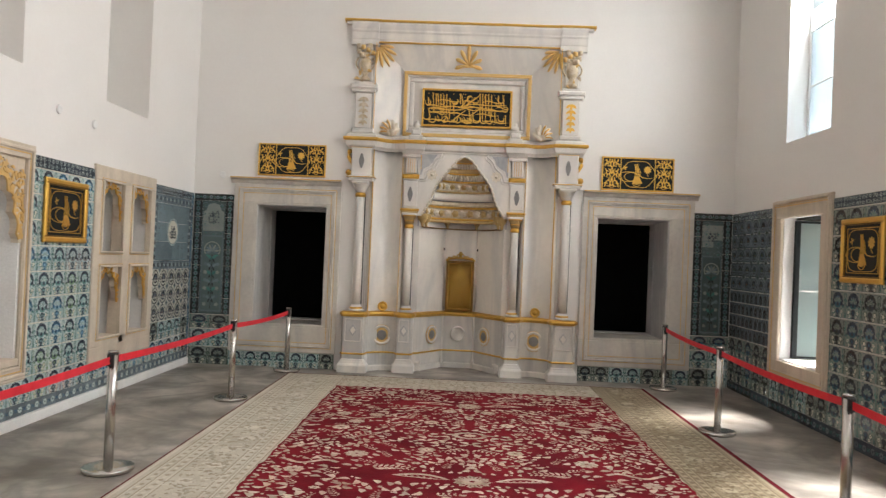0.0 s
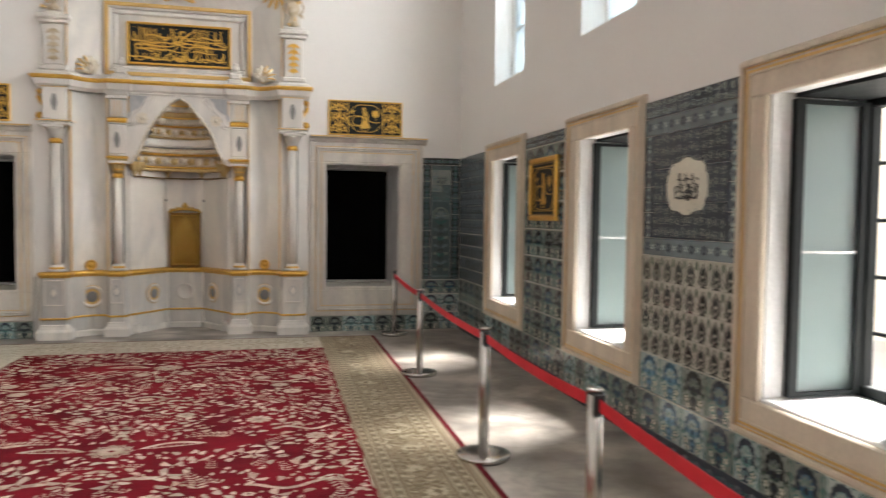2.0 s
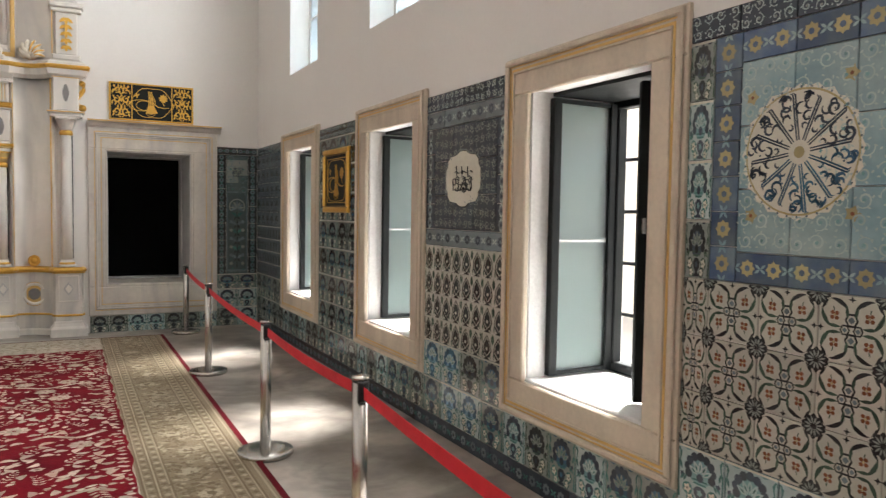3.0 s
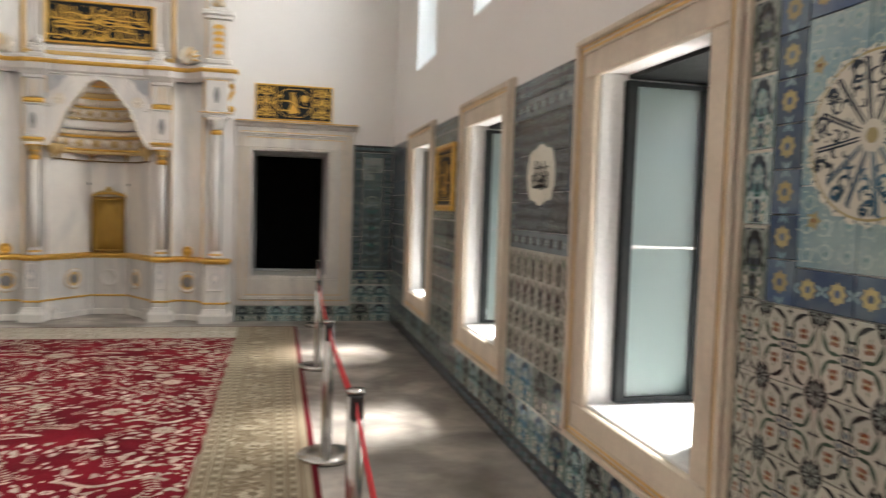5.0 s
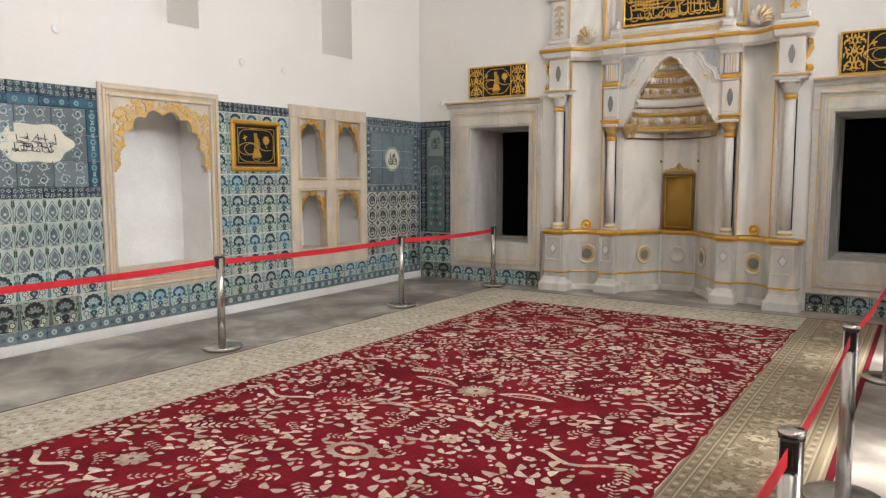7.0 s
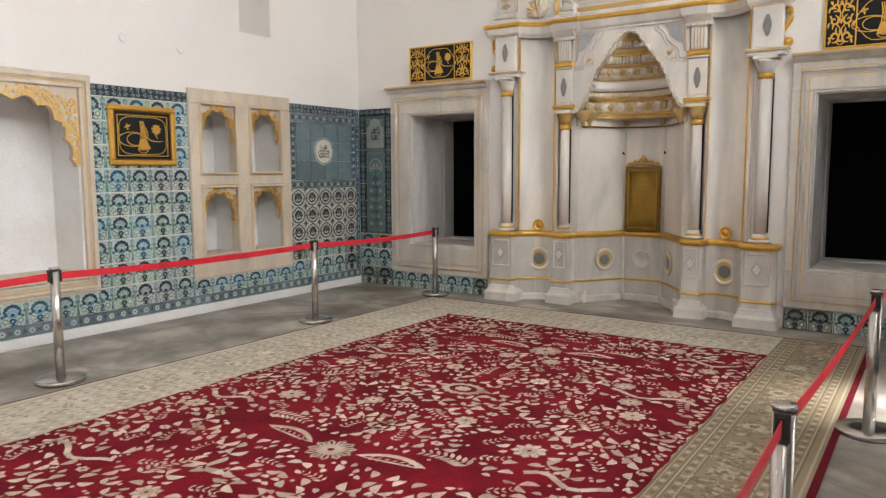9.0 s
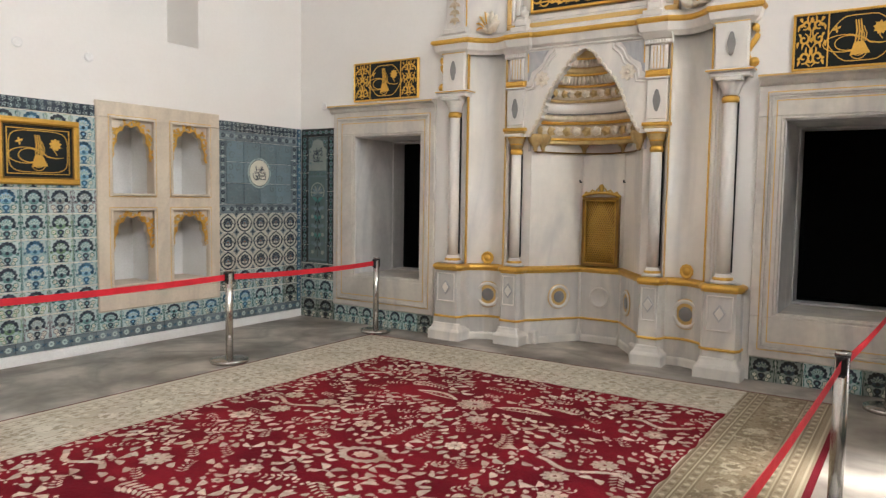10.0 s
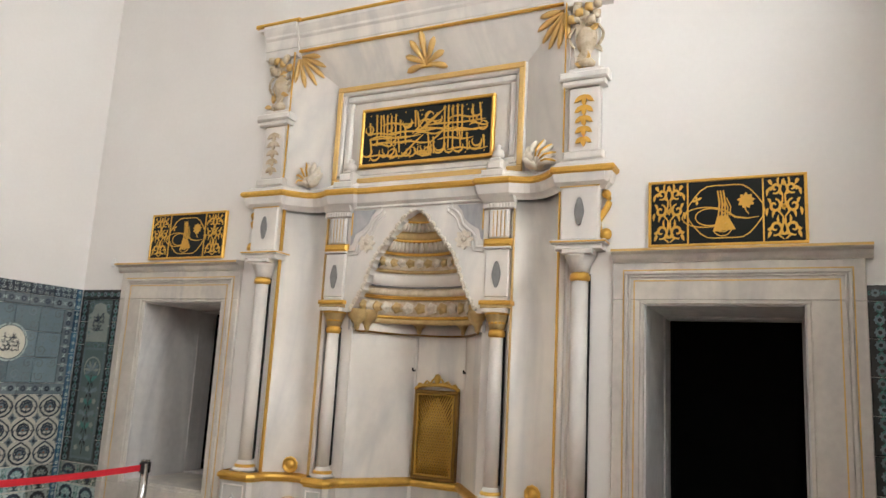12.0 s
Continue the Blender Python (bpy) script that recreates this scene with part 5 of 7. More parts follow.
part("lettering", s, ins, "interlaced gilded lettering")


def framed_emblem(y_mid, z_mid, w, h, side, x):
    ob = thing("framed_picture", "gold-framed black panel with gilded emblem on the tiled wall", "picture", "framed emblems")
    ob.matrix_world = local((x, y_mid, z_mid), *side)
    f = Shape()
    frame_ring(f, -w / 2, w / 2, -h / 2, h / 2, 0.048, -0.05, -0.014, "gold", 0.014)
    frame_ring(f, -w / 2 + 0.048, w / 2 - 0.048, -h / 2 + 0.048, h / 2 - 0.048, 0.012, -0.040, -0.014, "dark_bronze", 0.004)
    part("frame", f, ob, "broad gilded frame")
    part("panel", Shape().box(-w / 2 + 0.06, w / 2 - 0.06, -0.026, -0.014, -h / 2 + 0.06, h / 2 - 0.06, "black_panel"), ob)
    e = Shape()
    frame_ring(e, -w / 2 + 0.084, w / 2 - 0.084, -h / 2 + 0.084, h / 2 - 0.084, 0.007, -0.031, -0.026, "gold", 0.0)
    ribbon(e, [((w * 0.5 - 0.10) * math.copysign(abs(math.cos(t / 28 * math.tau)) ** 0.45, math.cos(t / 28 * math.tau)), (h * 0.5 - 0.10) * math.copysign(abs(math.sin(t / 28 * math.tau)) ** 0.45, math.sin(t / 28 * math.tau))) for t in range(29)], 0.006, -0.030, -0.026, "gold")
    tughra(e, 0, 0.0, h * 0.52, -0.0275, "gold")
    part("emblem", e, ob, "gilded calligraphic emblem")
    return ob


framed_emblem(6.49, 1.754, 0.68, 0.54, WEST, XL)
framed_emblem(6.50, 1.70, 0.66, 0.56, EAST, XR)


# ---- niches of the west wall ----
def scallop_points(lobes, n=6):
    """Half outline of a round, cusped arch from springing to crown, in units of half width and height."""
    pts = [(0.90, 0.0)]
    for k in range(lobes * n):
        th = (k + 1) / (lobes * n) * math.pi / 2
        lift = 1 + 0.10 * abs(math.sin(lobes * th * 2))
        pts.append((max(0.0, 0.80 * math.cos(th) ** 0.85 * lift) if k < lobes * n - 1 else 0.0, min(0.80 * math.sin(th) ** 0.95 * lift, 0.90)))
    return pts


def scallop(s, a0, a1, zs, zt, y0, y1, m, lobes=4):
    """A board with a round, lobed arch cut out of its lower edge; zs springing, zt top of the board."""
    cx, hw = (a0 + a1) / 2, (a1 - a0) / 2
    pts = scallop_points(lobes)
    outline = pts + [(0.0, 1.0), (1.0, 1.0), (1.0, -0.05), (0.90, -0.05)]
    for sg in (-1, 1):
        s.prism([(cx + sg * hw * u, zs + (zt - zs) * v) for u, v in outline][::sg], y0, y1, m)


def foliage(s, rnd, a0, a1, zs, zt, y, m, n, lobes=4, reach=0.34):
    """Gilded leaves and curls carved along the cusped edge of an arch board and over its corners."""
    cx, hw = (a0 + a1) / 2, (a1 - a0) / 2
    q = 0.032 + 0.05 * hw
    pts = scallop_points(lobes)
    for sg in (-1, 1):
        rim = [(cx + sg * hw * u, zs + (zt - zs) * v) for u, v in pts]
        ribbon(s, rim, 0.012 + 0.012 * hw, y - 0.010, y + 0.002, m)
        for (u0, v0), (u1, v1) in zip(rim[::2], rim[2::2]):
            a = math.degrees(math.atan2(v1 - v0, u1 - u0)) - sg * 70
            flat(s, leaf_pts(u0, v0, q * 1.1, q * 0.55, a, 4, 0.2 * sg), y - 0.011, m)
    k = 0
    for tries in range(n * 40):
        if k >= n:
            break
        u, v = rnd.uniform(-0.97, 0.97), rnd.uniform(-0.02, 0.96)
        edge = 0.88 * max(1 - min(max(v, 0) / 0.88, 1) ** 2.1, 0) ** 0.5
        d = abs(u) - edge
        if 0.02 < d < reach:
            a = rnd.uniform(0, 360)
            r = q * rnd.uniform(0.3, 0.55)
            w = q * rnd.uniform(0.28, 0.45)
            ribbon(s, arc_pts(cx + hw * u, zs + (zt - zs) * v, r, a, a + rnd.choice((-1, 1)) * 150, 5, r * 0.4), [w * 0.3, w, w * 1.1, w * 0.8, w * 0.5, w * 0.2], y - rnd.uniform(0.006, 0.014), y, m if rnd.random() < 0.85 else "carved_stone")
            k += 1


def west_arch(y0, y1):
    ob = thing("wall_niche", "arched wall niche in a beige stone frame with gilded spandrels", "niche", kind="structure")
    ob.matrix_world = local((XL, (y0 + y1) / 2, 0), *WEST)
    h = (y1 - y0) / 2
    s = Shape()
    frame_ring(s, -h, h, 0.38, 2.25, 0.115, -0.03, 0.0, "stone_frame", 0.008)
    part("niche_frame", s, ob, "pale stone frame")
    t = Shape()
    frame_ring(t, -h + 0.03, h - 0.03, 0.41, 2.22, 0.028, -0.048, -0.03, "stone_frame", 0.008)
    frame_ring(t, -h + 0.095, h - 0.095, 0.475, 2.155, 0.02, -0.04, -0.03, "stone_frame", 0.006)
    part("moulding", t, ob)
    g = Shape()
    frame_ring(g, -h + 0.066, h - 0.066, 0.446, 2.184, 0.010, -0.033, -0.03, "gold_line")
    part("gilt_line", g, ob)
    o = h - 0.10
    b = Shape()
    b.box(-o, -o + 0.03, 0.002, 0.45, 0.50, 2.14, "limewash")
    b.box(o - 0.03, o, 0.002, 0.45, 0.50, 2.14, "limewash")
    b.box(-o, o, 0.44, 0.49, 0.50, 2.14, "limewash")
    b.box(-o + 0.03, o - 0.03, 0.002, 0.44, 2.08, 2.14, "limewash")
    part("niche_back", b, ob, "whitewashed niche recess")
    part("shelf", Shape().box(-o, o, -0.028, 0.44, 0.50, 0.56, "stone_frame", 0.008), ob, "stone niche shelf")
    a = Shape()
    scallop(a, -o, o, 1.50, 2.135, -0.012, 0.05, "stone_frame", 4)
    part("arch", a, ob, "lobed stone arch")
    f = Shape()
    foliage(f, random.Random(3), -o, o, 1.50, 2.135, -0.012, "gold_line", 260, 4, 0.55)
    part("gilt_foliage", f, ob, "gilded leaf carving")


def west_shelves(y0, y1):
    ob = thing("wall_niche", "beige stone wall niche of four arched compartments", "niche", kind="structure")
    ob.matrix_world = local((XL, (y0 + y1) / 2, 0), *WEST)
    h = (y1 - y0) / 2
    s = Shape()
    frame_ring(s, -h, h, 0.35, 2.24, 0.145, -0.03, 0.02, "stone_frame", 0.008)
    part("niche_frame", s, ob, "pale stone frame")
    part("mullion", Shape().box(-0.095, 0.095, -0.028, 0.10, 0.47, 2.12, "stone_frame", 0.01), ob)
    b = Shape()
    o = h - 0.10
    b.box(-o, o, 0.42, 0.46, 0.50, 2.14, "limewash")
    b.box(-o, -o + 0.03, 0.002, 0.42, 0.50, 2.14, "limewash")
    b.box(o - 0.03, o, 0.002, 0.42, 0.50, 2.14, "limewash")
    b.box(-0.04, 0.04, 0.10, 0.42, 0.50, 2.14, "limewash")
    part("niche_back", b, ob, "whitewashed recess")
    part("shelf", Shape().box(-o + 0.02, o - 0.02, -0.026, 0.42, 1.27, 1.41, "stone_frame", 0.012), ob, "moulded stone shelf")
    part("shelf", Shape().box(-o, o, -0.028, 0.42, 0.47, 0.575, "stone_frame", 0.01), ob)
    part("lintel", Shape().box(-o, o, -0.026, 0.42, 2.10, 2.14, "stone_frame", 0.006), ob)
    rnd = random.Random(8)
    for a0, a1 in ((-o + 0.035, -0.095), (0.095, o - 0.035)):
        for z0, z1 in ((0.575, 1.27), (1.41, 2.10)):
            t = Shape()
            frame_ring(t, a0 - 0.012, a1 + 0.012, z0 - 0.012, z1 + 0.012, 0.022, -0.044, -0.028, "stone_frame", 0.006)
            part("moulding", t, ob)
            g = Shape()
            frame_ring(g, a0 - 0.024, a1 + 0.024, z0 - 0.024, z1 + 0.024, 0.007, -0.0325, -0.028, "gold_line")
            part("gilt_line", g, ob)
            a = Shape()
            scallop(a, a0 + 0.005, a1 - 0.005, z1 - 0.36, z1, 0.0, 0.05, "stone_frame", 3)
            part("arch", a, ob, "lobed stone arch")
            f = Shape()
            foliage(f, rnd, a0, a1, z1 - 0.36, z1, 0.0, "gold", 60, 3, 0.40)
            part("gilt_foliage", f, ob, "gilded leaf carving")


west_arch(4.72, 6.01)
west_shelves(6.99, 8.33)

# white base of the west wall
thing("baseboard", "rough whitewashed base along the tiled wall", "baseboard", shape=Shape().box(XL, XL + 0.035, YF, YB - 0.02, 0.0, 0.085, "limewash", 0.012), kind="structure")

# small round sockets on the plaster
for k, (side, x, y, z) in enumerate(((WEST, XL, 6.35, 2.62), (WEST, XL, 4.40, 2.64), (WEST, XL, 6.95, 2.60), (NORTH, -2.88, YB, 2.44))):
    o = thing("wall_socket", "small round white cover on the plaster", "wall fitting", "round wall covers")
    o.matrix_world = local((x, y, z), *side)
    q = Shape().lathe(0, 0, [(0.042, 0), (0.042, 0.008), (0.034, 0.016), (0.026, 0.012), (0.004, 0.012)], "limewash", 20)
    part("cover", q.moved(Matrix.Rotation(radians(90), 4, "X")), o)


# ---- barriers ----
def stanchion(x, y, first=None):
    if first:
        return copy_thing(first, pose(x, y, 0))
    ob = thing("stanchion", "polished steel barrier post on a round base", "barrier post", "barrier posts")
    ob.location = (x, y, 0)
    part("base", Shape().lathe(0, 0, [(0.150, 0.004), (0.160, 0.006), (0.162, 0.012), (0.162, 0.028), (0.159, 0.031), (0.08, 0.036), (0.03, 0.038)], "steel", 40), ob, "round steel foot")
    part("foot_pad", Shape().lathe(0, 0, [(0.152, 0.0), (0.152, 0.004), (0.03, 0.0045)], "black_plastic", 32), ob, "black rubber pad")
    pole = part("pole", Shape().lathe(0, 0, [(0.031, 0.034), (0.031, 0.775)], "steel", 28), ob, "polished steel tube")
    part("cap", Shape().lathe(0, 0, [(0.031, 0.775), (0.034, 0.777), (0.0345, 0.786), (0.031, 0.790), (0.006, 0.790)], "steel", 28), pole)
    part("cap_band", Shape().lathe(0, 0, [(0.0316, 0.766), (0.0325, 0.768), (0.0325, 0.774), (0.0316, 0.776)], "black_plastic", 28), pole, "thin black ring")
    for k in range(2):
        c = Shape().box(-0.022, 0.022, (0.020 if k else -0.042), (0.042 if k else -0.020), 0.690, 0.772, "black_plastic", 0.005)
        c.box(-0.010, 0.010, (0.042 if k else -0.046), (0.046 if k else -0.042), 0.700, 0.762, "black_plastic", 0.002)
        part("belt_cassette", c, pole, "black plastic belt cassette")
    return ob


RIGHT_POSTS = ((2.75, 9.16), (2.62, 6.92), (2.55, 4.60), (2.54, 3.05), (2.44, 0.93))
LEFT_POSTS = ((-1.88, 9.25), (-1.99, 7.41), (-2.03, 4.99), (-2.04, 2.60))
first_post = None
for x, y in (*RIGHT_POSTS, *LEFT_POSTS):
    o = stanchion(x, y, first_post)
    first_post = first_post or o


def belt(p, q, sag):
    ob = thing("barrier_belt", "red woven barrier belt between steel posts", "barrier belt", "barrier belts")
    d = Vector((q[0] - p[0], q[1] - p[1]))
    n = Vector((-d.y, d.x)).normalized() * 0.0012
    u = d.normalized() * 0.036
    vs, fs = [], []
    for k in range(17):
        t = k / 16
        x, y = p[0] + u.x + (d.x - 2 * u.x) * t, p[1] + u.y + (d.y - 2 * u.y) * t
        z = 0.73 - sag * 4 * t * (1 - t)
        tw = 0.25 * math.sin(math.pi * t)
        for sx, dz in ((1, 0.024), (-1, 0.024), (-1, -0.024), (1, -0.024)):
            vs.append((x + n.x * sx + n.x * tw * dz * 300, y + n.y * sx, z + dz))
    for k in range(16):
        for j in range(4):
            a, b = k * 4 + j, k * 4 + (j + 1) % 4
            fs.append((a, b, b + 4, a + 4))
    part("webbing", Shape().add(vs, fs + [(0, 1, 2, 3), (67, 66, 65, 64)], "belt"), ob, "flat red webbing")


for posts in (RIGHT_POSTS, LEFT_POSTS):
    for p, q in zip(posts, posts[1:]):
        belt(p, q, 0.02)


# ---- carpet ----
RUG_X0, RUG_X1, RUG_Y0, RUG_Y1 = -1.80, 2.46, -0.9, 9.08
FX0, FX1, FY0, FY1 = -1.10, 1.84, -0.3, 8.38
RUG_XC = (FX0 + FX1) / 2
rug = thing("carpet", "large red wool carpet with cream floral field and beige border", "carpet")
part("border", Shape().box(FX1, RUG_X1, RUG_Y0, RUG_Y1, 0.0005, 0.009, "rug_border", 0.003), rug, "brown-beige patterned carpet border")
# west and north borders take the lit, paler copy of the same wool
part("border", Shape().box(RUG_X0, FX1, RUG_Y0, RUG_Y1, 0.0005, 0.009, "wool_faded", 0.003), rug, "carpet border in paler, lit-looking wool")
part("edging", Shape().box(RUG_X1, RUG_X1 + 0.035, RUG_Y0, RUG_Y1, 0.0005, 0.011, "rug_edge", 0.003), rug, "dark red edging")
part("edging", Shape().box(RUG_X0 - 0.012, RUG_X0, RUG_Y0, RUG_Y1, 0.0005, 0.010, "rug_edge", 0.003), rug, "dark red edging")
part("edging", Shape().box(RUG_X0 - 0.012, RUG_X1 + 0.035, RUG_Y1, RUG_Y1 + 0.014, 0.0005, 0.010, "rug_edge", 0.003), rug, "dark red edging")

# the red field with its finely stepped edge
rr = random.Random(21)
edge = []
def jag(p, q, n):
    for k in range(n):
        t = k / n
        d = 0.012 * rr.uniform(-1, 1)
        x, y = p[0] + (q[0] - p[0]) * t, p[1] + (q[1] - p[1]) * t
        edge.append((x + (d if p[0] == q[0] else 0), y + (d if p[1] == q[1] else 0)))
jag((FX0, FY0), (FX1, FY0), 40)
jag((FX1, FY0), (FX1, FY1), 120)
jag((FX1, FY1), (FX0, FY1), 40)
jag((FX0, FY1), (FX0, FY0), 120)
part("field", Shape().prism(edge, 0.009, 0.0105, "rug_red", "z"), rug, "deep red carpet field")


class Weave:
    """Flat woven motifs lying in the pile, with overlap kept off by a coarse grid."""

    def __init__(self):
        self.s, self.cells = Shape(), {}

    def free(self, x, y, r):
        for i in range(int(x * 5) - 1, int(x * 5) + 2):
            for j in range(int(y * 5) - 1, int(y * 5) + 2):
                for a, b, q in self.cells.get((i, j), ()):
                    if (a - x) ** 2 + (b - y) ** 2 < (q + r) ** 2:
                        return False
        return True

    def claim(self, x, y, r):
        self.cells.setdefault((int(x * 5), int(y * 5)), []).append((x, y, r))

    def put(self, pts, m, h=0.0):
        if max(b for a, b in pts) > FY1 - 0.008 or min(b for a, b in pts) < FY0:
            return
        on_axis = abs(sum(a for a, b in pts)) < 1e-6
        for mirror_x in (1,) if on_axis else (1, -1):
            vs = [(RUG_XC + mirror_x * a, b, 0.0116 + h) for a, b in pts]
            self.s.add(vs, [list(range(len(vs)))[::mirror_x]], m)

    def line(self, pts, w, m, h=0.0):
        for i in range(len(pts) - 1):
            a, b = Vector(pts[i]), Vector(pts[i + 1])
            d = (b - a).normalized()
            n = Vector((-d.y, d.x)) * w / 2
            self.put([tuple(a + n), tuple(a - n), tuple(b - n), tuple(b + n)], m, h)


wv = Weave()


def rosette(x, y, r, petals=9):
    wv.put(disc_pts(x, y, r, petals * 3, petals, 0.13), "rug_cream")
    wv.put(disc_pts(x, y, r * 0.52, 14), "rug_border_light", 0.0004)
    wv.put(disc_pts(x, y, r * 0.44, 12), "rug_cream", 0.0008)
    for k in range(petals):
        a = math.tau * (k + 0.5) / petals
        wv.put(leaf_pts(x + r * 0.55 * math.cos(a), y + r * 0.55 * math.sin(a), r * 0.5, r * 0.12, math.degrees(a), 3), "rug_red" if k % 2 else "rug_border_dark", 0.0010)
    wv.put(disc_pts(x, y, r * 0.16, 8), "rug_red", 0.0012)
    wv.claim(x, y, r * 1.25)


def fern(x, y, ang, length, pairs, bend=0.4):
    c = []
    for k in range(pairs + 1):
        t = k / pairs
        a = radians(ang) + bend * t
        c.append((x + length * t * math.cos(a), y + length * t * math.sin(a)))
    for k in range(1, pairs + 1):
        a = math.degrees(math.atan2(c[k][1] - c[k - 1][1], c[k][0] - c[k - 1][0]))
        l = length * 0.27 * (1.1 - 0.5 * k / pairs)
        for sg in (-1, 1):
            wv.put(leaf_pts(c[k][0], c[k][1], l, l * 0.36, a + sg * 52, 3), "rug_cream")
    for q in c[::2]:
        wv.claim(*q, length * 0.18)


def garland(x, y, ang, length, n):
    """A row of paired leaves along a curve."""
    for k in range(n):
        t = k / n
        a = ang + 40 * math.sin(t * 3)
        px, py = x + length * t * math.cos(radians(a)), y + length * t * math.sin(radians(a))
        if px > 0.03 and px < 1.40 and wv.free(px, py, 0.03):
            wv.put(leaf_pts(px, py, 0.075, 0.036, a + 35, 4, 0.12), "rug_cream")
            wv.put(leaf_pts(px, py, 0.075, 0.036, a - 40, 4, -0.12), "rug_cream")
            wv.claim(px, py, 0.045)


for base in (0.1, 2.6, 5.1, 7.55):
    rosette(0.0, base, 0.12, 11)
    wv.claim(0, base, 0.14)
    # long feathered leaves on both sides of the axis
    for sg in (-1, 1):
        out = leaf_pts(0.15, base + 0.02 * sg, 0.40, 0.10, 6 * sg + 2, 8, 0.08 * sg)
        if sg > 0:
            wv.put(out, "rug_cream")
            wv.put(leaf_pts(0.19, base + 0.022, 0.31, 0.05, 8, 8, 0.08), "rug_red", 0.0004)
            for k in range(7):
                wv.put(leaf_pts(0.23 + 0.042 * k, base + 0.032 + 0.007 * k, 0.03, 0.014, 50, 3), "rug_cream", 0.0008)
                wv.put(leaf_pts(0.23 + 0.042 * k, base + 0.028 + 0.007 * k, 0.03, 0.014, -40, 3), "rug_cream", 0.0008)
    for k in range(6):
        wv.claim(0.15 + 0.1 * k, base + 0.05, 0.11)
    y = base + 1.25
    wv.put(disc_pts(0, y, 0.15, 30, 15, 0.07, 0.75), "rug_cream")
    wv.put(disc_pts(0, y, 0.10, 20, 0, 0, 0.75), "rug_red", 0.0004)
    wv.put(disc_pts(0, y, 0.055, 16, 8, 0.15, 0.8), "rug_cream", 0.0008)
    wv.claim(0, y, 0.17)
    for k in range(3):
        garland(0.20 + 0.15 * k, y - 0.28 + 0.05 * k, 100 - 18 * k, 0.62, 9)
    for dy in (-0.40, 0.34):
        fern(0.05, y + dy, 60 if dy > 0 else -60, 0.22, 6)
        rosette(0.34, y + dy * 1.25, 0.065, 8)
    rosette(0.85, base + 0.55, 0.085, 9)
    rosette(1.10, base + 1.35, 0.075, 8)
    rosette(1.22, base + 0.1, 0.07, 8)
    wv.line([(0.95 + 0.06 * k, base + 0.30 + 0.05 * math.sin(k * 1.1)) for k in range(8)], 0.035, "rug_cream")
    wv.line([(0.80 + 0.07 * k, base + 1.75 + 0.05 * math.cos(k)) for k in range(9)], 0.032, "rug_cream")
    for k in range(8):
        wv.claim(0.95 + 0.06 * k, base + 0.30, 0.05)
        wv.claim(0.80 + 0.08 * k, base + 1.75, 0.05)
    fern(0.72, base + 0.2, 150, 0.30, 8)
    fern(1.02, base + 0.95, 110, 0.28, 7)
    fern(0.55, base + 1.75, 80, 0.26, 7)
    fern(1.30, base + 1.9, 250, 0.26, 7)
for size, tries in ((0.088, 300), (0.050, 1100), (0.039, 5000), (0.026, 7000), (0.016, 5000)):
    for k in range(tries):
        x, y = rr.uniform(0.02, 1.445 - size), rr.uniform(FY0 + 0.05, FY1 - size)
        if not wv.free(x, y, size * 0.90):
            continue
        a = 90 + 70 * math.sin(2.3 * x + 1.7 * y) + rr.uniform(-30, 30)
        wv.claim(x, y, size * 0.95)
        if size > 0.05:
            rosette(x, y, size * 0.8, 9) if rr.random() < 0.22 else fern(x, y - size * 0.6, a, size * 1.9, 5)
        elif size > 0.04:
            c0, s0 = size * math.cos(radians(a)), size * math.sin(radians(a))
            if rr.random() < 0.10:
                wv.put(disc_pts(x, y, size * 0.7, 18, 6, 0.2, 0.75, rr.uniform(0, 3)), "rug_cream")
                wv.put(disc_pts(x, y, size * 0.25, 6), "rug_border_dark", 0.0004)
            else:
                wv.put(leaf_pts(x - c0 * 0.9, y - s0 * 0.9, size * 2.0, size * 0.95, a + 28, 5, 0.22), "rug_cream")
                wv.put(leaf_pts(x - c0 * 0.9, y - s0 * 0.9, size * 1.7, size * 0.75, a - 36, 5, -0.22), "rug_cream", 0.0003)
                wv.put(leaf_pts(x - c0 * 1.1, y - s0 * 1.1, size * 0.7, size * 0.3, a + 170, 3), "rug_cream", 0.0006)
        elif size > 0.03:
            b = rr.choice((-0.2, 0.2))
            wv.put(leaf_pts(x - size * math.cos(radians(a)), y - size * math.sin(radians(a)), size * 2.1, size * 1.15, a, 5, b), "rug_cream")
        elif size > 0.02:
            wv.put(leaf_pts(x - size * math.cos(radians(a)), y - size * math.sin(radians(a)), size * 2.0, size * 1.2, a, 4, rr.choice((-0.15, 0.15))), "rug_cream")
        else:
            wv.put(disc_pts(x, y, size * 0.75, 6), "rug_cream")
# scalloped cream teeth that bite into the field's edge
for k in range(120):
    y = FY0 + 0.04 + k * (FY1 - FY0 - 0.08) / 120
    wv.put(leaf_pts(1.455, y, rr.uniform(0.02, 0.06), 0.03, 180 + rr.uniform(-30, 30), 3), "rug_cream")
tagged(part("field_pattern", wv.s, rug, "cream rosettes, ferns and leaves"), kind="stuff")

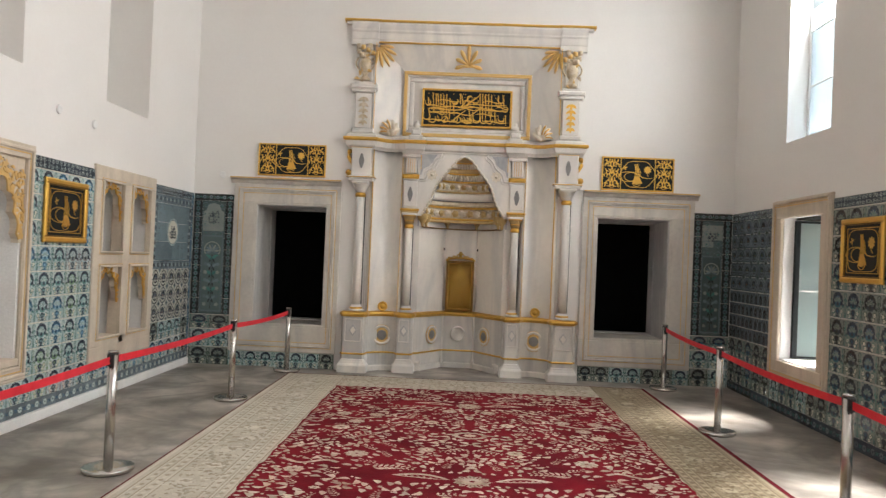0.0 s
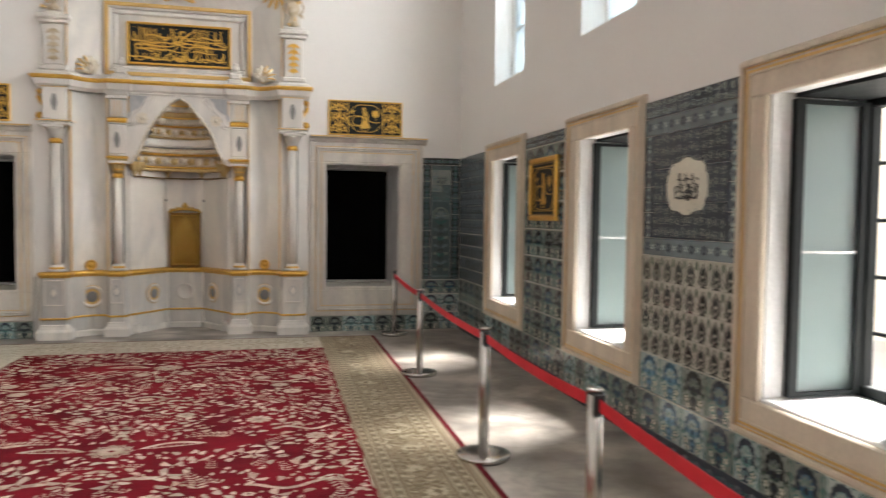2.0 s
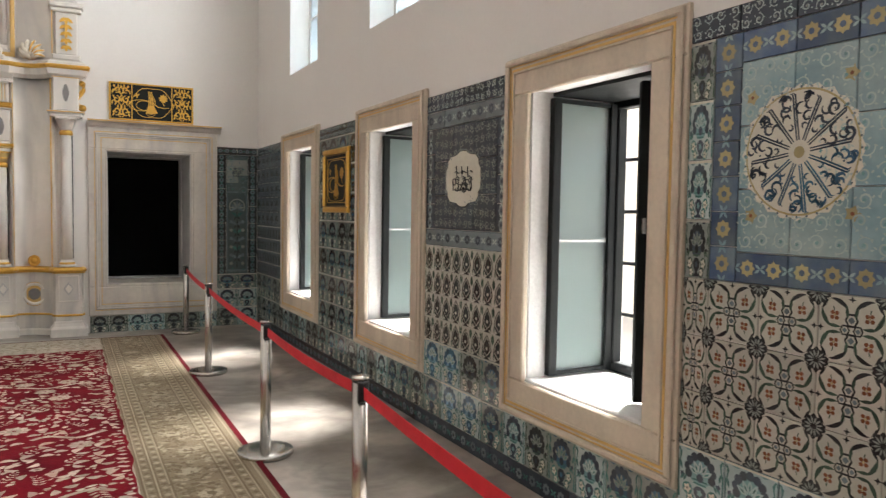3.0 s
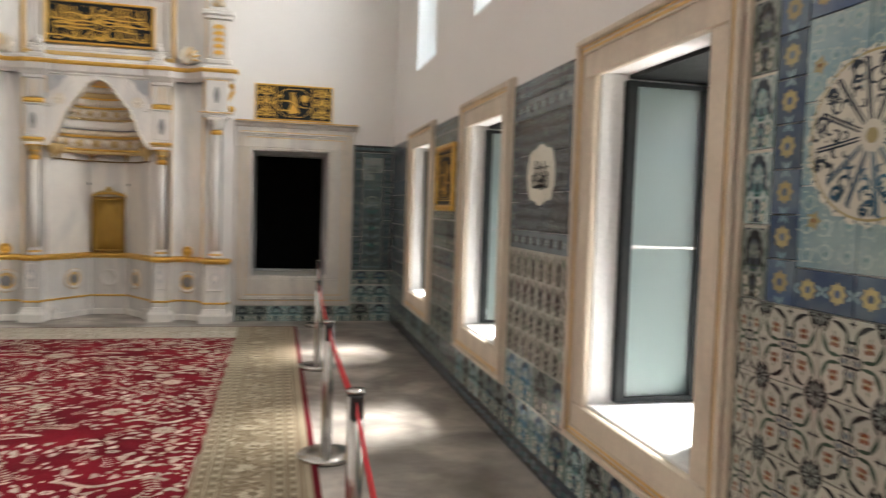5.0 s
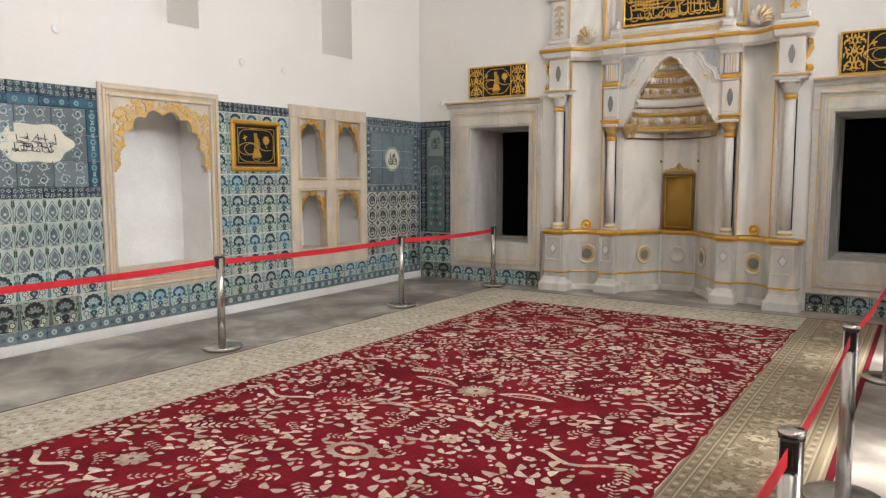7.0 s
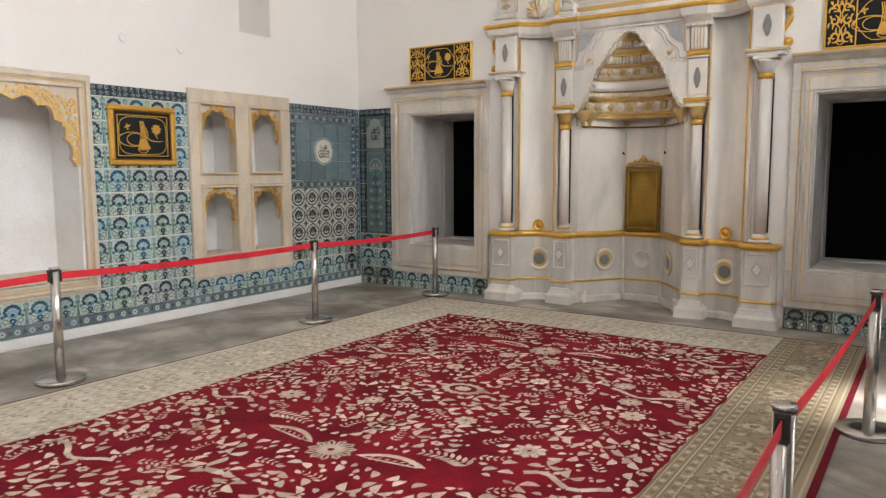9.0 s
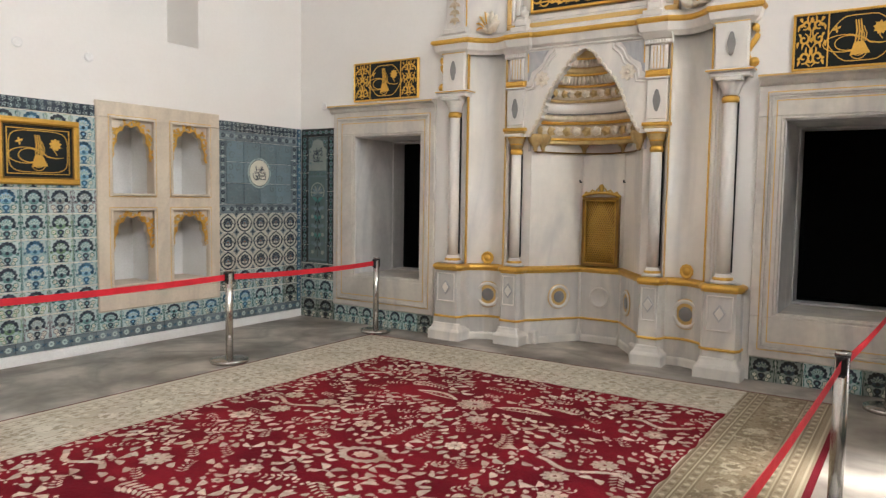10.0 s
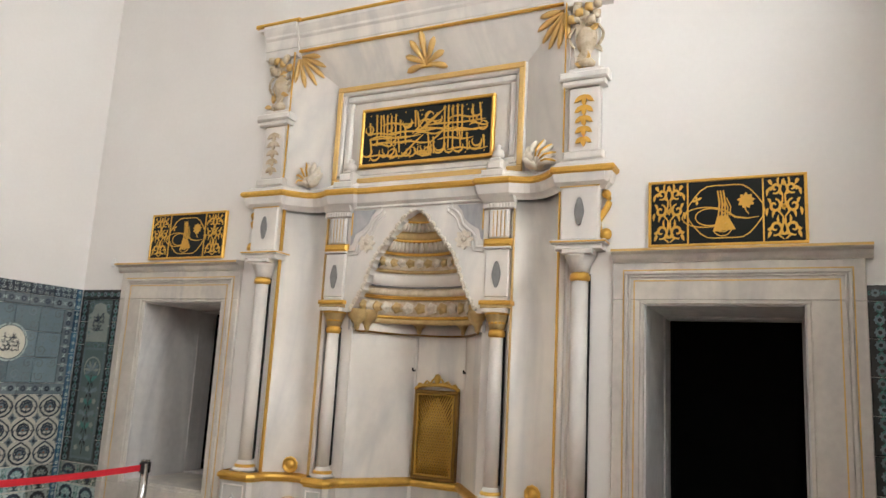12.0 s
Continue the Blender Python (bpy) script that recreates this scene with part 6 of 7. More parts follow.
# border stripes and their small motifs
bs = Shape()
def stripe(x0, x1, m, y0=RUG_Y0 + 0.02, y1=RUG_Y1 - 0.02, h=0.0):
    bs.add([(x0, y0, 0.0100 + h), (x1, y0, 0.0100 + h), (x1, y1, 0.0100 + h), (x0, y1, 0.0100 + h)], [(0, 1, 2, 3)], m)
LINES = ((0.0, 0.014, "dark"), (0.02, 0.028, "light"), (0.10, 0.108, "dark"), (0.116, 0.126, "light"), (0.134, 0.142, "dark"), (0.215, 0.223, "light"), (0.232, 0.244, "dark"),
         (0.66, 0.672, "dark"), (0.68, 0.69, "light"), (0.775, 0.783, "light"), (0.792, 0.804, "dark"), (0.885, 0.893, "light"), (0.90, 0.915, "dark"), (0.965, 0.985, "light"))
for f0, f1, m in LINES:
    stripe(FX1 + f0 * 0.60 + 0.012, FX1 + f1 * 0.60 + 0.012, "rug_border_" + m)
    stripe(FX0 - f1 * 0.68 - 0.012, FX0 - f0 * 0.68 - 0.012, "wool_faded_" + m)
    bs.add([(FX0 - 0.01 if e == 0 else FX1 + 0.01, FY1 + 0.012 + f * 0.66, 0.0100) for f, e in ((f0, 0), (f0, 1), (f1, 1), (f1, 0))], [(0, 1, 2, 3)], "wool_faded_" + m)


def woven(pts, m):
    bs.add([(a, b, 0.0106 + rr.uniform(0, 0.0006)) for a, b in pts], [list(range(len(pts)))], m)


def border_motif(x, y, size, wool):
    """One small flower, leaf or bud of the border."""
    m = wool + rr.choice(("_light", "_dark", "_dark"))
    k = rr.random()
    if k < 0.3:
        woven(disc_pts(x, y, size * 0.55, 12, 6, 0.2, 0.8), m)
        woven(disc_pts(x, y, size * 0.2, 6), wool)
    elif k < 0.8:
        woven(leaf_pts(x, y, size * 1.5, size * 0.5, rr.uniform(0, 360), 4, rr.choice((-0.2, 0.2))), m)
    else:
        woven(disc_pts(x, y, size * 0.3, 6), m)


def border_run(across, along0, along1, wool):
    """Fills a border strip with a main band of scattered flowers and narrow guard bands of even buds."""
    for k in range(int((along1 - along0) * 190)):
        t = rr.uniform(along0, along1)
        border_motif(*across(rr.uniform(0.26, 0.645), t), rr.uniform(0.018, 0.052), wool)
    n = int((along1 - along0) / 0.05)
    for k in range(n):
        t = along0 + (k + 0.5) * (along1 - along0) / n
        for f, size in ((0.065, 0.030), (0.18, 0.032), (0.73, 0.034), (0.845, 0.030)):
            p = across(f, t + rr.uniform(-0.006, 0.006))
            woven(disc_pts(*p, size * 0.55, 8, 4, 0.2, 1.0), wool + ("_light" if k % 2 else "_dark"))
    # large pale palmettes that ride the middle of the main band
    n = int((along1 - along0) / 0.36)
    for k in range(n):
        p = across(0.45 + (0.05 if k % 2 else -0.05), along0 + (k + 0.5) * (along1 - along0) / n)
        woven(disc_pts(*p, 0.062, 20, 10, 0.14, 0.9), wool + "_light")
        woven(disc_pts(*p, 0.034, 12, 6, 0.15), wool + "_dark")


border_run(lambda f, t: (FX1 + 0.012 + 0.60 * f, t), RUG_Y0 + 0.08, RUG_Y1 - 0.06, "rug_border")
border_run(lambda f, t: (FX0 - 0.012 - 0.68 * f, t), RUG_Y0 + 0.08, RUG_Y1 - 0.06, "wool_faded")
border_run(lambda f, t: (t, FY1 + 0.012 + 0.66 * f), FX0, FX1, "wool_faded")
tagged(part("border_pattern", bs, rug, "beige and brown striped border pattern"), kind="stuff")


# ---- glazed tiles: one mesh a pattern, each tile an object on its wall ----
TT = 0.012


def slab(w, h, ground):
    s = Shape().box(0.0018, w - 0.0018, -TT, 0.0, 0.0018, h - 0.0018, ground, 0.0022)
    return s


def tile_fan(w, h, ground, fan, heart, stem, half=False):
    """A vase with a domed flower ringed by dark lobes, white daisies beside it and stems along the edges."""
    s, y = slab(w, h, ground), -TT - 0.0005
    def P(pts):
        if half:
            return [(min(max((a - 0.5) * 2, 0.02), 0.98) * w, b * h) for a, b in pts]
        return [(a * w, b * h) for a, b in pts]
    flat(s, P(disc_pts(0.5, 0.62, 0.27, 20, 0, 0, 0.95)), y, heart)
    for k in range(9):
        a = radians(-22 + k * 224 / 8)
        flat(s, P(disc_pts(0.5 + 0.27 * math.cos(a), 0.62 + 0.255 * math.sin(a), 0.080, 9)), y - 0.0002, fan)
    for k in range(5):
        a = 30 + k * 30
        flat(s, P(leaf_pts(0.5 + 0.06 * math.cos(radians(a)), 0.52 + 0.06 * math.sin(radians(a)), 0.23, 0.085, a, 4)), y - 0.0003, ground)
        flat(s, P(leaf_pts(0.5 + 0.10 * math.cos(radians(a)), 0.52 + 0.10 * math.sin(radians(a)), 0.13, 0.035, a, 3)), y - 0.0005, stem)
    flat(s, P(disc_pts(0.5, 0.50, 0.075, 12)), y - 0.0006, fan)
    for b0, wd in ((0.44, 0.055), (0.38, 0.045)):
        flat(s, P([(0.5 - wd * 3.4, b0), (0.5 + wd * 3.4, b0), (0.5 + wd * 2.6, b0 + 0.028), (0.5 - wd * 2.6, b0 + 0.028)]), y - 0.0004, stem)
    flat(s, P([(0.37, 0.03), (0.63, 0.03), (0.60, 0.075), (0.54, 0.10), (0.62, 0.19), (0.64, 0.28), (0.56, 0.35), (0.44, 0.35), (0.36, 0.28), (0.38, 0.19), (0.46, 0.10), (0.40, 0.075)]), y, fan)
    flat(s, P(disc_pts(0.5, 0.235, 0.055, 10, 5, 0.2)), y - 0.0003, heart)
    for sg in (-1, 1):
        for u, v, r in ((0.27, 0.25, 0.072), (0.20, 0.10, 0.060)):
            flat(s, P(disc_pts(0.5 + sg * u, v, r * 1.55, 10)), y, stem)
            flat(s, P(disc_pts(0.5 + sg * u, v, r, 20, 5, 0.28)), y - 0.0003, "glaze_cream")
            flat(s, P(disc_pts(0.5 + sg * u, v, r * 0.3, 6)), y - 0.0006, fan)
        x = 0.5 + sg * 0.485
        ribbon_pts = [(x, 0.02), (x - sg * 0.055, 0.06), (x - sg * 0.028, 0.35), (x - sg * 0.032, 0.62), (x - sg * 0.085, 0.86), (x - sg * 0.04, 0.93), (x, 0.93)]
        flat(s, P(ribbon_pts), y, stem)
        flat(s, P(leaf_pts(x - sg * 0.05, 0.36, 0.17, 0.055, 90 + sg * 38, 4)), y - 0.0002, stem)
        flat(s, P(leaf_pts(x - sg * 0.02, 0.68, 0.24, 0.04, 90, 4)), y - 0.0003, ground)
        flat(s, P(disc_pts(0.5 + sg * 0.385, 0.47, 0.048, 10, 5, 0.25)), y - 0.0002, fan)
        flat(s, P(leaf_pts(0.5 + sg * 0.36, 0.36, 0.15, 0.05, 90 + sg * 30, 4)), y - 0.0002, stem)
        flat(s, P(leaf_pts(0.5 + sg * 0.40, 0.55, 0.17, 0.05, 90 - sg * 12, 4)), y - 0.0002, stem)
        flat(s, P(leaf_pts(x - sg * 0.30, 0.95, 0.16, 0.05, 90 - sg * 90, 4)), y, heart)
    flat(s, P([(0.01, 0.955), (0.99, 0.955), (0.99, 0.99), (0.01, 0.99)]), y - 0.0007, "glaze_bone" if ground == "glaze_mist" else "glaze_cream")
    return s.mesh("tile_fan")


def tile_ogee(w, h, ground, line, fill, big=False):
    s, y = slab(w, h, ground), -TT - 0.0005
    def P(pts):
        return [(a * w, b * h) for a, b in pts]
    if big:
        def ogive(k, lift=0.0):
            half_pts = [(0.0, -0.5), (0.22, -0.43), (0.40, -0.25), (0.48, -0.02), (0.42, 0.18), (0.22, 0.36), (0.0, 0.5)]
            pts = [(0.5 + a * k, 0.5 + lift + b * k) for a, b in half_pts]
            return pts + [(1 - a, b) for a, b in pts[-2:0:-1]]
        flat(s, P(ogive(1.0)), y, line)
        flat(s, P(ogive(0.84)), y - 0.0002, ground)
        flat(s, P(disc_pts(0.5, 0.49, 0.27, 24, 8, 0.07, 1.1)), y - 0.0004, line)
        flat(s, P(disc_pts(0.5, 0.49, 0.19, 24, 8, 0.07, 1.1)), y - 0.0006, ground)
        for k in range(7):
            a = radians(-15 + k * 35)
            flat(s, P(disc_pts(0.5 + 0.14 * math.cos(a), 0.50 + 0.14 * math.sin(a), 0.058, 8)), y - 0.0008, line)
        flat(s, P(disc_pts(0.5, 0.49, 0.11, 14, 7, 0.12)), y - 0.0010, fill)
        flat(s, P(disc_pts(0.5, 0.48, 0.045, 8)), y - 0.0012, "glaze_rust")
        flat(s, P(leaf_pts(0.5, 0.40, 0.22, 0.05, 270, 4)), y - 0.0010, line)
        for sg in (-1, 1):
            for an, b0 in ((58, 0.30), (-52, 0.62)):
                flat(s, P(leaf_pts(0.5 + sg * 0.375, b0 + 0.06, 0.17, 0.05, 90 + sg * (90 - an) * 0.4, 4)), y - 0.0007, line)
        for cx in (0.0, 1.0):
            for cy in (0.0, 1.0):
                flat(s, P([(cx, cy), (abs(cx - 0.20), cy), (abs(cx - 0.09), abs(cy - 0.08)), (cx, abs(cy - 0.24))]), y, fill)
                flat(s, P([(cx, cy), (abs(cx - 0.08), cy), (cx, abs(cy - 0.10))]), y - 0.0003, line)
        return s.mesh("tile_ogee")
    for cx in (0.25, 0.75):
        flat(s, P([(cx - 0.21, 0.34), (cx - 0.17, 0.62), (cx, 0.92), (cx + 0.17, 0.62), (cx + 0.21, 0.34), (cx + 0.12, 0.12), (cx, 0.06), (cx - 0.12, 0.12)]), y, line)
        flat(s, P([(cx - 0.172, 0.35), (cx - 0.135, 0.61), (cx, 0.85), (cx + 0.135, 0.61), (cx + 0.172, 0.35), (cx, 0.10)]), y - 0.0003, ground)
        flat(s, P([(cx - 0.140, 0.36), (cx - 0.108, 0.60), (cx, 0.79), (cx + 0.108, 0.60), (cx + 0.140, 0.36), (cx, 0.15)]), y - 0.0005, line)
        flat(s, P(disc_pts(cx, 0.40, 0.050, 12, 6, 0.18, 1.25)), y - 0.0008, ground)
        flat(s, P(leaf_pts(cx, 0.16, 0.60, 0.022, 90, 4)), y - 0.0007, fill)
    for cx in (0.0, 0.5, 1.0):
        a, b = max(cx - 0.06, 0.005), min(cx + 0.06, 0.995)
        flat(s, P([(a, 0.70), ((a + b) / 2, 0.58), (b, 0.70), (b, 0.86), ((a + b) / 2, 0.98), (a, 0.86)]), y, fill)
    for cx in (0.08, 0.42, 0.58, 0.92):
        flat(s, P(leaf_pts(cx, 0.03, 0.30, 0.05, 90, 4, 0.1)), y - 0.0001, fill)
    for cx in (0.25, 0.75):
        flat(s, P([(cx - 0.14, 0.005), (cx + 0.14, 0.005), (cx + 0.05, 0.08), (cx - 0.05, 0.08)]), y - 0.0001, line)
    flat(s, P([(0.01, 0.955), (0.99, 0.955), (0.99, 0.99), (0.01, 0.99)]), y - 0.0004, "glaze_bone")
    return s.mesh("tile_ogee")


def tile_lattice(w, h):
    """Rosettes on the corners, a lobed quatrefoil in the middle, four rust flowers ringed by dark leaves."""
    s, y = slab(w, h, "glaze_bone"), -TT - 0.0005
    def P(pts):
        return [(a * w, b * h) for a, b in pts]
    for cx, cy, r in ((0.5, 0.645, 0.095), (0.5, 0.355, 0.095), (0.405, 0.50, 0.072), (0.595, 0.50, 0.072)):
        flat(s, P(disc_pts(cx, cy, r, 12, 6, 0.06, 1.12)), y, "glaze_black")
        flat(s, P(disc_pts(cx, cy, r * 0.68, 12, 6, 0.10, 1.12)), y - 0.0003, "glaze_bone")
        flat(s, P(disc_pts(cx, cy, r * 0.48, 8, 4, 0.15)), y - 0.0006, "glaze_grey")
    for sx in (0, 1):
        for sy in (0, 1):
            def c(pts):
                return P([(1 - a if sx else a, 1 - b if sy else b) for a, b in pts])
            flat(s, c([(0.0, 0.0)] + [(0.175 * (1 + 0.12 * math.sin(t * 9)) * math.cos(t), 0.175 * (1 + 0.12 * math.sin(t * 9)) * math.sin(t)) for t in (math.pi / 2 * k / 12 for k in range(13))]), y, "glaze_black")
            for a in (15, 45, 75):
                flat(s, c(leaf_pts(0.035 * math.cos(radians(a)), 0.035 * math.sin(radians(a)), 0.12, 0.03, a, 3)), y - 0.0003, "glaze_mist")
            # crescent leaves that ring the flower
            for mid, span, wd, ink in ((150, 105, 0.052, "glaze_green"), (-60, 105, 0.052, "glaze_black"), (95, 70, 0.040, "glaze_green"), (-8, 75, 0.040, "glaze_green"), (215, 60, 0.034, "glaze_black")):
                ring_pts = []
                for e in range(9):
                    a = radians(mid - span / 2 + span * e / 8)
                    ring_pts.append((0.255 + 0.205 * math.cos(a), 0.265 + 0.215 * math.sin(a)))
                for e in range(7, 0, -1):
                    a = radians(mid - span / 2 + span * e / 8)
                    r = 1 - wd / 0.205 * math.sin(math.pi * e / 8) * 1.25
                    ring_pts.append((0.255 + 0.205 * r * math.cos(a), 0.265 + 0.215 * r * math.sin(a)))
                flat(s, c(ring_pts), y - 0.0001, ink)
            # the small rust flower
            for dx, dy in ((-0.035, 0.035), (0.035, 0.04), (0.035, -0.03), (-0.03, -0.035)):
                flat(s, c(disc_pts(0.25 + dx, 0.30 + dy, 0.034, 6)), y - 0.0002, "glaze_rust")
            flat(s, c(disc_pts(0.252, 0.302, 0.020, 6)), y - 0.0004, "glaze_yellow")
            flat(s, c(leaf_pts(0.25, 0.25, 0.09, 0.02, 255, 3)), y - 0.0002, "glaze_green")
    for cx, cy in ((0.5, 0.06), (0.5, 0.94), (0.05, 0.5), (0.95, 0.5)):
        flat(s, P(disc_pts(cx, cy, 0.04, 8, 4, 0.45)), y - 0.0002, "glaze_black")
    return s.mesh("tile_lattice")


def tile_scroll(w, h, ground, line, spot, seed, n=4):
    r = random.Random(seed)
    s, y = slab(w, h, ground), -TT - 0.0004
    m = min(w, h)
    nx = max(1, round(w / m * math.sqrt(n)))
    ny = max(1, round(h / m * math.sqrt(n)))
    for ix in range(nx):
        for iy in range(ny):
            cx, cy = w * (ix + 0.5 + r.uniform(-0.12, 0.12)) / nx, h * (iy + 0.5 + r.uniform(-0.12, 0.12)) / ny
            q = min(w / nx, h / ny) * 0.40
            a, sg = r.uniform(0, 360), (-1) ** (ix + iy)
            ribbon(s, arc_pts(cx, cy, q, a, a + sg * 430, 16, q * 0.2), [q * (0.09 + 0.13 * math.sin(math.pi * j / 16)) for j in range(17)], y - 0.0002, y + 0.0003, line)
            for j in range(5):
                b = a + sg * 75 * j
                px, py = cx + q * 0.86 * math.cos(radians(b)), cy + q * 0.86 * math.sin(radians(b))
                px, py = min(max(px, 0.012), w - 0.012), min(max(py, 0.012), h - 0.012)
                flat(s, leaf_pts(px, py, min(q * 0.5, 0.034), q * 0.24, b + sg * 50, 3), y - 0.0003, line)
            flat(s, disc_pts(cx, cy, q * 0.22, 10, 5, 0.2), y - 0.0004, spot)
    return s.mesh("tile_scroll")


def tile_chain(w, h, ground, spot, line, n=1):
    """A border tile: a row of round flowers joined by small leaves."""
    s, y = slab(w, h, ground), -TT - 0.0004
    along = w >= h
    for k in range(n):
        t = (k + 0.5) / n
        cx, cy = (w * t, h / 2) if along else (w / 2, h * t)
        q = min(w, h) * 0.25
        flat(s, disc_pts(cx, cy, q, 16, 8, 0.14), y, spot)
        flat(s, disc_pts(cx, cy, q * 0.4, 8), y - 0.0002, ground)
        for sg in (-1, 1):
            px, py = (cx + sg * w / n * 0.5, cy) if along else (cx, cy + sg * h / n * 0.5)
            for o in (35, -35):
                ang = (180 if sg > 0 else 0) + o if along else (270 if sg > 0 else 90) + o
                flat(s, leaf_pts(px, py, q * 1.0, q * 0.4, ang, 3), y - 0.0001, line)
    return s.mesh("tile_chain")


FANS = {}
def fan_mesh(w, h, key, half=False):
    k = (round(w, 3), round(h, 3), key, half)
    if k not in FANS:
        # on the east wall, dusk and deep hold its shade in their ground colour
        cols = {"blue": ("glaze_pale", "glaze_cobalt", "glaze_sky", "glaze_teal"), "teal": ("glaze_pale", "glaze_navy", "glaze_turquoise", "glaze_teal"),
                "turq": ("glaze_pale", "glaze_cobalt", "glaze_sky", "glaze_turquoise"), "leaf": ("glaze_pale", "glaze_navy", "glaze_leaf", "glaze_leaf"), "plum": ("glaze_pale", "glaze_navy", "glaze_mist", "glaze_plum"), "navy": ("glaze_pale", "glaze_navy", "glaze_turquoise", "glaze_teal"), "dusk": ("glaze_mist", "glaze_black", "glaze_navy", "glaze_green"), "deep": ("glaze_mist", "glaze_navy", "glaze_cobalt", "glaze_teal")}[key]
        FANS[k] = tile_fan(w, h, *cols, half)
    return FANS[k]


MESHES = {}
def cached(key, make):
    if key not in MESHES:
        MESHES[key] = make()
    return MESHES[key]


tr = random.Random(77)


def lay(wall, side, fixed, a0, a1, z0, z1, cols, rows, pick):
    """Lays cols x rows tiles on a wall between a0..a1 (along the wall, ascending) and z0..z1."""
    w, h = (a1 - a0) / cols, (z1 - z0) / rows
    for i in range(cols):
        for j in range(rows):
            me = pick(w, h, i, j)
            if me is None:
                continue
            a = a0 + i * w
            if side is EAST:
                o = (fixed - 0.001, a1 - i * w, z0 + j * h)
            elif side is WEST:
                o = (fixed + 0.001, a, z0 + j * h)
            else:
                o = (a, fixed - 0.001, z0 + j * h)
            t = new("tile", me)
            t.parent = wall
            t.matrix_local = local(o, *side) @ Matrix.Rotation(radians(tr.uniform(-0.25, 0.25)), 4, "Z")


def fans(*keys):
    return lambda w, h, i, j: fan_mesh(w, h, tr.choice(keys))


def ogees(line, fill, ground="glaze_white", big=False):
    return lambda w, h, i, j: cached(("ogee", round(w, 3), round(h, 3), line, fill, ground, big), lambda: tile_ogee(w, h, ground, line, fill, big))


def scrolls(ground, line, spot, n=4):
    return lambda w, h, i, j: cached(("scroll", round(w, 3), round(h, 3), ground, line, spot, (i * 3 + j) % 4), lambda: tile_scroll(w, h, ground, line, spot, (i * 3 + j) % 4, n))


def chains(ground, spot, line, n=1):
    return lambda w, h, i, j: cached(("chain", round(w, 3), round(h, 3), ground, spot, line, n), lambda: tile_chain(w, h, ground, spot, line, n))


lattice = lambda w, h, i, j: cached(("lattice", round(w, 3), round(h, 3)), lambda: tile_lattice(w, h))
base_band = chains("glaze_navy", "glaze_grey", "glaze_white", 2)
top_band = scrolls("glaze_navy", "glaze_pale", "glaze_mist", 3)

# west wall
W_ARGS = (wall_left, WEST, XL)
lay(*W_ARGS, 6.01, 6.118, 0.185, 2.09, 1, 9, lambda w, h, i, j: fan_mesh(w, h, tr.choice(("teal", "navy", "blue")), True))
lay(*W_ARGS, 6.118, 6.99, 0.185, 2.09, 4, 9, fans("teal", "blue", "teal", "navy", "plum", "turq", "leaf"))
lay(*W_ARGS, 6.01, 6.99, 2.09, TILE_TOP, 4, 1, top_band)
lay(*W_ARGS, 3.72, 9.52, 0.085, 0.185, 25, 1, chains("glaze_grey", "glaze_white", "glaze_cobalt", 2))
lay(*W_ARGS, 6.99, 8.33, 0.185, 0.35, 6, 1, fans("blue", "blue", "turq", "navy"))
lay(*W_ARGS, 4.72, 6.01, 0.185, 0.38, 6, 1, fans("blue", "teal", "navy"))
lay(*W_ARGS, 3.72, 4.72, 0.185, 0.66, 4, 2, fans("navy", "teal", "dusk"))
lay(*W_ARGS, 3.72, 4.72, 0.66, 1.25, 4, 3, ogees("glaze_grey", "glaze_green", "glaze_white"))
lay(*W_ARGS, 3.72, 4.72, 1.25, 1.34, 4, 1, top_band)
lay(*W_ARGS, 3.72, 4.61, 1.34, 2.00, 3, 3, scrolls("glaze_grey", "glaze_white", "glaze_cobalt", 3))
lay(*W_ARGS, 4.61, 4.72, 1.34, 2.00, 1, 3, chains("glaze_cobalt", "glaze_turquoise", "glaze_white", 2))
lay(*W_ARGS, 3.72, 4.72, 2.00, 2.09, 4, 1, chains("glaze_cobalt", "glaze_turquoise", "glaze_teal", 2))
lay(*W_ARGS, 3.72, 4.72, 2.09, TILE_TOP, 4, 1, top_band)
lay(*W_ARGS, 8.33, 9.46, 0.185, 0.62, 5, 2, fans("navy", "teal", "dusk", "blue"))
lay(*W_ARGS, 8.33, 9.46, 0.62, 1.22, 5, 3, ogees("glaze_navy", "glaze_grey", "glaze_bone", True))
lay(*W_ARGS, 8.33, 9.46, 1.22, 1.32, 5, 1, chains("glaze_grey", "glaze_navy", "glaze_white", 2))
lay(*W_ARGS, 8.43, 9.36, 1.32, 1.99, 4, 3, lambda w, h, i, j: cached(("plain", round(w, 3), round(h, 3), (i + j) % 3), lambda: tile_scroll(w, h, "glaze_slate", "glaze_grey", "glaze_grey", i + j, 4)))
lay(*W_ARGS, 8.33, 8.43, 1.32, 1.99, 1, 4, chains("glaze_grey", "glaze_navy", "glaze_white", 2))
lay(*W_ARGS, 9.36, 9.46, 1.32, 1.99, 1, 4, chains("glaze_grey", "glaze_navy", "glaze_white", 2))
lay(*W_ARGS, 8.33, 9.46, 1.99, 2.09, 5, 1, chains("glaze_grey", "glaze_navy", "glaze_white", 2))
lay(*W_ARGS, 8.33, 9.46, 2.09, TILE_TOP, 5, 1, top_band)
lay(*W_ARGS, 9.46, 9.52, 0.185, TILE_TOP, 1, 10, chains("glaze_cobalt", "glaze_white", "glaze_turquoise", 3))

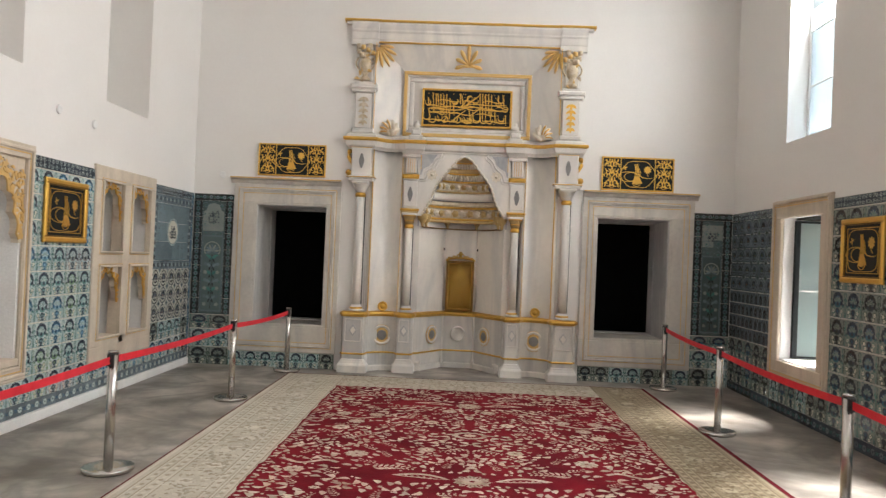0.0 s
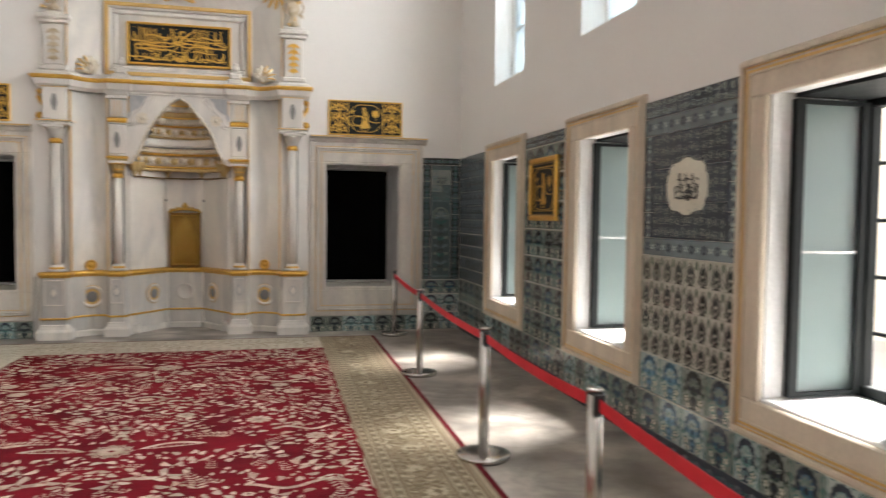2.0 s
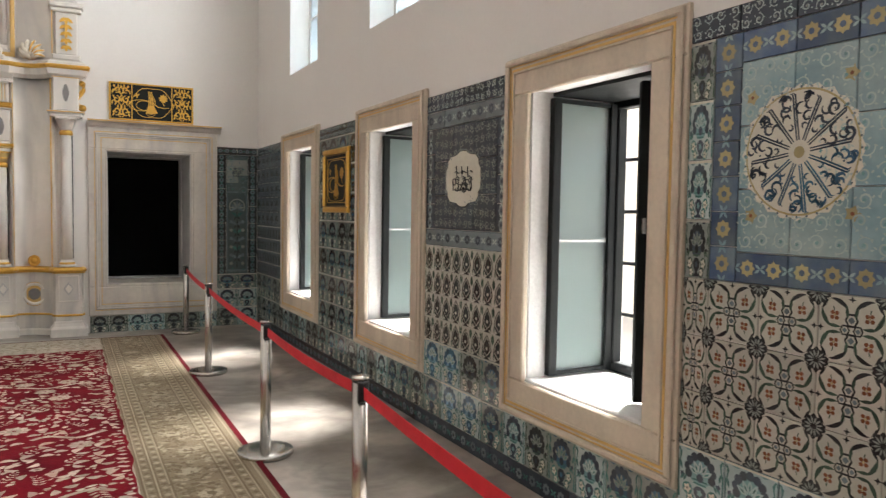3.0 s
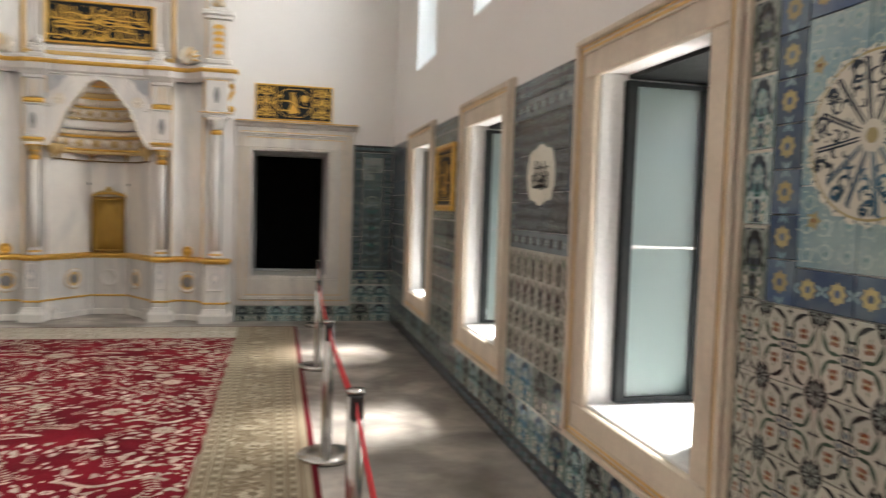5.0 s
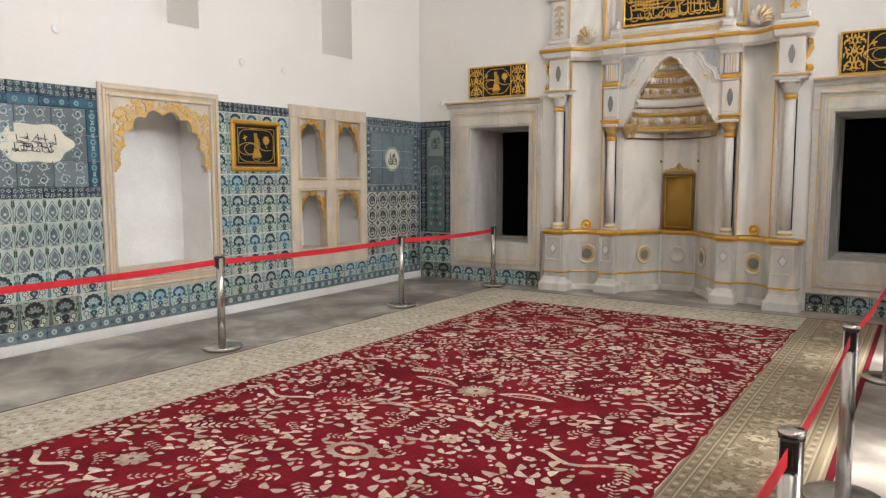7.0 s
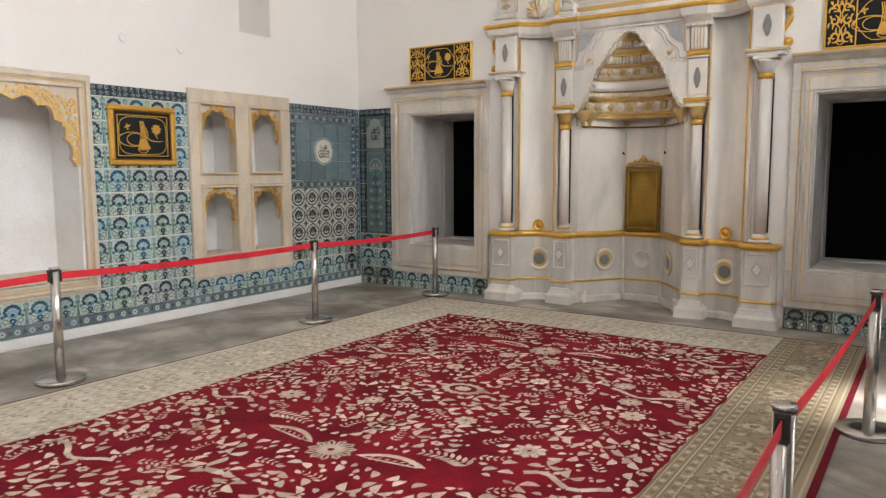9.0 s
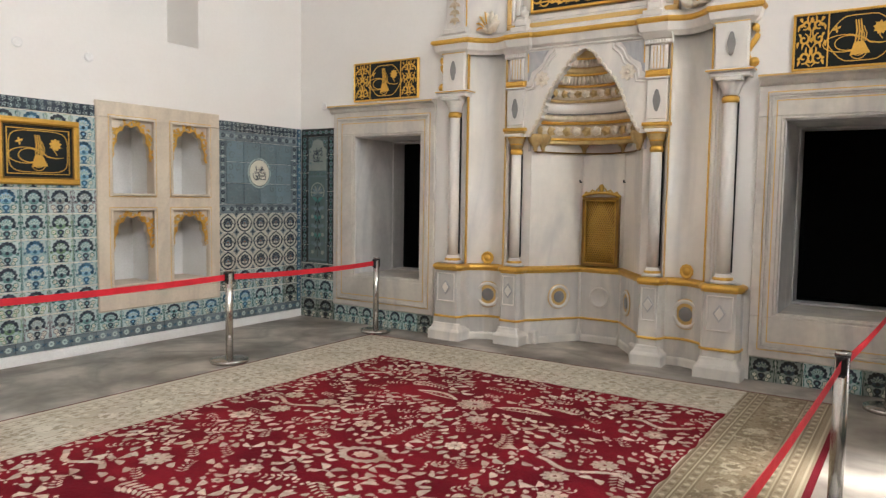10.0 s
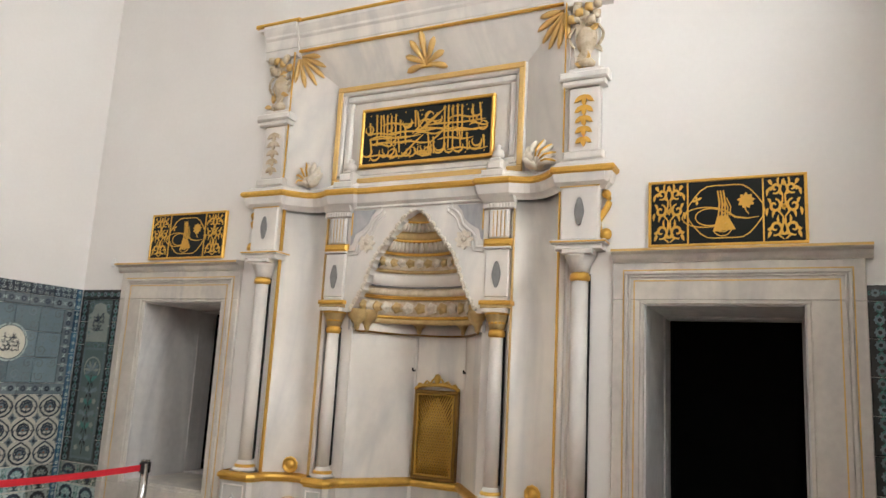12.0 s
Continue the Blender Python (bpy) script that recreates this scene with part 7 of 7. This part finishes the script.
# east wall
E_ARGS = (wall_right, EAST, XR)
lay(*E_ARGS, 0.2, 9.52, 0.0, 0.11, 38, 1, chains("glaze_navy", "glaze_grey", "glaze_teal", 2))
for a, b in BAYS:
    lay(*E_ARGS, a, b, 0.11, 0.36, 6, 1, fans("navy", "deep", "dusk", "deep"))
lay(*E_ARGS, 8.27, 9.52, 0.11, 0.66, 5, 2, fans("dusk", "deep"))
lay(*E_ARGS, 8.27, 9.52, 0.66, 1.24, 5, 4, ogees("glaze_black", "glaze_navy", "glaze_grey"))
lay(*E_ARGS, 8.27, 9.52, 1.24, 2.09, 6, 5, ogees("glaze_navy", "glaze_green", "glaze_grey", True))
lay(*E_ARGS, 8.27, 9.52, 2.09, TILE_TOP, 5, 1, top_band)
lay(*E_ARGS, 5.99, 7.03, 0.11, 2.09, 4, 8, fans("deep", "dusk"))
lay(*E_ARGS, 5.99, 7.03, 2.09, TILE_TOP, 4, 1, top_band)
lay(*E_ARGS, 3.74, 4.74, 0.11, 0.60, 4, 2, fans("deep", "blue", "dusk"))
lay(*E_ARGS, 3.74, 4.74, 0.60, 1.22, 4, 4, ogees("glaze_black", "glaze_green", "glaze_bone"))
lay(*E_ARGS, 3.74, 4.74, 1.22, 1.33, 4, 1, chains("glaze_grey", "glaze_navy", "glaze_white", 2))
lay(*E_ARGS, 3.86, 4.62, 1.33, 1.97, 3, 3, scrolls("glaze_navy", "glaze_mist", "glaze_mist", 9))
lay(*E_ARGS, 3.74, 3.86, 1.33, 1.97, 1, 4, chains("glaze_navy", "glaze_grey", "glaze_white", 2))
lay(*E_ARGS, 4.62, 4.74, 1.33, 1.97, 1, 4, chains("glaze_navy", "glaze_grey", "glaze_white", 2))
lay(*E_ARGS, 3.74, 4.74, 1.97, 2.08, 4, 1, chains("glaze_grey", "glaze_navy", "glaze_white", 2))
lay(*E_ARGS, 3.74, 4.74, 2.08, TILE_TOP, 4, 1, top_band)
lay(*E_ARGS, 0.2, 2.46, 0.11, 0.55, 10, 2, fans("navy", "teal", "navy"))
lay(*E_ARGS, 1.44, 2.34, 0.55, 1.20, 4, 3, lattice)
lay(*E_ARGS, 2.34, 2.46, 0.55, 1.20, 1, 3, lattice)
lay(*E_ARGS, 0.2, 1.44, 0.55, 2.09, 5, 7, lattice)
lay(*E_ARGS, 2.34, 2.46, 1.20, 2.09, 1, 4, fans("dusk", "navy"))
lay(*E_ARGS, 2.22, 2.34, 1.20, 2.09, 1, 7, chains("glaze_dusk", "glaze_yellow", "glaze_aqua", 1))
lay(*E_ARGS, 1.58, 2.22, 1.20, 1.31, 3, 1, chains("glaze_dusk", "glaze_yellow", "glaze_aqua", 2))
lay(*E_ARGS, 1.58, 2.22, 1.98, 2.09, 3, 1, chains("glaze_dusk", "glaze_yellow", "glaze_aqua", 2))
lay(*E_ARGS, 1.58, 2.22, 1.31, 1.98, 3, 3, scrolls("glaze_aqua", "glaze_white", "glaze_turquoise", 8))
lay(*E_ARGS, 1.44, 1.58, 1.20, 2.09, 1, 7, chains("glaze_dusk", "glaze_yellow", "glaze_aqua", 1))
lay(*E_ARGS, 0.2, 2.46, 2.09, TILE_TOP, 10, 1, top_band)

# north wall
N_ARGS = (wall_back, NORTH, YB)
for a, b, n in ((-3.23, -2.71, 2), (3.16, 3.645, 2)):
    lay(*N_ARGS, a, b, 0.0, 0.46, n, 2, fans("dusk", "navy"))
    lay(*N_ARGS, a, b, 0.46, 0.64, n, 1, fans("dusk", "deep"))
    lay(*N_ARGS, a, a + 0.11, 0.64, 2.10, 1, 7, chains("glaze_black", "glaze_slate", "glaze_teal", 3))
    lay(*N_ARGS, b - 0.11, b, 0.64, 2.10, 1, 7, chains("glaze_black", "glaze_slate", "glaze_teal", 3))
    lay(*N_ARGS, a + 0.11, b - 0.11, 0.64, 2.10, 1, 6, scrolls("glaze_deep", "glaze_slate", "glaze_teal", 5))
    lay(*N_ARGS, a, b, 2.10, TILE_TOP, n, 1, chains("glaze_black", "glaze_slate", "glaze_teal", 3))
lay(*N_ARGS, -2.71, -1.34, 0.0, 0.20, 7, 1, fans("navy", "dusk", "teal"))
lay(*N_ARGS, 1.76, 3.16, 0.0, 0.20, 7, 1, fans("navy", "dusk", "teal"))


# ---- painted medallions on the tiles ----
def medallion(side, x, y, z, w, h, style, seed):
    wall = {"W": wall_left, "E": wall_right, "N": wall_back}[side]
    s, yy = Shape(), -TT - 0.0015
    if style == "round":
        flat(s, disc_pts(0, 0, w / 2, 32), yy, "glaze_white")
        flat(s, disc_pts(0, 0, w / 2 * 0.90, 32), yy - 0.0004, "glaze_grey")
        flat(s, disc_pts(0, 0, w / 2 * 0.85, 32), yy - 0.0008, "glaze_cream")
    elif style == "sun":
        flat(s, disc_pts(0, 0, w / 2, 48, 24, 0.03), yy, "glaze_cream")
        flat(s, disc_pts(0, 0, w / 2 * 0.95, 40), yy - 0.0002, "glaze_yellow")
        flat(s, disc_pts(0, 0, w / 2 * 0.92, 40), yy - 0.0005, "glaze_cream")
        r, q0 = w / 2, random.Random(seed)
        for k in range(36):
            flat(s, disc_pts(0.965 * r * math.cos(math.tau * k / 36), 0.965 * r * math.sin(math.tau * k / 36), 0.0045, 6), yy - 0.0012, "glaze_grey")
        for k in range(12):
            a = radians(k * 30 + 8)
            ink = "glaze_navy" if math.sin(a) > -0.2 else "glaze_cobalt"
            tip = q0.uniform(0.78, 0.90)
            for d in (-0.020, 0.020):
                n0 = Vector((-math.sin(a), math.cos(a))) * d * r
                ribbon(s, [(f * r * math.cos(a + e) + n0.x, f * r * math.sin(a + e) + n0.y) for f, e in ((0.18, 0.0), (0.45, 0.01), (tip, 0.0), (tip + 0.03, 0.05))], [0.004, 0.006, 0.006, 0.003], yy - 0.0015, yy, ink)
            for f, sp, wd in ((0.40, 0.045, 0.006), (0.54, 0.07, 0.008), (0.64, 0.09, 0.008), (0.72, 0.07, 0.007), (0.80, 0.085, 0.010), (0.82, 0.06, 0.008), (0.86, 0.05, 0.007)):
                b = a + 0.26 + q0.uniform(-0.12, 0.12)
                st = math.degrees(a) + q0.uniform(0, 360)
                ribbon(s, arc_pts(f * r * math.cos(b), f * r * math.sin(b), sp * r * 1.15, st, st + q0.choice((-1, 1)) * q0.uniform(170, 290), 8, sp * r * 0.7), [wd * (0.4 + 0.75 * math.sin(math.pi * j / 8)) for j in range(9)], yy - 0.0015, yy, ink)
            for e in range(3):
                b, f = a + q0.uniform(0.08, 0.42), q0.uniform(0.5, 0.9)
                flat(s, disc_pts(f * r * math.cos(b), f * r * math.sin(b), 0.004, 5), yy - 0.0015, ink)
        flat(s, disc_pts(0, 0, 0.09 * w / 2, 14), yy - 0.001, "glaze_yellow")
    elif style in ("tomb", "square"):
        # a pale block of writing, arched on top or square
        top = [(-w / 2, h * 0.18), (-w * 0.34, h * 0.26), (-w * 0.26, h * 0.44), (0.0, h * 0.5), (w * 0.26, h * 0.44), (w * 0.34, h * 0.26), (w / 2, h * 0.18)] if style == "tomb" else [(-w / 2, h / 2), (w / 2, h / 2)]
        flat(s, [(w / 2, -h / 2), (-w / 2, -h / 2)] + top, yy, "glaze_mist")
    elif style == "plant":
        # a pale-edged upright panel with a fan-shaped flower over paired leaves
        flat(s, [(-w / 2, -h / 2), (w / 2, -h / 2), (w / 2, h / 2), (-w / 2, h / 2)], yy, "glaze_slate")
        flat(s, [(-w * 0.44, -h * 0.48), (w * 0.44, -h * 0.48), (w * 0.44, h * 0.48), (-w * 0.44, h * 0.48)], yy - 0.0003, "glaze_deep")
        for k in range(9):
            flat(s, leaf_pts(0, h * 0.29, w * 0.36, w * 0.10, -20 + k * 27.5, 4), yy - 0.0006, "glaze_mist" if k % 2 else "glaze_slate")
        ribbon(s, arc_pts(0, h * 0.31, w * 0.36, -35, 215, 16), 0.014, yy - 0.0008, yy, "glaze_mist")
        for k in range(6):
            for sg in (-1, 1):
                flat(s, leaf_pts(0, h * (0.17 - 0.105 * k), w * 0.40, w * 0.13, 90 - sg * (50 + 8 * (k % 2)), 4, 0.15 * sg), yy - 0.0006, "glaze_slate" if k % 2 else "glaze_teal")
                flat(s, disc_pts(sg * w * 0.28, h * (0.12 - 0.105 * k), w * 0.085, 15, 5, 0.25), yy - 0.0009, "glaze_mist" if k % 2 else "glaze_slate")
                flat(s, leaf_pts(sg * w * 0.12, h * (0.14 - 0.105 * k), w * 0.22, w * 0.07, 90 + sg * 20, 4), yy - 0.0011, "glaze_black")
        ribbon(s, [(0, h * 0.25), (0.004, 0), (0, -h * 0.46)], 0.008, yy - 0.0008, yy, "glaze_black")
    else:
        lob = [(w / 2 * math.cos(math.tau * k / 40) * (1 + 0.09 * math.cos(math.tau * k / 40 * (8 if style == "octo" else 6))), h / 2 * math.sin(math.tau * k / 40) * (1 + 0.09 * math.cos(math.tau * k / 40 * (8 if style == "octo" else 6)))) for k in range(40)]
        if style == "octo":
            # a bracketed oblong with bowed sides and notched corners
            q = [(0.50, 0.0), (0.49, 0.17), (0.44, 0.24), (0.43, 0.33), (0.36, 0.41), (0.25, 0.42), (0.17, 0.44), (0.09, 0.49), (0.0, 0.50)]
            q = q + [(-a, b) for a, b in q[-2::-1]]
            lob = [(a * w, b * h) for a, b in q + [(a, -b) for a, b in q[-2:0:-1]]]
            for k, ink in enumerate(("glaze_mist", "glaze_black", "glaze_grey", "glaze_black")):
                flat(s, [(a * (1.14 - 0.035 * k), b * (1.14 - 0.035 * k)) for a, b in lob], yy + 0.0012 - 0.0003 * k, ink)
        else:
            flat(s, [(a * 1.06, b * 1.09) for a, b in lob], yy, "glaze_grey")
        flat(s, lob, yy - 0.0004, "glaze_cream")
    if style not in ("sun", "plant"):
        strokes(s, random.Random(seed), -w * 0.30, w * 0.30, -h * 0.27, h * 0.27, yy - 0.0008, "glaze_navy" if style != "octo" else "black_panel", 0.55)
    o = part("tile_medallion", s, wall, "painted medallion with dark calligraphic strokes")
    o.matrix_local = local((x, y, z), *{"W": WEST, "E": EAST, "N": NORTH}[side])


medallion("W", XL, 8.88, 1.66, 0.33, 0.33, "round", 1)
medallion("W", XL, 4.17, 1.70, 0.62, 0.32, "cloud", 2)
medallion("E", XR, 4.245, 1.64, 0.43, 0.335, "octo", 3)
medallion("E", XR, 1.98, 1.65, 0.44, 0.44, "sun", 4)
medallion("N", -2.97, YB, 1.89, 0.27, 0.36, "tomb", 5)
medallion("N", 3.40, YB, 1.90, 0.25, 0.28, "square", 6)
medallion("N", -2.97, YB, 1.165, 0.28, 0.98, "plant", 7)
medallion("N", 3.40, YB, 1.165, 0.25, 0.98, "plant", 8)
# small yellow flowers on the blue panel
for dy, dz in ((0.19, 0.20), (-0.17, 0.23), (0.18, -0.21), (-0.19, -0.20)):
    fl = Shape()
    flat(fl, disc_pts(0, 0, 0.022, 15, 5, 0.3), -TT - 0.0016, "glaze_yellow")
    flat(fl, disc_pts(0, 0, 0.007, 6), -TT - 0.0020, "glaze_rust")
    part("tile_flower", fl, wall_right, "painted yellow flower").matrix_local = local((XR, 1.98 + dy, 1.65 + dz), *EAST)
